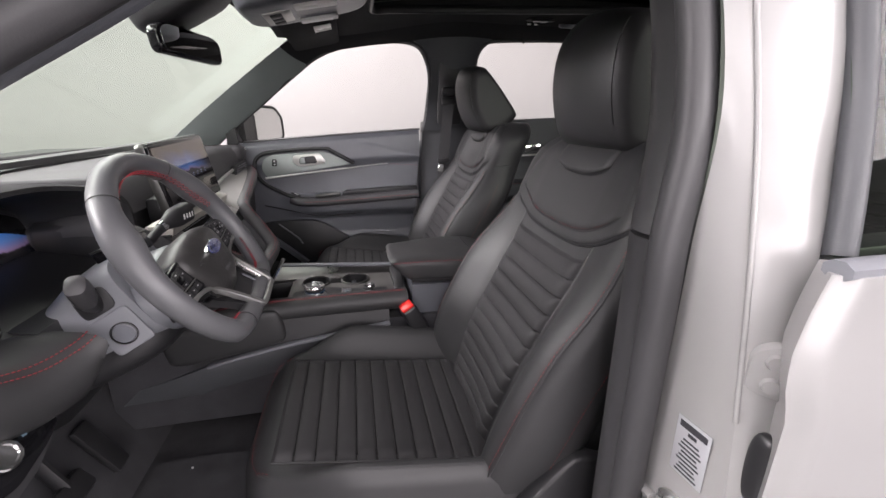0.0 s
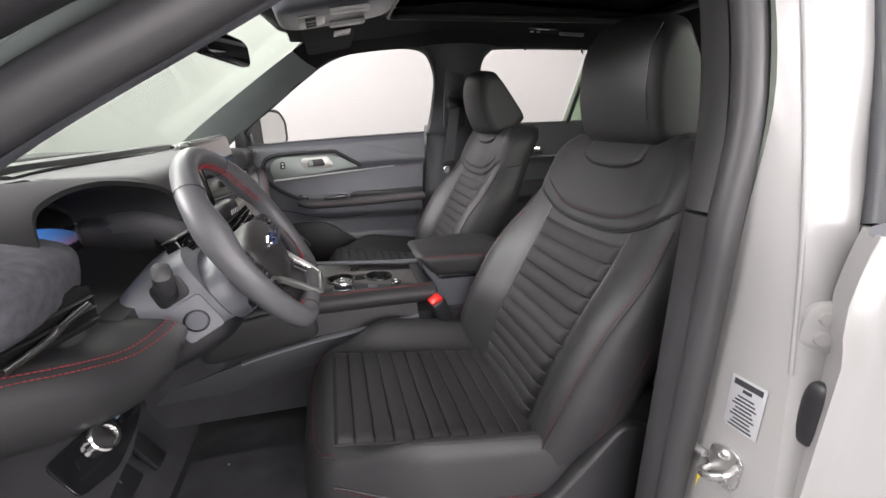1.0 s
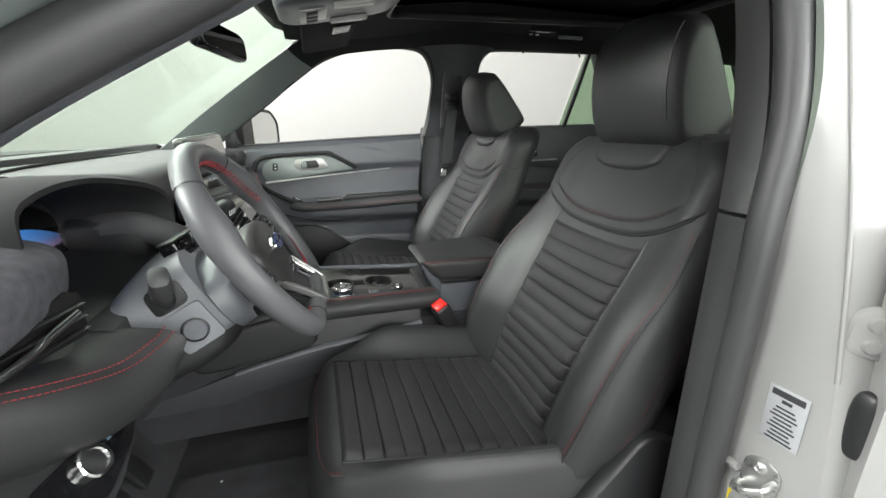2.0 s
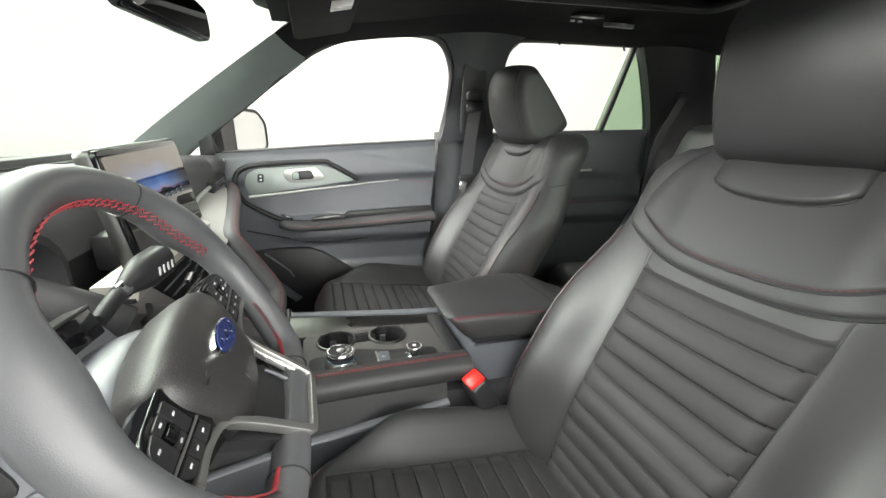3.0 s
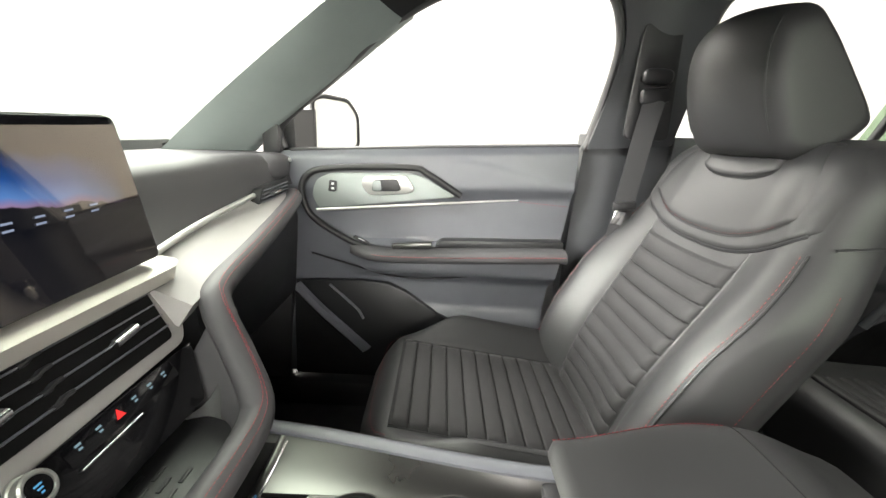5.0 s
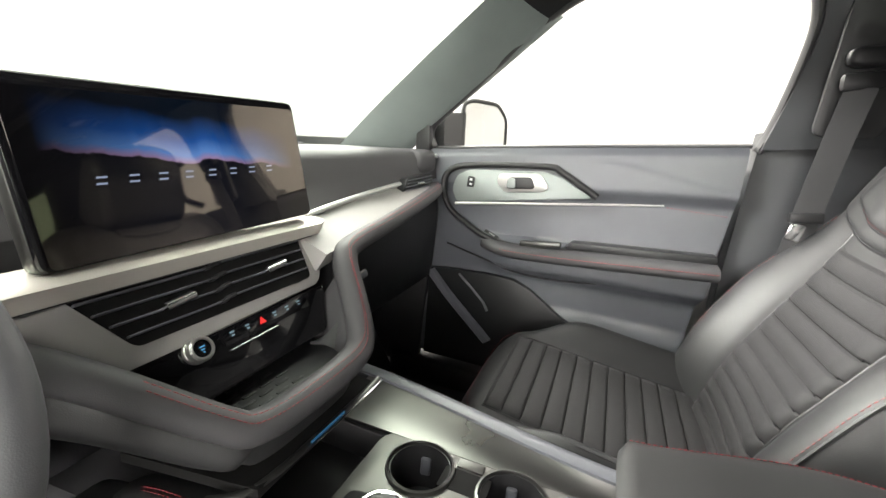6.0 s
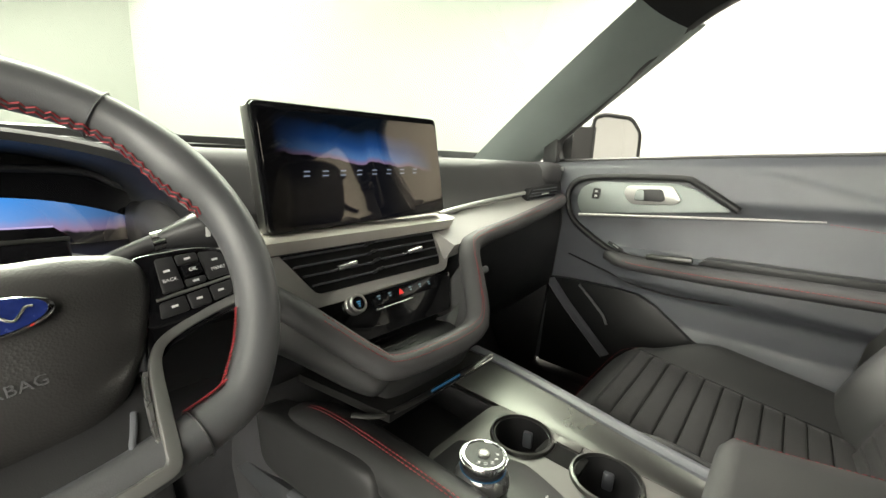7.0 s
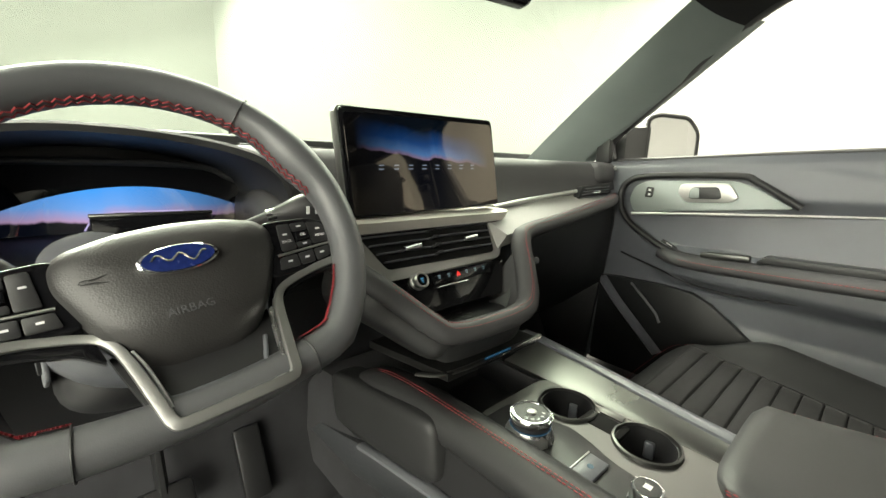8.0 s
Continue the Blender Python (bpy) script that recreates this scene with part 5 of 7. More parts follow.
gd = part("gear_dial", turned([(0.034, 0.0), (0.033, 0.010), (0.029, 0.020), (0.0275, 0.022)], pose(*DIAL, plate_z + 0.004), 44, caps=False), STEEL, con, "chrome rotary gear dial")
part("dial_ring", turned([(0.0279, 0.0222), (0.0279, 0.0234), (0.0270, 0.0238)], pose(*DIAL, plate_z + 0.004), 40, caps=False), LED_BLUE, gd, "blue light ring")
part("dial_collar", turned([(0.0265, 0.0235), (0.0265, 0.0300), (0.0250, 0.0310)], pose(*DIAL, plate_z + 0.004), 40, caps=False), PLASTIC_DARK, gd)
part("dial_rim", turned([(0.0262, 0.0300), (0.0278, 0.0310), (0.0278, 0.0375), (0.0262, 0.0400), (0.0238, 0.0402), (0.0228, 0.0385)], pose(*DIAL, plate_z + 0.004), 44, caps=False), CHROME, gd, "bright knurled rim")
for k in range(44):
    a = 2 * math.pi * k / 44
    part("knurl", rbox((0.0012, 0.0014, 0.0056), pose(DIAL[0] + 0.0281 * math.cos(a), DIAL[1] + 0.0281 * math.sin(a), plate_z + 0.0383, 0, 0, math.degrees(a)), 0), CHROME, gd)
part("dial_face", turned([(0.0232, 0), (0.0232, 0.0012), (0.001, 0.0014)], pose(*DIAL, plate_z + 0.0418), 32), PLASTIC_DARK, gd)
part("dial_centre", turned([(0.0075, 0), (0.0075, 0.002), (0.006, 0.0030), (0.001, 0.0030)], pose(*DIAL, plate_z + 0.0428), 24), STEEL, gd)
for k, ch in enumerate("PRNDM"):
    a = radians(150 - 30 * k)
    word(ch, 0.006, pose(DIAL[0] + 0.0160 * math.cos(a - 1.9), DIAL[1] + 0.0160 * math.sin(a - 1.9), plate_z + 0.0436, 0, 0, -60), WHITE_INK, gd)
pk = part("parking_switch", rbox((0.026, 0.046, 0.008), pose(-0.249, -0.082, plate_z + 0.0115, 0, 3, 0), 0.002), PLASTIC, con, "black parking brake switch")
part("switch_edge", rbox((0.002, 0.046, 0.002), pose(-0.263, -0.082, plate_z + 0.0160, 0, 3, 0), 0.0005), SATIN, pk)
part("switch_mark", turned([(0.004, 0), (0.004, 0.0006), (0.001, 0.0006)], pose(-0.249, -0.082, plate_z + 0.0156, 0, 3, 0), 16), ICON, pk)
kd = part("drive_mode_dial", turned([(0.019, 0), (0.019, 0.006), (0.0172, 0.008), (0.0172, 0.022), (0.0162, 0.0245), (0.001, 0.0245)], pose(-0.183, -0.083, plate_z + 0.008), 36), CHROME, con, "chrome drive mode dial")
part("dial_face", turned([(0.0142, 0), (0.0142, 0.001), (0.001, 0.001)], pose(-0.183, -0.083, plate_z + 0.0322), 28), PLASTIC_DARK, kd)
part("dial_mark", rbox((0.008, 0.008, 0.0006), pose(-0.183, -0.083, plate_z + 0.0334), 0), WHITE_INK, kd)
part("storage_bin", prism(rounded([(-0.56, -0.100), (-0.425, -0.100), (-0.425, 0.060), (-0.56, 0.060)], 0.015), (0, 0, 0.675), (1, 0, 0), (0, 1, 0), (0, 0, 0.012), 0.003), PLASTIC_DARK, con, "black storage bin floor")
for y in (-0.104, 0.064):
    part("bin_wall", rbox((0.15, 0.008, 0.06), pose(-0.49, y, 0.705), 0.002), PLASTIC_DARK, con)
part("rear_panel", rbox((0.03, 0.20, 0.05), pose(-0.096, -0.015, 0.735), 0.006), PLASTIC_DARK, con)
# armrest box
part("armrest_box", loft([[V(p) for p in ((x, -0.120, 0.44), (x, -0.125, 0.77), (x, 0.100, 0.77), (x, 0.095, 0.44))] for x in (-0.062, 0.10, 0.26)]), PLASTIC, con, "slate grey armrest box")


def lid_half(x):
    """The lid's middle and half width: narrow at its nose, wide behind."""
    f = ease(x, -0.13, 0.10)
    return -0.034 + 0.014 * f, 0.092 + 0.028 * f


def lid_z(x):
    return 0.850 - 0.055 * ease(x, 0.13, 0.30) + 0.004 * math.sin(math.pi * min(1, max(0, (x + 0.12) / 0.26)))


LID_LOW = 0.782


def lid_point(f, a, out=0.0):
    """A place on the lid's skin: f from its nose to its tail, a the angle round its section."""
    x = -0.131 + 0.41 * f
    mid, hw = lid_half(x)
    end = min(math.sqrt(max(0.0, 1 - max(0.0, 1 - f / 0.035) ** 2)), math.sqrt(max(0.0, 1 - max(0.0, 1 - (1 - f) / 0.06) ** 2)))
    top = lid_z(x)
    c, h = (top + LID_LOW) / 2, (top - LID_LOW) / 2
    cc, ss = math.cos(a), math.sin(a)
    y = mid + (hw + 0.008 + out - 0.012 * (1 - end)) * math.copysign(abs(cc) ** 0.36, cc)
    z = c + (h + out) * (0.80 + 0.20 * end) * math.copysign(abs(ss) ** (0.42 if ss > 0 else 0.25), ss)
    return V((x + 0.062 * (top - z) / (top - LID_LOW) * (1 - ease(f, 0.0, 0.75)), y, z))


lid = part("armrest_lid", loft([[lid_point(i / 30, 2 * math.pi * (k + 0.5) / 48) for k in range(48)] for i in range(31)], sharp=60), LEATHER, con, "black leather armrest lid with red stitching")
for a in (radians(28), radians(152)):
    for d in (-0.04, 0.04):
        part("red_stitching", stitches([lid_point(0.03 + 0.60 * k / 30, a + d, 0.0006) for k in range(31)], 0.004, 0.002, 0.0008), RED, lid)
    part("lid_seam", sweep([lid_point(0.03 + 0.60 * k / 30, a, 0.0002) for k in range(31)], 0.0012, n=6), PLASTIC_DARK, lid)
part("lid_seam", sweep([lid_point(0.632, radians(25 + 130 * k / 16), 0.0000) for k in range(17)], 0.0009, n=6), RECESS, lid)
part("lid_lip", loft([[V((x, m - h, LID_LOW - 0.006)), V((x, m + h, LID_LOW - 0.006)), V((x, m + h, LID_LOW + 0.006)), V((x, m - h, LID_LOW + 0.006))] for x, m, h in ((-0.060, -0.034, 0.085), (0.05, -0.02, 0.108), (0.26, -0.02, 0.112))]), PLASTIC_DARK, con, "black plastic lip under the lid")
edge = smooth([(-0.86, -0.166, 0.536), (-0.73, -0.172, 0.570), (-0.585, -0.180, 0.616), (-0.42, -0.182, 0.650), (-0.335, -0.182, 0.660), (-0.134, -0.180, 0.686)], 5)
part("side_panel", loft([[p, p + V((0, -0.004, -0.03)), p + V((0, 0.006, -0.078)), p + V((0, 0.03, -0.078)), p + V((0, 0.03, 0))] for p in edge]), TRIM_DARK, con, "dark slate console side panel")
part("slate_strip", sweep(edge[9:], 0.010, 0.005, n=8, power=3), PLASTIC_BLUE, con, "pale slate edge strip")
part("under_rail", loft([[p + V((0, 0.008, 0.004)), p + V((0, 0.020, 0.075)), p + V((0, 0.05, 0.075)), p + V((0, 0.05, 0.0))] for p in edge]), PLASTIC_DARK, con)
part("front_pad", superbox(0.150, 0.030, 0.052, 0.32, pose(-0.565, -0.160, 0.686, 0, -9, 0), 20, 30), LEATHER, con, "black leather knee pad")
# buckles
def buckle(y, lean):
    b = thing("belt_buckle", "black seat belt buckle with a red release button", "belt buckle", "seat belt buckles")
    part("stem", sweep([(0.02, y - lean * 0.03, 0.56), (-0.02, y - lean * 0.01, 0.62), (-0.055, y, 0.67)], 0.013, 0.008), PLASTIC_DARK, b)
    m = pose(-0.068, y, 0.700, 0, -28, 12)
    part("body", rbox((0.044, 0.046, 0.085), m, 0.009, 3), PLASTIC_DARK, b)
    part("release_button", rbox((0.036, 0.038, 0.018), m @ pose(0, 0, 0.040), 0.004), RED_BUTTON, b, "red release button")


buckle(-0.190, 1)


# ---- car body ----
def sidey(z):
    """How far the passenger side's inner skin stands from the middle at a height."""
    return 0.79 - 0.10 * ease(z, 1.15, 1.52) - 0.03 * ease(z, 1.45, 1.62)


car = thing("car_body", "white car body with black cabin lining and pillars", "car body")


def strip_between(a, b, thick, n=14, bulge=0.0):
    """A padded strip between two lines, rounded to the cabin side."""
    a, b = smooth(a, 6), smooth(b, 6)
    t = V(thick)

    def f(u, v):
        i = min(len(a) - 1, int(round(u * (len(a) - 1))))
        return a[i].lerp(b[i], v) - t.normalized() * bulge * math.sin(math.pi * v)
    return slab(f, len(a) - 1, n, t, 50)


INNER = [(-1.03, 0.708, 1.060), (-0.930, 0.690, 1.140), (-0.800, 0.665, 1.242), (-0.620, 0.630, 1.374), (-0.455, 0.598, 1.490)]
OUTER = [(-0.83, 0.800, 1.075), (-0.740, 0.785, 1.155), (-0.590, 0.768, 1.272), (-0.465, 0.742, 1.366), (-0.365, 0.718, 1.440)]
flip = lambda pts: [(x, -y, z) for x, y, z in pts]
part("a_pillar", strip_between(INNER, OUTER, (0.02, 0.05, 0.02), bulge=0.015), PILLAR, car, "grey green cloth covered windscreen pillar")
part("pillar_top", strip_between([(-0.455, 0.598, 1.490), (-0.38, 0.580, 1.535), (-0.28, 0.565, 1.565)], [(-0.365, 0.718, 1.440), (-0.31, 0.708, 1.474), (-0.22, 0.700, 1.502)], (0.02, 0.05, 0.03), bulge=0.012), HEADLINER, car)
part("a_pillar", strip_between(flip(INNER), flip(OUTER), (0.02, -0.05, 0.02), bulge=0.015), PILLAR, car)
DSEAL = [(-0.80, -0.80, 1.075), (-0.70, -0.805, 1.168), (-0.60, -0.795, 1.238), (-0.44, -0.77, 1.337), (-0.28, -0.745, 1.435), (-0.10, -0.725, 1.50), (0.05, -0.72, 1.515)]
part("door_seal", sweep(smooth(DSEAL, 6), 0.020, 0.026, n=12), SEAL, car, "black rubber door seal")
part("door_frame", sweep(smooth([(x - 0.045, y - 0.050, z + 0.075) for x, y, z in DSEAL], 6), 0.040, 0.060, n=12, power=3), SEAL, car, "dark rubber covered door frame")
part("pillar_cover", sweep(smooth([(x + 0.0, y + 0.035, z - 0.004) for x, y, z in DSEAL[1:]], 6), 0.022, 0.020, n=10), PLASTIC, car)
# passenger side roof rail and window top trim
part("roof_rail", strip_between([(-0.28, 0.565, 1.565), (0.1, 0.56, 1.60), (0.6, 0.57, 1.61), (1.2, 0.57, 1.60), (1.75, 0.56, 1.56)],
                                [(-0.24, 0.700, 1.498), (0.03, 0.692, 1.532), (0.6, 0.685, 1.556), (1.2, 0.680, 1.560), (1.85, 0.675, 1.553)], (0, 0.05, 0.04), bulge=0.010), HEADLINER, car, "black cloth roof rail")
part("roof_rail", strip_between(flip([(-0.28, 0.565, 1.565), (0.1, 0.56, 1.60), (0.6, 0.57, 1.61), (1.2, 0.57, 1.60), (1.75, 0.56, 1.56)]),
                                flip([(-0.24, 0.700, 1.498), (0.03, 0.692, 1.532), (0.6, 0.685, 1.556), (1.2, 0.680, 1.560), (1.85, 0.675, 1.553)]), (0, -0.05, 0.04), bulge=0.010), HEADLINER, car)


def roof_z(x, y):
    return 1.545 + 0.075 * ease(x, -0.42, 0.30) - 0.06 * ease(x, 1.2, 2.0) - 0.02 * (abs(y) / 0.57) ** 3


OPEN = (-0.12, 0.95, 0.36)  # the roof glass: front, back, half width
for name, x0, x1, y0, y1 in (("headliner", -0.46, OPEN[0], -0.60, 0.60), ("headliner", OPEN[1], 2.15, -0.60, 0.60), ("headliner", OPEN[0], OPEN[1], OPEN[2], 0.60), ("headliner", OPEN[0], OPEN[1], -0.60, -OPEN[2])):
    part(name, slab(lambda u, v: (x0 + (x1 - x0) * u, y0 + (y1 - y0) * v, roof_z(x0 + (x1 - x0) * u, y0 + (y1 - y0) * v)), 14, 14, (0, 0, 0.03)), HEADLINER, car, "black cloth headliner")
part("roof_glass", slab(lambda u, v: (OPEN[0] - 0.03 + (OPEN[1] - OPEN[0] + 0.06) * u, (2 * v - 1) * (OPEN[2] + 0.03), roof_z(OPEN[0] + (OPEN[1] - OPEN[0]) * u, 0.3 * (2 * v - 1)) + 0.035), 10, 10, (0, 0, 0.008)), DARK_GLASS, car, "dark panoramic roof glass")
part("roof_glass_frame", sweep([V((x, y, roof_z(x, y) + 0.006)) for x, y in rounded([(OPEN[0], -OPEN[2]), (OPEN[1], -OPEN[2]), (OPEN[1], OPEN[2]), (OPEN[0], OPEN[2])], 0.06, 5)], 0.010, 0.014, n=8, closed=True), PLASTIC_DARK, car)
part("roof_skin", slab(lambda u, v: (-0.46 + 2.7 * u, (2 * v - 1) * 0.68, roof_z(-0.46 + 2.7 * u, 0.68 * (2 * v - 1)) + 0.06), 14, 12, (0, 0, 0.01)), PAINT, car, "white painted roof")
# glass
part("windscreen", slab(lambda u, v: V((-1.25 + 0.29 * (2 * v - 1) ** 2, (2 * v - 1) * 0.80, 1.115 + 0.02 * (2 * v - 1) ** 2)).lerp(V((-0.50 + 0.07 * (2 * v - 1) ** 2, (2 * v - 1) * 0.68, 1.58 - 0.05 * (2 * v - 1) ** 2)), u), 10, 20, (-0.004, 0, 0.004)), WINDSHIELD, car, "slightly green windscreen glass").visible_shadow = False
part("windscreen_band", strip_between([(-0.50, -0.60, 1.560), (-0.55, 0.0, 1.552), (-0.50, 0.60, 1.560)], [(-0.41, -0.60, 1.535), (-0.44, 0.0, 1.540), (-0.41, 0.60, 1.535)], (0, 0, 0.02)), HEADLINER, car)
part("windscreen_foot", sweep(smooth([(-0.985, -0.765, 1.126), (-1.13, -0.45, 1.122), (-1.19, 0.0, 1.120), (-1.13, 0.45, 1.122), (-0.985, 0.765, 1.126)], 6), 0.020, 0.007, n=8), RECESS, car, "black band along the foot of the windscreen")
part("cowl", rbox((0.25, 1.5, 0.06), pose(-1.30, 0, 1.085), 0.02), PLASTIC_DARK, car, "black cowl panel")


def side_pane(name, pts, mat, label):
    pts = rounded(pts, 0.03, 4)
    verts = [V((x, sidey(z) + 0.035, z)) for x, z in pts]
    ob = part(name, mesh_of("pane", verts + [v + V((0, 0.004, 0)) for v in verts], [tuple(range(len(verts)))[::-1], tuple(range(len(verts), 2 * len(verts)))] +
              [(i, (i + 1) % len(verts), len(verts) + (i + 1) % len(verts), len(verts) + i) for i in range(len(verts))]), mat, car, label)
    ob.visible_shadow = False
    return ob


side_pane("window_pane", [(-0.72, 1.10), (0.16, 1.16), (0.16, 1.54), (-0.22, 1.54), (-0.42, 1.45), (-0.72, 1.22)], SIDE_GLASS, "clear side window glass")
side_pane("window_pane", [(0.33, 1.17), (0.860, 1.20), (0.905, 1.585), (0.34, 1.57)], SIDE_GLASS, "clear rear side window glass")
side_pane("window_pane", [(0.870, 1.20), (1.20, 1.22), (1.03, 1.46), (0.925, 1.585)], PRIVACY, "green tinted quarter glass")
side_pane("window_pane", [(1.50, 1.28), (2.14, 1.28), (1.90, 1.58), (1.32, 1.58)], PRIVACY, "green tinted rear quarter glass")
# passenger window surrounds
sd = lambda pts, off=0.0: [(x, sidey(z) + off, z) for x, z in pts]
part("window_seal", sweep(smooth(sd([(-0.695, 1.128), (-0.700, 1.190), (-0.58, 1.287), (-0.47, 1.374), (-0.38, 1.442), (-0.27, 1.498), (-0.12, 1.532), (0.03, 1.538), (0.105, 1.515), (0.146, 1.44), (0.153, 1.36), (0.142, 1.22), (0.126, 1.165)], 0.022), 5), 0.010, 0.016, up=(0, 1, 0), n=8), SEAL, car, "dark window seal")
part("window_seal", sweep(smooth(sd([(0.352, 1.205), (0.360, 1.38), (0.358, 1.48), (0.39, 1.535), (0.47, 1.555), (0.92, 1.568)], 0.022), 5), 0.010, 0.014, up=(0, 1, 0), n=8), SEAL, car)
part("glass_divider", sweep(sd([(0.890, 1.20), (0.910, 1.38), (0.932, 1.57)], 0.022), 0.010, 0.010, up=(0, 1, 0), n=8, power=4), PLASTIC_DARK, car, "black quarter glass divider")
# passenger centre pillar
part("b_pillar_foot", strip_between(sd([(0.120, 0.45), (0.115, 0.80), (0.130, 1.21)], 0.035), sd([(0.40, 0.45), (0.38, 0.80), (0.352, 1.225)], 0.02), (0, 0.06, 0), bulge=0.020), TRIM_DARK, car, "charcoal lower centre pillar trim")
part("b_pillar", strip_between(sd([(0.128, 1.17), (0.150, 1.30), (0.155, 1.42), (0.118, 1.515), (0.05, 1.545)]), sd([(0.352, 1.19), (0.356, 1.38), (0.352, 1.48), (0.38, 1.535), (0.46, 1.57)]), (0, 0.06, 0), bulge=0.022), TRIM_DARK, car, "charcoal plastic centre pillar")
part("belt_slot", prism(rounded([(0.175, 1.20), (0.285, 1.20), (0.275, 1.46), (0.185, 1.46)], 0.02), (0, 0.695, 0), (1, 0, 0), (0, 0.0, 1), (0, -0.012, 0), 0.004), PLASTIC_DARK, car)
part("c_pillar", strip_between(sd([(1.17, 0.50), (1.17, 1.0), (1.15, 1.24), (1.04, 1.43), (0.95, 1.575)]), sd([(1.62, 0.50), (1.62, 1.0), (1.60, 1.31), (1.41, 1.46), (1.33, 1.60)]), (0, 0.05, 0), bulge=0.03), PLASTIC_DARK, car, "black rear pillar")
part("d_pillar", strip_between(sd([(2.10, 0.6), (2.08, 1.30), (1.86, 1.58)]), sd([(2.25, 0.6), (2.25, 1.25), (2.15, 1.58)]), (0, 0.05, 0), bulge=0.02), PLASTIC_DARK, car)
part("quarter_trim", slab(lambda u, v: (1.40 + 0.8 * u, sidey(1.0) - 0.0, 0.5 + 0.76 * v), 4, 4, (0, 0.05, 0)), PLASTIC_DARK, car)
part("tailgate_lining", rbox((0.05, 1.5, 0.75), pose(2.25, 0, 0.88), 0.02), PLASTIC_DARK, car)
part("tailgate_header", rbox((0.12, 1.4, 0.12), pose(2.18, 0, 1.52), 0.02), PLASTIC_DARK, car)
part("tailgate_glass", rbox((0.006, 1.46, 0.30), pose(2.222, 0, 1.38), 0), DARK_GLASS, car).visible_shadow = False
for s in (-1,):
    part("quarter_trim", rbox((0.95, 0.05, 0.80), pose(1.75, s * 0.80, 0.90), 0.02), PLASTIC_DARK, car)
    part("c_pillar", strip_between(flip(sd([(1.17, 0.50), (1.17, 1.0), (1.15, 1.24), (1.04, 1.43), (0.95, 1.575)])), flip(sd([(1.62, 0.50), (1.62, 1.0), (1.60, 1.31), (1.41, 1.46), (1.33, 1.60)])), (0, -0.05, 0), bulge=0.03), PLASTIC_DARK, car)
# floor
part("carpet", prism([(-1.0, -0.76), (2.2, -0.76), (2.2, 0.76), (-1.0, 0.76)], (0, 0, 0.34), (1, 0, 0), (0, 1, 0), (0, 0, 0.02), 0), CARPET, car, "black carpet")
part("toe_board", prism([(-0.98, 0.36), (-0.78, 0.36), (-0.98, 0.72)], (0, -0.76, 0), (1, 0, 0), (0, 0, 1), (0, 1.52, 0), 0.004), CARPET, car)
part("firewall", rbox((0.04, 1.56, 0.8), pose(-1.0, 0, 0.74), 0.01), PLASTIC_DARK, car)
part("sill", rbox((2.0, 0.10, 0.10), pose(0.2, 0.80, 0.39), 0.02), PLASTIC_DARK, car)
part("sill", rbox((1.1, 0.12, 0.10), pose(-0.35, -0.83, 0.36), 0.02), PAINT, car, "white painted door sill")
part("underbody", rbox((3.6, 1.6, 0.10), pose(0.4, 0, 0.28), 0.03), PLASTIC_DARK, car)
for s in (-1, 1):
    part("side_sill", rbox((3.4, 0.10, 0.22), pose(0.4, s * 0.90, 0.30), 0.04), PAINT, car)
part("kick_panel", prism(rounded([(-0.98, 0.40), (-0.70, 0.40), (-0.66, 0.95), (-0.70, 1.08), (-0.98, 1.08)], 0.03), (0, 0.77, 0), (1, 0, 0), (0, 0, 1), (0, 0.03, 0), 0.004), PLASTIC_DARK, car)
for x in (-1.75, 1.30):
    for s in (-1, 1):
        wheel_m = pose(x, s * 0.83, 0.38, 90, 0, 0)
        tyre = part("tyre", turned([(0.22, -0.11), (0.33, -0.12), (0.375, -0.09), (0.38, 0), (0.375, 0.09), (0.33, 0.12), (0.22, 0.11)], wheel_m, 40), SEAL, car, "black rubber tyre")
        part("rim", turned([(0.22, -0.1), (0.19, -0.02), (0.05, 0.0), (0.05, 0.02), (0.19, 0.02), (0.22, 0.1)], wheel_m, 40), DARK_METAL, tyre)
part("front_body", prism(rounded([(-2.45, 0.35), (-1.30, 0.30), (-1.0, 0.30), (-0.93, 1.02), (-1.25, 1.06), (-2.3, 0.98), (-2.5, 0.75)], 0.08), (0, -0.93, 0), (1, 0, 0), (0, 0, 1), (0, 1.86, 0), 0.06, 3), PAINT, car, "white painted bonnet and wings")

# driver side centre pillar
bp = thing("centre_pillar", "white painted door pillar with dark trim, striker and labels", "car pillar")
TRIM_IN = [(0.150, -0.765, 0.42), (0.140, -0.775, 0.70), (0.138, -0.776, 1.100), (0.165, -0.745, 1.25), (0.150, -0.715, 1.42), (0.08, -0.69, 1.55)]
TRIM_OUT = [(0.150, -0.815, 0.42), (0.140, -0.822, 0.70), (0.134, -0.826, 1.100), (0.158, -0.796, 1.25), (0.140, -0.765, 1.42), (0.08, -0.735, 1.54)]
part("trim_lower", strip_between(TRIM_IN[:3], TRIM_OUT[:3], (0.03, 0.0, 0), 8, 0.006), SEAL, bp, "charcoal lower pillar trim")
up = lambda pts: [(pts[2][0], pts[2][1], 1.106)] + pts[3:]
part("trim_upper", strip_between(up(TRIM_IN), up(TRIM_OUT), (0.03, 0.0, 0), 8, 0.006), SEAL, bp, "charcoal upper pillar trim")
part("trim_side", strip_between([(x + 0.02, y + 0.006, z) for x, y, z in TRIM_IN], [(x + 0.24, y + 0.02, z) for x, y, z in TRIM_IN], (0, -0.02, 0), 8, 0.006), PLASTIC_DARK, bp)
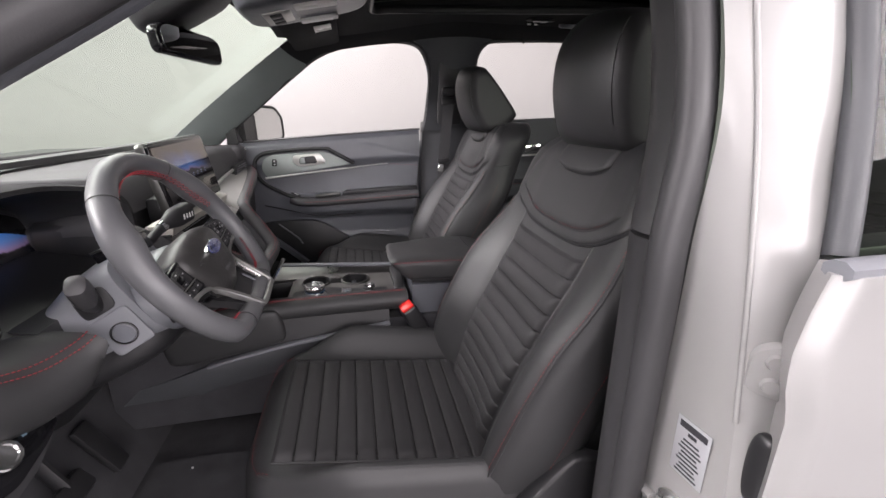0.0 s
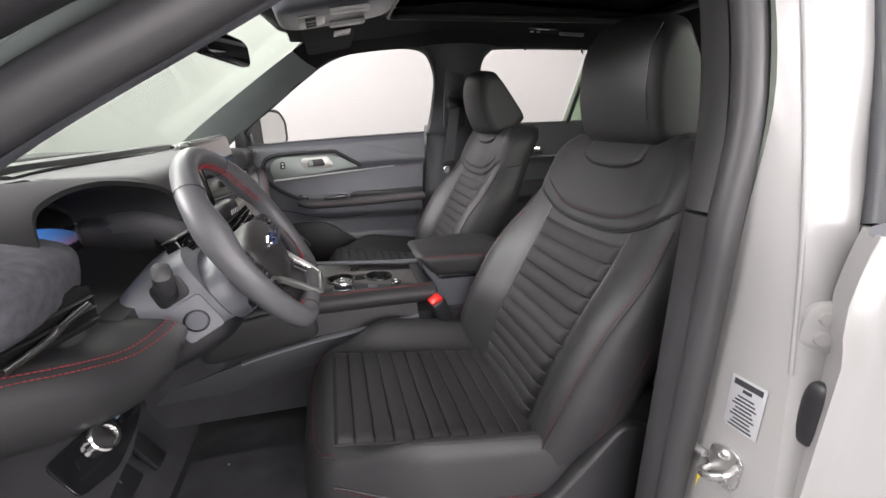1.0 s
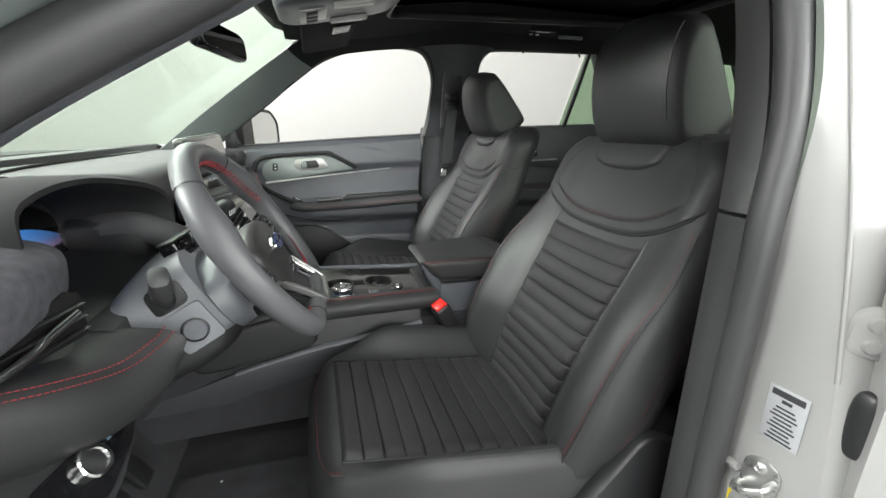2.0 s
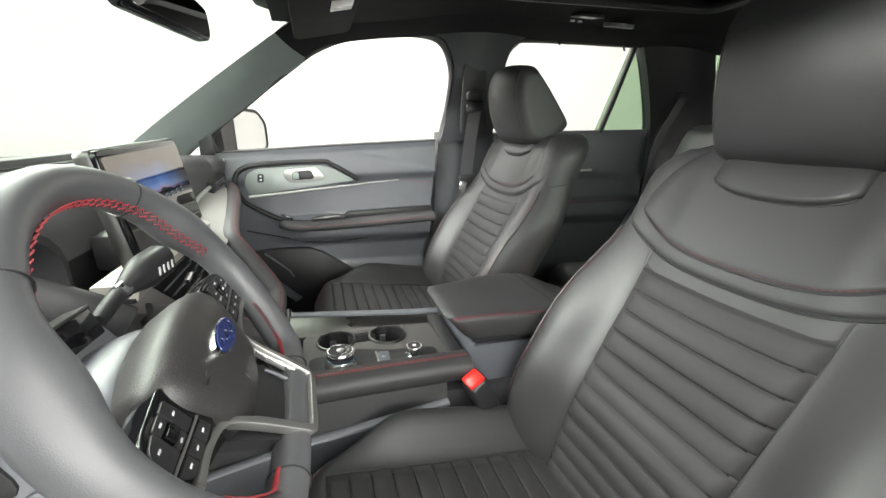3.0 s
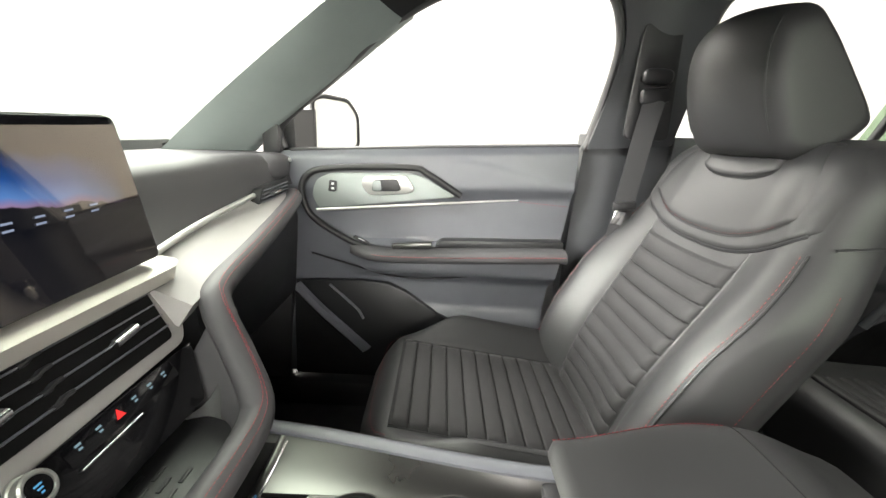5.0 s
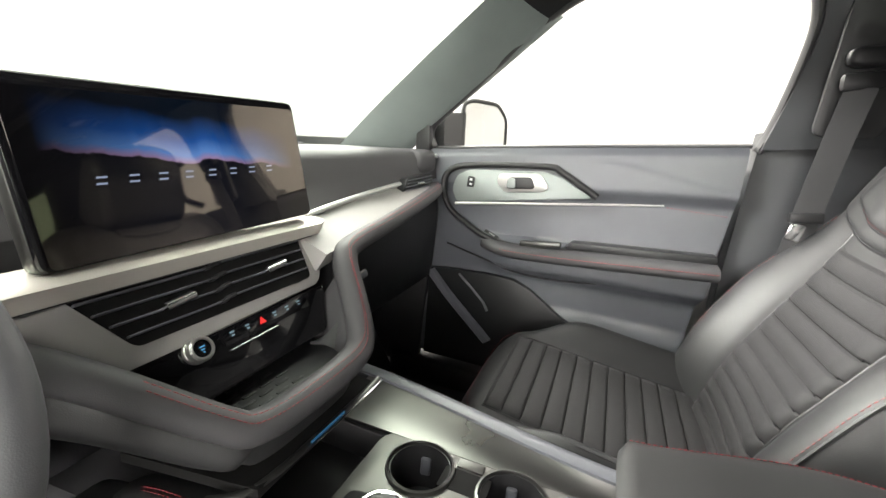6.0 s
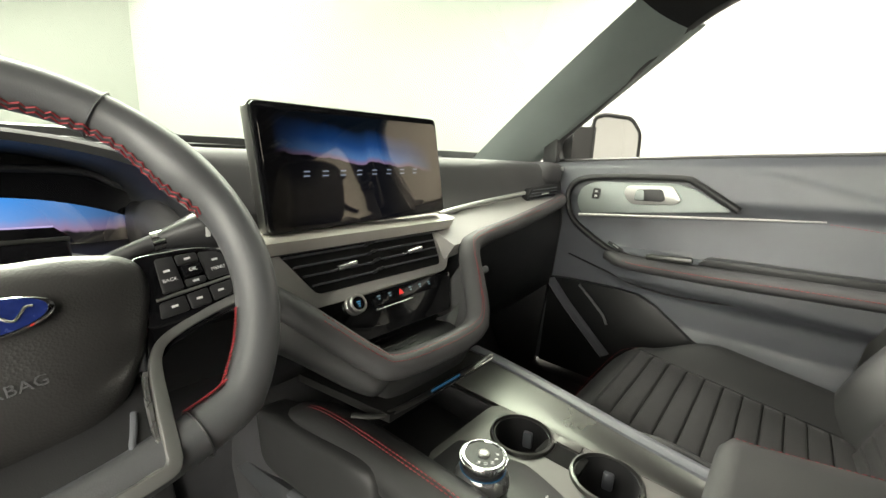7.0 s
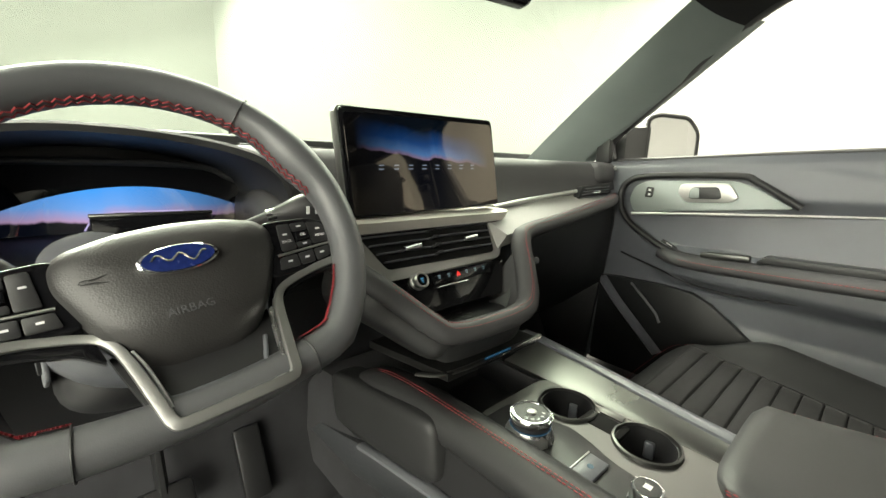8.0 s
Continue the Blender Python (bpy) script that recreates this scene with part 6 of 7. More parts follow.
part("seal", sweep(smooth([(0.158, -0.826, 0.42), (0.152, -0.832, 0.70), (0.148, -0.836, 1.00), (0.148, -0.834, 1.10), (0.166, -0.818, 1.25), (0.150, -0.785, 1.42), (0.08, -0.755, 1.55)], 6), 0.024, 0.018, up=(0.3, -1, 0), n=14, power=2.5), SEAL, bp, "black rubber door seal")
JA = [(0.178, -0.818, 0.40), (0.176, -0.826, 0.60), (0.176, -0.836, 0.92), (0.172, -0.842, 1.10), (0.176, -0.840, 1.27), (0.150, -0.800, 1.46), (0.09, -0.77, 1.57)]
JB = [(0.186, -0.965, 0.40), (0.186, -0.962, 0.60), (0.188, -0.930, 0.92), (0.196, -0.896, 1.10), (0.207, -0.850, 1.27), (0.180, -0.812, 1.46), (0.12, -0.78, 1.57)]
JC = [(0.215, -0.985, 0.40), (0.215, -0.985, 0.60), (0.230, -0.948, 0.92), (0.260, -0.915, 1.10), (0.300, -0.864, 1.27), (0.285, -0.825, 1.46), (0.25, -0.79, 1.57)]
part("jamb", strip_between(JA, JB, (0.04, 0.0, 0), 10, 0.003), PAINT, bp, "white painted jamb")
part("outer_face", strip_between(JB, JC, (0.02, 0.03, 0), 10, 0.004), PAINT, bp, "white painted pillar face")
part("edge_bead", sweep(smooth([(x - 0.001, y - 0.001, z) for x, y, z in JB[2:]], 6), 0.003, n=8), PAINT, bp)


def on_jamb(y, z):
    return basis((0.1775 + 0.09 * (-0.83 - y) * 0.9, y, z), (0.10, -0.99, 0), (0.0, -0.14, 0.99))


lm2 = on_jamb(-0.893, 0.845) @ pose(0, 0, 0.0045)
lab = part("dealer_label", rbox((0.046, 0.082, 0.0008), lm2, 0.0002), LABEL, bp, "silver paper label with dark print")
part("print", rbox((0.038, 0.009, 0.0006), lm2 @ pose(0, 0.032, 0.0006), 0.0002), INK, lab)
part("print", rbox((0.012, 0.005, 0.0006), lm2 @ pose(0, 0.022, 0.0006), 0.0002), INK, lab)
for k in range(9):
    part("print", rbox((0.022 + 0.010 * ((k * 7) % 3) / 2, 0.0024, 0.0006), lm2 @ pose(0, 0.012 - 0.0060 * k, 0.0006), 0), INK, lab)
sm = on_jamb(-0.886, 0.738) @ pose(0, 0, 0.004)
ex, ey, ez = (sm.to_3x3() @ V(q) for q in ((1, 0, 0), (0, 1, 0), (0, 0, 1)))
st = part("striker_plate", prism(rounded([(-0.024, -0.034), (0.022, -0.030), (0.026, 0.026), (0.0, 0.038), (-0.022, 0.026)], 0.012, 4), sm.translation, ex, ey, ez * 0.005, 0.002), STEEL, bp, "bright steel door striker")
part("loop", sweep(smooth([sm @ V(p) for p in ((-0.018, -0.016, 0.004), (-0.016, -0.014, 0.026), (0.0, -0.006, 0.034), (0.016, 0.006, 0.026), (0.018, 0.010, 0.004))]), 0.0055, n=8), STEEL, st)
for dx, dy in ((0.0, 0.022), (0.004, -0.020)):
    part("screw", turned([(0.008, 0), (0.008, 0.004), (0.005, 0.006), (0.004, 0.004), (0.001, 0.004)], sm @ pose(dx, dy, 0.005), 16), STEEL, st)
part("guide_slot", sweep([sm @ V((-0.058, -0.006, 0)), sm @ V((-0.026, 0.0, 0.004))], 0.009, 0.006, n=8), PAINT, bp)
part("warning_label", rbox((0.026, 0.060, 0.0008), sm @ pose(-0.022, -0.078, -0.001), 0.0002), YELLOW, bp, "yellow warning label")
part("warning_label", rbox((0.036, 0.052, 0.0008), sm @ pose(0.014, -0.082, -0.001), 0.0002), LABEL, bp, "white label with yellow mark")
part("warning_mark", rbox((0.016, 0.016, 0.0006), sm @ pose(0.006, -0.072, -0.0002), 0), YELLOW, bp)
for z in (0.985, 0.62):
    dy = 0.10 * (0.985 - z)
    h = part("hinge", prism(rounded([(-0.024, -0.026), (0.026, -0.036), (0.030, 0.022), (0.006, 0.034), (-0.022, 0.024)], 0.014, 4), (0.219, -0.926 - dy, z), (0.75, -0.62, 0), (0, 0, 1), (-0.012, -0.015, 0), 0.006), PAINT, bp, "white painted door hinge")
    for dz in (-0.018, 0.018):
        part("bolt", turned([(0.010, 0), (0.010, 0.003), (0.008, 0.008), (0.001, 0.008)], basis((0.209, -0.938 - dy, z + dz * 0.75), (0.75, -0.62, 0), (0, 0, 1)), 12), PAINT, h)
part("rubber_plug", superbox(0.010, 0.014, 0.045, 0.6, pose(0.205, -0.955, 0.875), 12, 18), PLASTIC_DARK, bp, "black rubber plug")

# rear door, driver side, shut
rd = thing("rear_door", "closed white rear car door with tinted window", "car door", "rear doors")


def skin(u, v):
    z = 0.36 + 0.745 * v
    x0 = 0.188 + 0.022 * ease(z, 1.04, 1.125) - 0.008 * ease(z, 0.965, 0.985) * (1 - ease(z, 1.02, 1.06))
    x = x0 + (1.36 - x0) * u
    y = -0.990 + 0.012 * ease(z, 0.95, 1.1) - 0.025 * math.sin(math.pi * min(1, max(0, (z - 0.35) / 0.75))) * ease(u, 0, 0.3)
    return x, y + 0.014 * (1 - ease(u, 0, 0.022)), z


part("outer_skin", slab(lambda u, v: skin(u ** 2.2, v), 40, 40, (0.034, 0.036, 0)), PAINT, rd, "white painted door skin")
part("window_frame", sweep(smooth([(0.27, -0.925, 1.105), (0.285, -0.905, 1.18), (0.312, -0.866, 1.29), (0.305, -0.828, 1.46), (0.36, -0.80, 1.555), (0.70, -0.79, 1.58), (1.15, -0.79, 1.57), (1.30, -0.85, 1.30), (1.34, -0.93, 1.10)], 6), 0.014, 0.014, n=10), TRIM_DARK, rd, "black window frame")
pn = part("window_pane", mesh_of("pane", [V((x, -0.920 + 0.105 * ease(z, 1.08, 1.50), z)) for x, z in ((0.27, 1.09), (1.34, 1.09), (1.30, 1.22), (1.28, 1.32), (1.15, 1.56), (0.34, 1.56), (0.30, 1.45), (0.30, 1.32), (0.285, 1.20))], [(0, 1, 2, 3, 4, 5, 6, 7, 8)]), PRIVACY, rd, "window glass")
pn.visible_shadow = False
part("belt_moulding", sweep([(0.215, -0.962, 1.108), (1.34, -0.962, 1.112)], 0.014, 0.010, n=8), PLASTIC_BLUE, rd, "grey belt line moulding")
part("inner_panel", prism(rounded([(0.36, 0.42), (1.20, 0.42), (1.22, 1.10), (0.36, 1.08)], 0.03), (0, -0.80, 0), (1, 0, 0), (0, 0, 1), (0, -0.05, 0), 0.01), PLASTIC_DARK, rd)

# driver's door, wide open: out of view, added to block low light to the footwell
dd = thing("front_door", "wide open white driver's door with black lining, out of view", "car door")
dm = basis((-0.80, -0.935, 0.0), (0.10, -0.995, 0), (0, 0, 1))
dx_, dz_ = dm.to_3x3() @ V((1, 0, 0)), dm.to_3x3() @ V((0, 0, 1))
part("outer_skin", prism(rounded([(0, 0.36), (0.95, 0.38), (1.0, 0.75), (0.98, 1.10), (0.0, 1.07)], 0.05), dm @ V((0, 0, 0.02)), dx_, (0, 0, 1), dz_ * 0.05, 0.012), PAINT, dd, "white painted door skin")
part("door_panel", prism(rounded([(0.03, 0.42), (0.90, 0.44), (0.95, 0.75), (0.93, 1.11), (0.03, 1.08)], 0.05), dm @ V((0, 0, -0.07)), dx_, (0, 0, 1), dz_ * 0.09, 0.02), PLASTIC_DARK, dd, "black moulded door lining")
part("window_frame", sweep(smooth([dm @ V(p) for p in ((0.06, 1.08, 0.03), (0.30, 1.32, 0.05), (0.55, 1.48, 0.07), (0.85, 1.52, 0.08), (0.93, 1.30, 0.06), (0.95, 1.08, 0.03))], 5), 0.022, 0.016, n=8), PLASTIC_DARK, dd, "black window frame")

# ---- passenger front door ----
pd = thing("front_door", "closed passenger door with charcoal panel, silver trim and red stitching", "car door")


def panel(u, v):
    top = 1.122 + 0.055 * u
    z = 0.46 + (top - 0.46) * v
    x = -0.700 + (0.108 - 0.05 * (1 - ease(z, 0.6, 1.1)) + 0.700) * u
    f = ease(x, -0.56, -0.40)
    arm = 0.050 * f * ease(z, 0.765, 0.815) * (1 - ease(z, 0.872, 0.892))
    ridge = 0.016 * ease(z, 0.995 + 0.03 * u, 1.03 + 0.03 * u)
    brow = 1.121 - 0.052 * ease(x, -0.20, 0.11)
    ridge -= 0.005 * ease(x, -0.34, -0.10) * ease(z, brow - 0.003, brow + 0.003)
    low = 0.020 * (1 - ease(z, 0.64, 0.70))
    lip = -0.012 * ease(v, 0.97, 1.0)
    return x, 0.800 - arm - ridge - low - lip, z


part("door_panel", slab(panel, 60, 90, (0, 0.05, 0), 45), PLASTIC, pd, "charcoal moulded door panel")
ins = [(-0.612, 1.012), (-0.600, 1.052), (-0.563, 1.071), (-0.347, 1.083), (-0.307, 1.072), (-0.215, 1.024), (-0.595, 0.974)]
part("trim_insert", prism(rounded(ins, 0.014), (0, 0.783, 0), (1, 0, 0), (0, 0, 1), (0, -0.012, 0), 0.003), SATIN_TRIM, pd, "satin green grey trim insert")
part("bright_strip", sweep([(-0.600, 0.772, 0.969), (-0.40, 0.772, 0.990), (-0.15, 0.774, 1.015), (-0.046, 0.776, 1.024)], lambda s: 0.004 - 0.002 * s, lambda s: 0.0050 - 0.003 * s, n=8), SATIN, pd, "thin silver strip")
part("red_stitching", stitches([(-0.040, 0.779, 1.020), (0.095, 0.781, 1.012)], r=0.0011), RED, pd)
hand = part("handle_bezel", prism(rounded([(-0.478, 1.046), (-0.470, 1.068), (-0.355, 1.077), (-0.330, 1.040), (-0.345, 1.028), (-0.455, 1.018)], 0.012), (0, 0.772, 0), (1, 0, 0), (0, 0, 1), (0, -0.008, 0), 0.003), SATIN, pd, "satin silver door release bezel")
part("handle_cup", prism(rounded([(-0.448, 1.029), (-0.444, 1.060), (-0.378, 1.066), (-0.368, 1.038), (-0.376, 1.033)], 0.010), (0, 0.7645, 0), (1, 0, 0), (0, 0, 1), (0, -0.002, 0), 0.0005), PLASTIC_DARK, hand)
part("handle_lever", prism(rounded([(-0.446, 1.031), (-0.443, 1.058), (-0.424, 1.060), (-0.420, 1.032)], 0.006), (0, 0.7632, 0), (1, 0, 0), (0, 0, 1), (0, -0.003, 0), 0.001), SATIN_TRIM, hand, "grey release lever")
lk = part("lock_switch", prism(rounded([(-0.567, 1.022), (-0.563, 1.054), (-0.543, 1.052), (-0.545, 1.022)], 0.005), (0, 0.772, 0), (1, 0, 0), (0, 0, 1), (0, -0.004, 0), 0.001), PLASTIC_DARK, pd, "black door lock switch")
for z in (1.031, 1.044):
    part("switch_mark", rbox((0.007, 0.001, 0.006), pose(-0.554, 0.7675, z), 0), WHITE_INK, lk)
rimline = smooth([(-0.205, 0.776, 1.028), (-0.30, 0.774, 1.084), (-0.345, 0.774, 1.097), (-0.55, 0.774, 1.086), (-0.620, 0.772, 1.066), (-0.640, 0.770, 1.020), (-0.615, 0.768, 0.955), (-0.54, 0.764, 0.905), (-0.47, 0.758, 0.876), (-0.39, 0.752, 0.870)], 5)
part("trim_rim", sweep(rimline, 0.009, 0.010, up=(0, 1, 0), n=10), PLASTIC_DARK, pd)
arm = smooth([(-0.500, 0.774, 0.868), (-0.42, 0.756, 0.858), (-0.25, 0.752, 0.862), (-0.05, 0.752, 0.872), (0.090, 0.756, 0.878)], 6)
part("armrest", sweep(arm, lambda s: 0.020 + 0.026 * ease(s, 0, 0.25), 0.020, n=14, power=2.5), LEATHER_SOFT, pd, "padded black armrest")
part("red_stitching", stitches([p + V((0, -0.0455 + 0.026 * (1 - ease(i / len(arm), 0, 0.25)), 0.006)) for i, p in enumerate(arm)], 0.007, 0.002, 0.0012), RED, pd, "red stitching")
part("pull_handle", rbox((0.112, 0.020, 0.016), pose(-0.333, 0.748, 0.888, 0, -5, 0), 0.005), DARK_METAL, pd, "dark satin pull handle")
part("pull_recess", prism(rounded([(-0.27, 0.884), (-0.25, 0.902), (0.09, 0.915), (0.09, 0.892)], 0.006), (0, 0.798, 0), (1, 0, 0), (0, 0, 1), (0, -0.04, 0), 0.004), PLASTIC_DARK, pd)
part("window_switch", rbox((0.046, 0.014, 0.008), pose(-0.475, 0.757, 0.894, 0, 25, 0), 0.003), PLASTIC_DARK, pd, "black window switch")
part("switch_mark", rbox((0.018, 0.002, 0.002), pose(-0.472, 0.7495, 0.896, 0, 25, 0), 0), WHITE_INK, pd)
part("crease", sweep(smooth([(-0.62, 0.780, 0.842), (-0.50, 0.776, 0.812), (-0.38, 0.772, 0.786), (-0.22, 0.770, 0.790), (0.07, 0.772, 0.835)], 5), 0.003, n=6), PLASTIC_DARK, pd)
recess = [(-0.668, 0.758), (-0.60, 0.764), (-0.48, 0.768), (-0.40, 0.764), (-0.35, 0.742), (-0.30, 0.708), (-0.25, 0.672), (-0.16, 0.632), (0.0, 0.60)]
part("map_pocket", loft([[V(p) for p in ((x, 0.785, zt), (x, 0.768, zt), (x, 0.764, zt - 0.012), (x, 0.752, 0.47), (x, 0.785, 0.47))] for x, zt in recess], sharp=30), POCKET, pd, "black door pocket")
lip = smooth([(-0.662, 0.752, 0.752), (-0.60, 0.738, 0.695), (-0.53, 0.730, 0.635), (-0.455, 0.730, 0.566)], 5)
part("pocket_edge", loft([[p + V((-0.010, 0.004, -0.008)), p + V((-0.006, -0.006, -0.002)), p + V((0.008, -0.006, 0.008)), p + V((0.014, 0.006, 0.010)), p + V((0.006, 0.03, 0.0)), p + V((-0.010, 0.03, -0.01))] for p in lip], sharp=40), PLASTIC, pd, "satin charcoal pocket edge")
part("speaker_edge", sweep([(-0.566, 0.760, 0.756), (-0.525, 0.757, 0.722), (-0.480, 0.756, 0.680), (-0.468, 0.757, 0.655)], 0.0035, n=8), PLASTIC, pd)
part("sill_strip", sweep([(-0.675, 0.806, 1.126), (-0.28, 0.812, 1.154), (0.112, 0.812, 1.178)], 0.014, 0.006, n=8), SEAL, pd)
part("sail_trim", prism([(-0.74, 1.10), (-0.695, 1.12), (-0.700, 1.20), (-0.74, 1.18)], (0, 0.775, 0), (1, 0, 0), (0, 0, 1), (0, 0.03, 0), 0.002), PLASTIC_DARK, pd)
part("outer_skin", slab(lambda u, v: (-0.75 + 0.98 * u, 0.97 + 0.02 * math.sin(3 * v) - 0.05 * ease(v, 0.8, 1), 0.35 + 0.77 * v), 8, 8, (0, -0.02, 0)), PAINT, pd, "white painted outer skin")

# outside mirror
om = thing("door_mirror", "outside mirror in a white and black housing", "mirror")
mq = basis((-0.610, 1.030, 1.200), (0.5, 0.87, 0), (-0.05, 0, 1))
gl = rounded([(-0.098, -0.058), (-0.092, 0.064), (-0.055, 0.078), (0.055, 0.074), (0.098, 0.030), (0.098, -0.058), (0.075, -0.074), (-0.085, -0.074)], 0.020, 4)
back = [[mq @ V((x * k, y * k, z)) for x, y in gl] for k, z in ((1.06, 0.004), (1.10, -0.004), (1.10, -0.02), (1.0, -0.06), (0.75, -0.095), (0.3, -0.11))]
part("housing", loft(back, sharp=60), PAINT, om, "white housing")
part("rim", sweep([mq @ V((x * 1.05, y * 1.05, 0.002)) for x, y in gl], 0.008, n=8, closed=True), PLASTIC_DARK, om)
part("mirror", prism(gl, mq @ V((0, 0, 0.002)), mq.to_3x3() @ V((1, 0, 0)), mq.to_3x3() @ V((0, 1, 0)), (mq.to_3x3() @ V((0, 0, 1))) * 0.003, 0), MIRROR, om, "mirror glass")
part("arm", loft([[V((x - w, y, z0)), V((x + w, y, z0)), V((x + w * 0.9, y, z1)), V((x - w * 0.9, y, z1))] for x, y, w, z0, z1 in ((-0.712, 0.835, 0.040, 1.105, 1.235), (-0.702, 0.90, 0.042, 1.110, 1.235), (-0.690, 0.955, 0.045, 1.120, 1.240))], sharp=50), PLASTIC_DARK, om, "black mirror foot")

# rear door panel, passenger side
rp = thing("rear_door", "closed rear passenger door with charcoal panel and red stitching", "car door", "rear doors")


def rpanel(u, v):
    top = 1.213 + 0.03 * u
    z = 0.48 + (top - 0.48) * v
    x = 0.36 + (0.82 + 0.02 * v) * u
    arm = 0.045 * ease(z, 0.80, 0.85) * (1 - ease(z, 0.905, 0.93))
    return x, 0.802 - arm - 0.012 * ease(z, 1.03 - 0.03 * u, 1.06 - 0.03 * u), z


part("door_panel", slab(rpanel, 30, 60, (0, 0.05, 0), 45), TRIM_DARK, rp, "charcoal moulded door panel")
part("bright_strip", sweep([(0.60, 0.784, 1.045), (0.86, 0.784, 1.055)], 0.004, 0.005, n=8), SATIN, rp, "silver strip")
part("red_stitching", stitches([(0.45, 0.752, 0.905), (1.15, 0.752, 0.925)], r=0.0014), RED, rp)
part("release_bezel", prism(rounded([(0.62, 1.062), (0.74, 1.072), (0.73, 1.105), (0.63, 1.10)], 0.012), (0, 0.782, 0), (1, 0, 0), (0, 0, 1), (0, -0.008, 0), 0.002), CHROME, rp)
part("pull_bracket", sweep(smooth([(1.02, 0.77, 0.70), (1.06, 0.755, 0.80), (1.12, 0.77, 0.90)]), 0.012, n=8), PLASTIC_BLUE, rp)
part("outer_skin", slab(lambda u, v: (0.25 + 1.1 * u, 0.97 - 0.05 * ease(v, 0.8, 1), 0.35 + 0.83 * v), 8, 8, (0, -0.02, 0)), PAINT, rp, "white painted outer skin")


# ---- rear seats ----
def rear_seat():
    s = thing("rear_bench", "black leather rear seat with ribbed fabric insert", "seat", "rear seats")
    xs = lambda z: 1.02 + 0.27 * (z - 0.66)
    loops = []
    for i in range(25):
        z = 0.56 + 0.70 * i / 24
        hw = 0.285 - 0.03 * ease(z, 1.05, 1.26)
        fall = 0.05 * (1 - math.sqrt(max(0, 1 - min(1, max(0, (z - 1.20) / 0.06)) ** 2)))
        lp = []
        for j in range(31):
            y = -hw + 2 * hw * j / 30
            e = max(0, abs(y) - (hw - 0.05)) / 0.05
            lp.append(V((xs(z) - 0.045 * ease(abs(y), 0.16, 0.22) * (1 - ease(z, 1.0, 1.12)) + fall + 0.045 * (1 - math.sqrt(max(0, 1 - e * e))), y, z)))
        lp += [V((xs(z) + 0.11 - fall * 0.5, y, z)) for y in (hw, 0, -hw)]
        loops.append(lp)
    part("backrest", loft(loops, sharp=60), LEATHER, s)

    def rib(u, v):
        y = (0.155 + 0.02 * u) * (2 * v - 1)
        z = 0.68 + 0.40 * u - 0.03 * u * (1 - (2 * v - 1) ** 2)
        return xs(z) - 0.001 - 0.008 * abs(math.sin(math.pi * u * 13)) ** 0.45, y, z
    part("backrest_insert", slab(rib, 156, 10, (0.02, 0, 0), 80), FABRIC, s, "ribbed black fabric insert")

    def bib(u, v):
        k = 2 * v - 1
        low = 1.06 + 0.05 * abs(k) ** 3
        z = low + (1.245 - low) * u
        y = (0.245 - 0.03 * u) * k
        return xs(z) - 0.002 - 0.008 * ease(min(8 * u, 8 * (1 - u), 10 * min(v, 1 - v)), 0, 1) + 0.05 * (1 - math.sqrt(max(0, 1 - min(1, max(0, (z - 1.20) / 0.06)) ** 2))), y, z
    part("shoulder_panel", slab(bib, 20, 24, (0.02, 0, 0), 70), LEATHER, s, "smooth black leather shoulder panel")

    def tab(u, v):
        z = 1.175 + 0.072 * u
        y = 0.105 * (2 * v - 1)
        return xs(z) - 0.014 + 0.05 * (1 - math.sqrt(max(0, 1 - min(1, max(0, (z - 1.20) / 0.06)) ** 2))), y, z
    part("collar_tab", slab(tab, 8, 10, (0.012, 0, 0), 60), LEATHER, s)
    part("head_restraint", superbox(0.055, 0.124, 0.097, 0.36, pose(1.215, 0, 1.374), 20, 32), LEATHER, s)
    for y in (-0.06, 0.06):
        part("post", sweep([(1.21, y, 1.23), (1.212, y, 1.31)], 0.007), CHROME, s, "chrome head restraint post")
    loops = []
    for i in range(15):
        x = 0.60 + 0.46 * i / 14
        f = min(1, (x - 0.595) / 0.05)
        lp = [V((x, 0.285 * (2 * j / 20 - 1), 0.665 - 0.05 * (x - 0.6) - 0.05 * (1 - math.sqrt(max(0, 1 - (1 - f) ** 2))) - 0.04 * max(0, abs(2 * j / 20 - 1) - 0.85) / 0.15 + 0.02 * ease(abs(2 * j / 20 - 1), 0.6, 0.8))) for j in range(21)]
        lp += [V((x, 0.28, 0.50)), V((x, -0.28, 0.50))]
        loops.append(lp)
    part("cushion", loft(loops, sharp=60), LEATHER, s)

    def crib(u, v):
        x = 0.67 + 0.35 * u
        return x, 0.17 * (2 * v - 1), 0.668 - 0.05 * (x - 0.6) + 0.007 * abs(math.sin(math.pi * u * 10)) ** 0.45
    part("cushion_insert", slab(crib, 120, 8, (0, 0, -0.02), 80), FABRIC, s)
    part("seat_base", rbox((0.40, 0.50, 0.16), pose(0.86, 0, 0.43), 0.02), PLASTIC_DARK, s)
    part("red_stitching", stitches([(0.605, y, 0.605) for y in (-0.24, 0, 0.24)], r=0.0012), RED, s)
    return s


rs = rear_seat()
rs.matrix_basis = pose(0, 0.365, 0)
copy_thing(rs, pose(0, -0.40, 0))


# ---- belts ----
def belt(path, width):
    b = thing("seat_belt", "dark grey seat belt hanging at the pillar", "seat belt", "seat belts")
    part("webbing", sweep(path, width, 0.0012, up=(0.2, 1, 0), n=8, power=6), WEBBING, b)
    return b


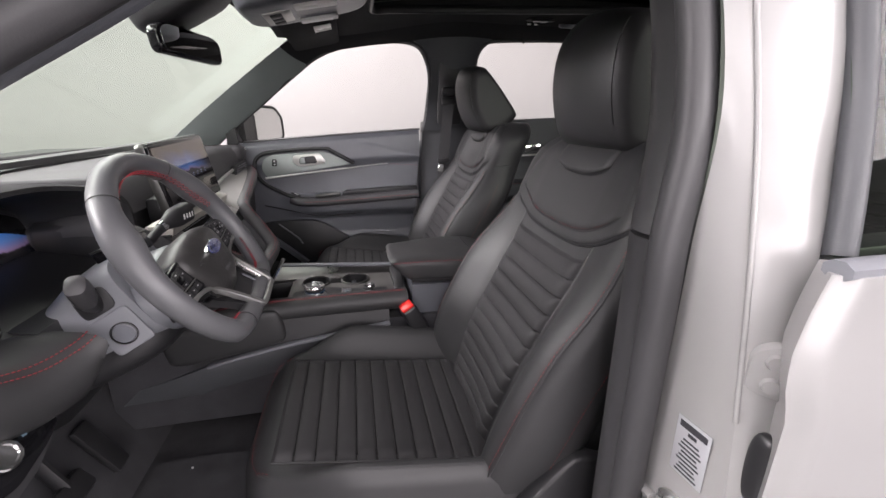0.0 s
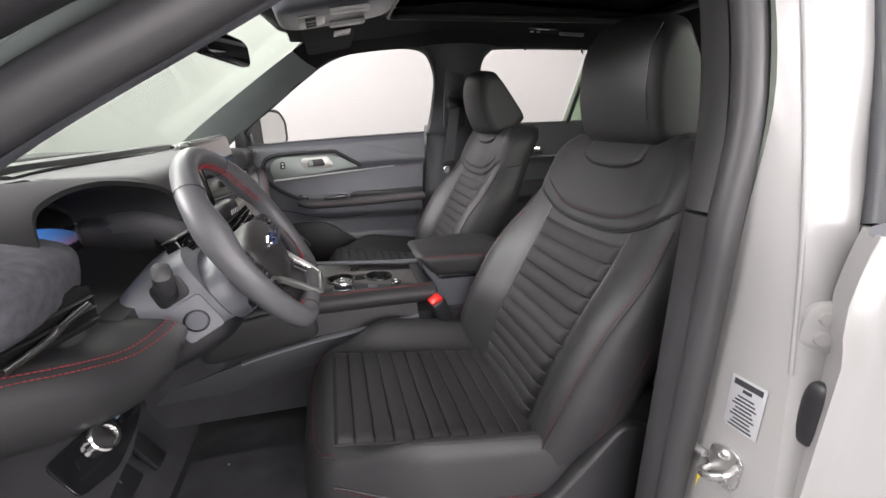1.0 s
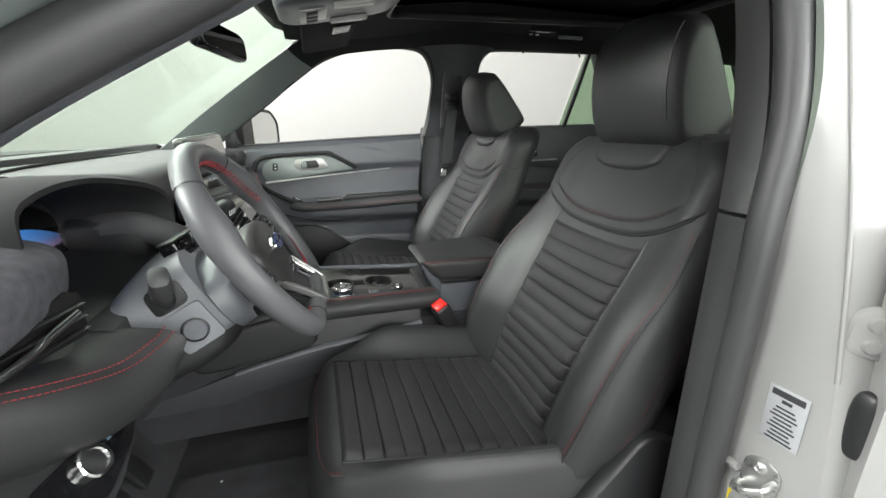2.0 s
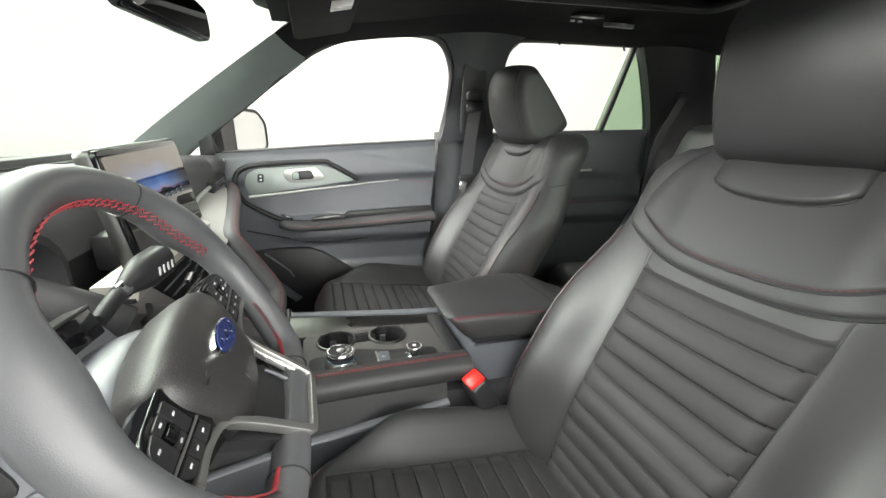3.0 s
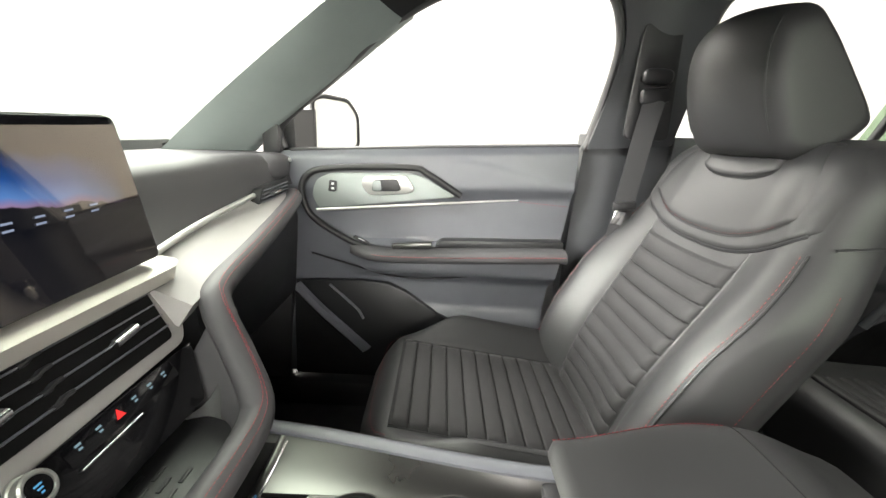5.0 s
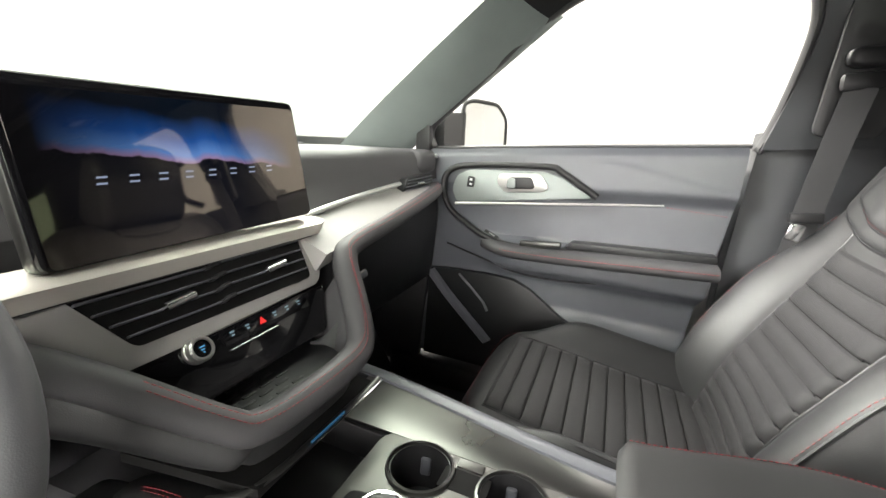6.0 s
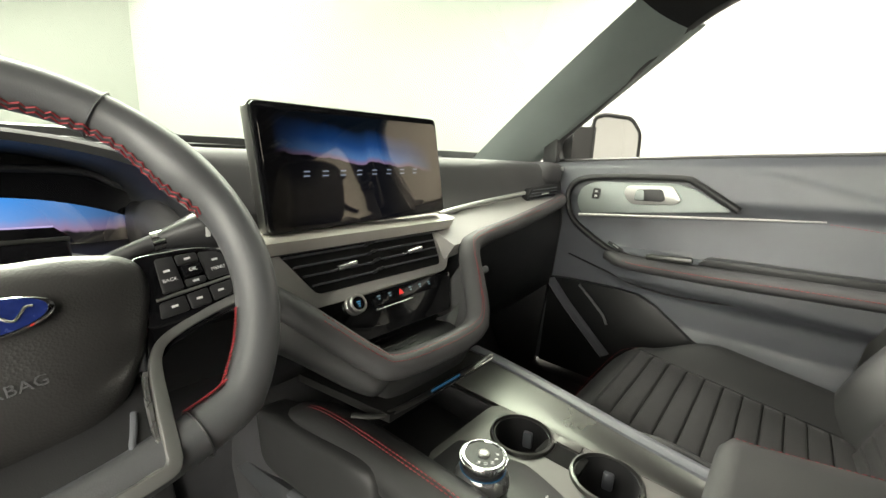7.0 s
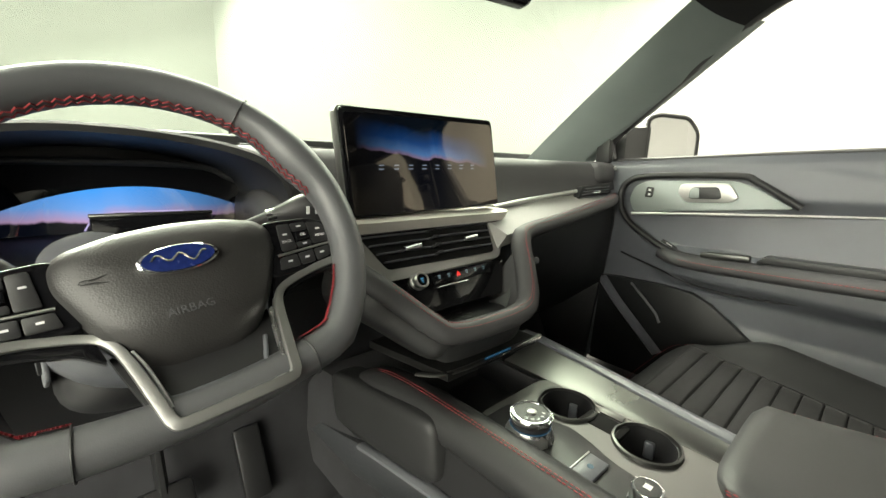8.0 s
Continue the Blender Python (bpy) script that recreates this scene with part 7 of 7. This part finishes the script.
b = belt([(0.222, 0.655, 1.290), (0.215, 0.668, 1.20), (0.202, 0.676, 1.04), (0.196, 0.690, 0.90), (0.20, 0.70, 0.60)], 0.024)
part("guide_loop", rbox((0.070, 0.022, 0.034), pose(0.225, 0.662, 1.300, 0, -6, 0), 0.010), PLASTIC_DARK, b, "black belt guide")
part("guide_cover", superbox(0.034, 0.016, 0.018, 0.6, pose(0.226, 0.668, 1.342), 12, 20), PLASTIC_DARK, b)
part("latch_plate", rbox((0.028, 0.006, 0.036), pose(0.186, 0.662, 1.010, 0, 12, 0), 0.003), CHROME, b, "bright latch plate")
part("latch_cover", rbox((0.058, 0.014, 0.022), pose(0.200, 0.668, 1.040, 0, -6, 0), 0.005), PLASTIC_DARK, b)
b2 = belt([(1.20, 0.66, 1.375), (1.13, 0.69, 1.20), (1.12, 0.705, 1.12), (1.14, 0.715, 0.95)], 0.017)
part("guide_cover", rbox((0.06, 0.02, 0.03), pose(1.205, 0.668, 1.385), 0.008), PLASTIC_DARK, b2)

b3 = belt([(0.33, -0.705, 1.335), (0.345, -0.712, 1.15), (0.350, -0.716, 0.95), (0.35, -0.72, 0.60)], 0.022)
part("latch_cover", rbox((0.058, 0.014, 0.022), pose(0.340, -0.704, 0.99, 0, 6, 0), 0.005), PLASTIC_DARK, b3)
part("latch_plate", rbox((0.028, 0.006, 0.036), pose(0.335, -0.700, 0.955), 0.003), CHROME, b3, "bright latch plate")

# ---- overhead ----
mr = thing("rear_view_mirror", "black framed rear view mirror under the windscreen header", "mirror")
mm = basis((-0.572, 0.0, 1.406), (0.24, 0.97, 0.0), (-0.12, 0.03, 1))
ml = rounded([(-0.125, -0.030), (0.120, -0.034), (0.128, 0.022), (0.10, 0.034), (-0.10, 0.036), (-0.128, 0.020)], 0.016, 4)
part("frame", prism(ml, mm.translation, mm.to_3x3() @ V((1, 0, 0)), mm.to_3x3() @ V((0, 1, 0)), (mm.to_3x3() @ V((0, 0, 1))) * -0.030, 0.008, 3), PIANO, mr)
part("mirror", prism([(x * 0.93, y * 0.86) for x, y in ml], mm @ V((0, 0, 0.0015)), mm.to_3x3() @ V((1, 0, 0)), mm.to_3x3() @ V((0, 1, 0)), (mm.to_3x3() @ V((0, 0, 1))) * -0.003, 0), MIRROR, mr, "mirror glass")
part("stalk", sweep(smooth([(-0.585, 0.0, 1.425), (-0.62, 0.0, 1.455), (-0.66, 0.0, 1.465)]), 0.012, n=10), PLASTIC_DARK, mr)
part("sensor_housing", superbox(0.115, 0.085, 0.045, 0.55, pose(-0.585, 0.0, 1.500, 0, -28, 0), 14, 24), PLASTIC_DARK, mr, "black sensor housing")
oc = thing("overhead_console", "black overhead console with silver switches and lamps", "overhead console")
part("housing", superbox(0.16, 0.13, 0.035, 0.4, pose(-0.30, 0.0, 1.525, 0, -12, 0), 14, 28), PLASTIC, oc)
part("switch_bezel", rbox((0.07, 0.12, 0.014), pose(-0.365, 0.0, 1.480, 0, -14, 0), 0.005), SATIN, oc, "silver switch bezel")
for y in (-0.035, 0.0, 0.035):
    part("switch", rbox((0.028, 0.028, 0.008), pose(-0.367, y, 1.471, 0, -14, 0), 0.003), PLASTIC_DARK, oc)
for y in (-0.075, 0.075):
    part("map_lamp", rbox((0.10, 0.035, 0.010), pose(-0.27, y, 1.492, 0, -10, 0), 0.004), LAMP_LENS, oc, "frosted map lamp")
vz = thing("sun_visor", "black sun visor with a white label", "sun visor")
part("visor", prism(rounded([(-0.08, -0.26), (0.09, -0.26), (0.09, 0.20), (-0.08, 0.20)], 0.035, 5), (-0.320, 0.42, 1.515), (1, 0, 0.22), (0, 1, -0.03), (0, 0, -0.016), 0.005), HEADLINER, vz)
part("label", rbox((0.055, 0.095, 0.001), pose(-0.275, 0.30, 1.5075, 0, -12.4, 0), 0.0002), LAMP_LENS, vz, "white paper label")
al = thing("roof_lamp", "white reading lamp in the black roof lining", "lamp")
part("lens", rbox((0.055, 0.030, 0.012), pose(0.555, 0.485, 1.598, 8), 0.004), LAMP_LENS, al)
part("bezel", rbox((0.10, 0.10, 0.010), pose(0.56, 0.515, 1.605, 10), 0.005), PLASTIC_DARK, al)
for x in (-0.015, 0.015):
    part("button", rbox((0.014, 0.010, 0.006), pose(0.545 + x, 0.54, 1.594, 10), 0.002), LAMP_LENS, al)
av = thing("roof_vent", "round black air vent in the roof lining", "air vent")
vm = pose(0.715, 0.53, 1.592, 12, 0, 0)
part("ring", turned([(0.052, 0.006), (0.052, -0.006), (0.046, -0.008), (0.042, -0.004), (0.042, 0.006)], vm, 32), PLASTIC, av)
for k in range(5):
    part("blade", rbox((0.070 - 0.008 * abs(k - 2) * 1.5, 0.003, 0.010), vm @ pose(0, -0.026 + 0.013 * k, 0.0, 25), 0.001), PLASTIC_DARK, av)
for x in (0.56, 0.86):
    hk = thing("coat_hook", "small black hook above the rear window", "hook", "coat hooks")
    part("hook", sweep(smooth([(x, 0.672, 1.560), (x, 0.666, 1.548), (x + 0.005, 0.664, 1.540)]), 0.004, n=8), PLASTIC_DARK, hk)
gh = thing("grab_handle", "black grab handle on the centre pillar", "grab handle")
part("grip", sweep(smooth([(0.385, 0.685, 1.40), (0.405, 0.655, 1.37), (0.402, 0.655, 1.27), (0.360, 0.690, 1.225)]), 0.012, n=10), PLASTIC_DARK, gh)

tag = tagged(new("airbag_tag", None), "small white cloth airbag tag sewn to the driver's seat", "label")
tm = basis((0.312, -0.6635, 1.088), (0.55, 0.0, -0.83), (0.83, 0.0, 0.55))
part("cloth", rbox((0.034, 0.014, 0.0014), tm, 0.0003), PLASTIC_DARK, tag)
word("AIRBAG", 0.0085, tm @ pose(0, 0, 0.0010), WHITE_INK, tag)
for x, y, s in ((-0.46, -0.40, 0.006), (-0.66, -0.28, 0.005)):
    scrap = thing("paper_scrap", "tiny white scrap of paper on the floor mat", "litter", "scraps")
    part("scrap", rbox((s, s * 0.7, 0.002), pose(x, y, 0.3805, 0, 0, 40), 0.0004), WHITE_INK, scrap)

# ---- floor things ----
fm = thing("floor_mat", "black carpet floor mat in the driver's footwell", "floor mat")
part("mat", slab(lambda u, v: (-0.76 + 0.62 * u, -0.70 + 0.46 * v, 0.374 + 0.004 * math.sin(9 * u) * math.sin(7 * v)), 20, 16, (0, 0, -0.012)), CARPET, fm)
pdl = thing("pedal", "small black rubber brake pedal", "pedal", "pedals")
part("pad", rbox((0.02, 0.09, 0.05), pose(-0.80, -0.45, 0.52, 0, -35, 0), 0.008), PLASTIC_DARK, pdl)
part("arm", sweep(smooth([(-0.81, -0.45, 0.53), (-0.86, -0.45, 0.65), (-0.88, -0.45, 0.80)]), 0.010, 0.016, n=8), PLASTIC_DARK, pdl)
acc = thing("pedal", "slim black accelerator pedal in the footwell", "pedal", "pedals")
part("pad", rbox((0.016, 0.05, 0.14), pose(-0.83, -0.30, 0.50, 0, -30, 0), 0.006), PLASTIC_DARK, acc)
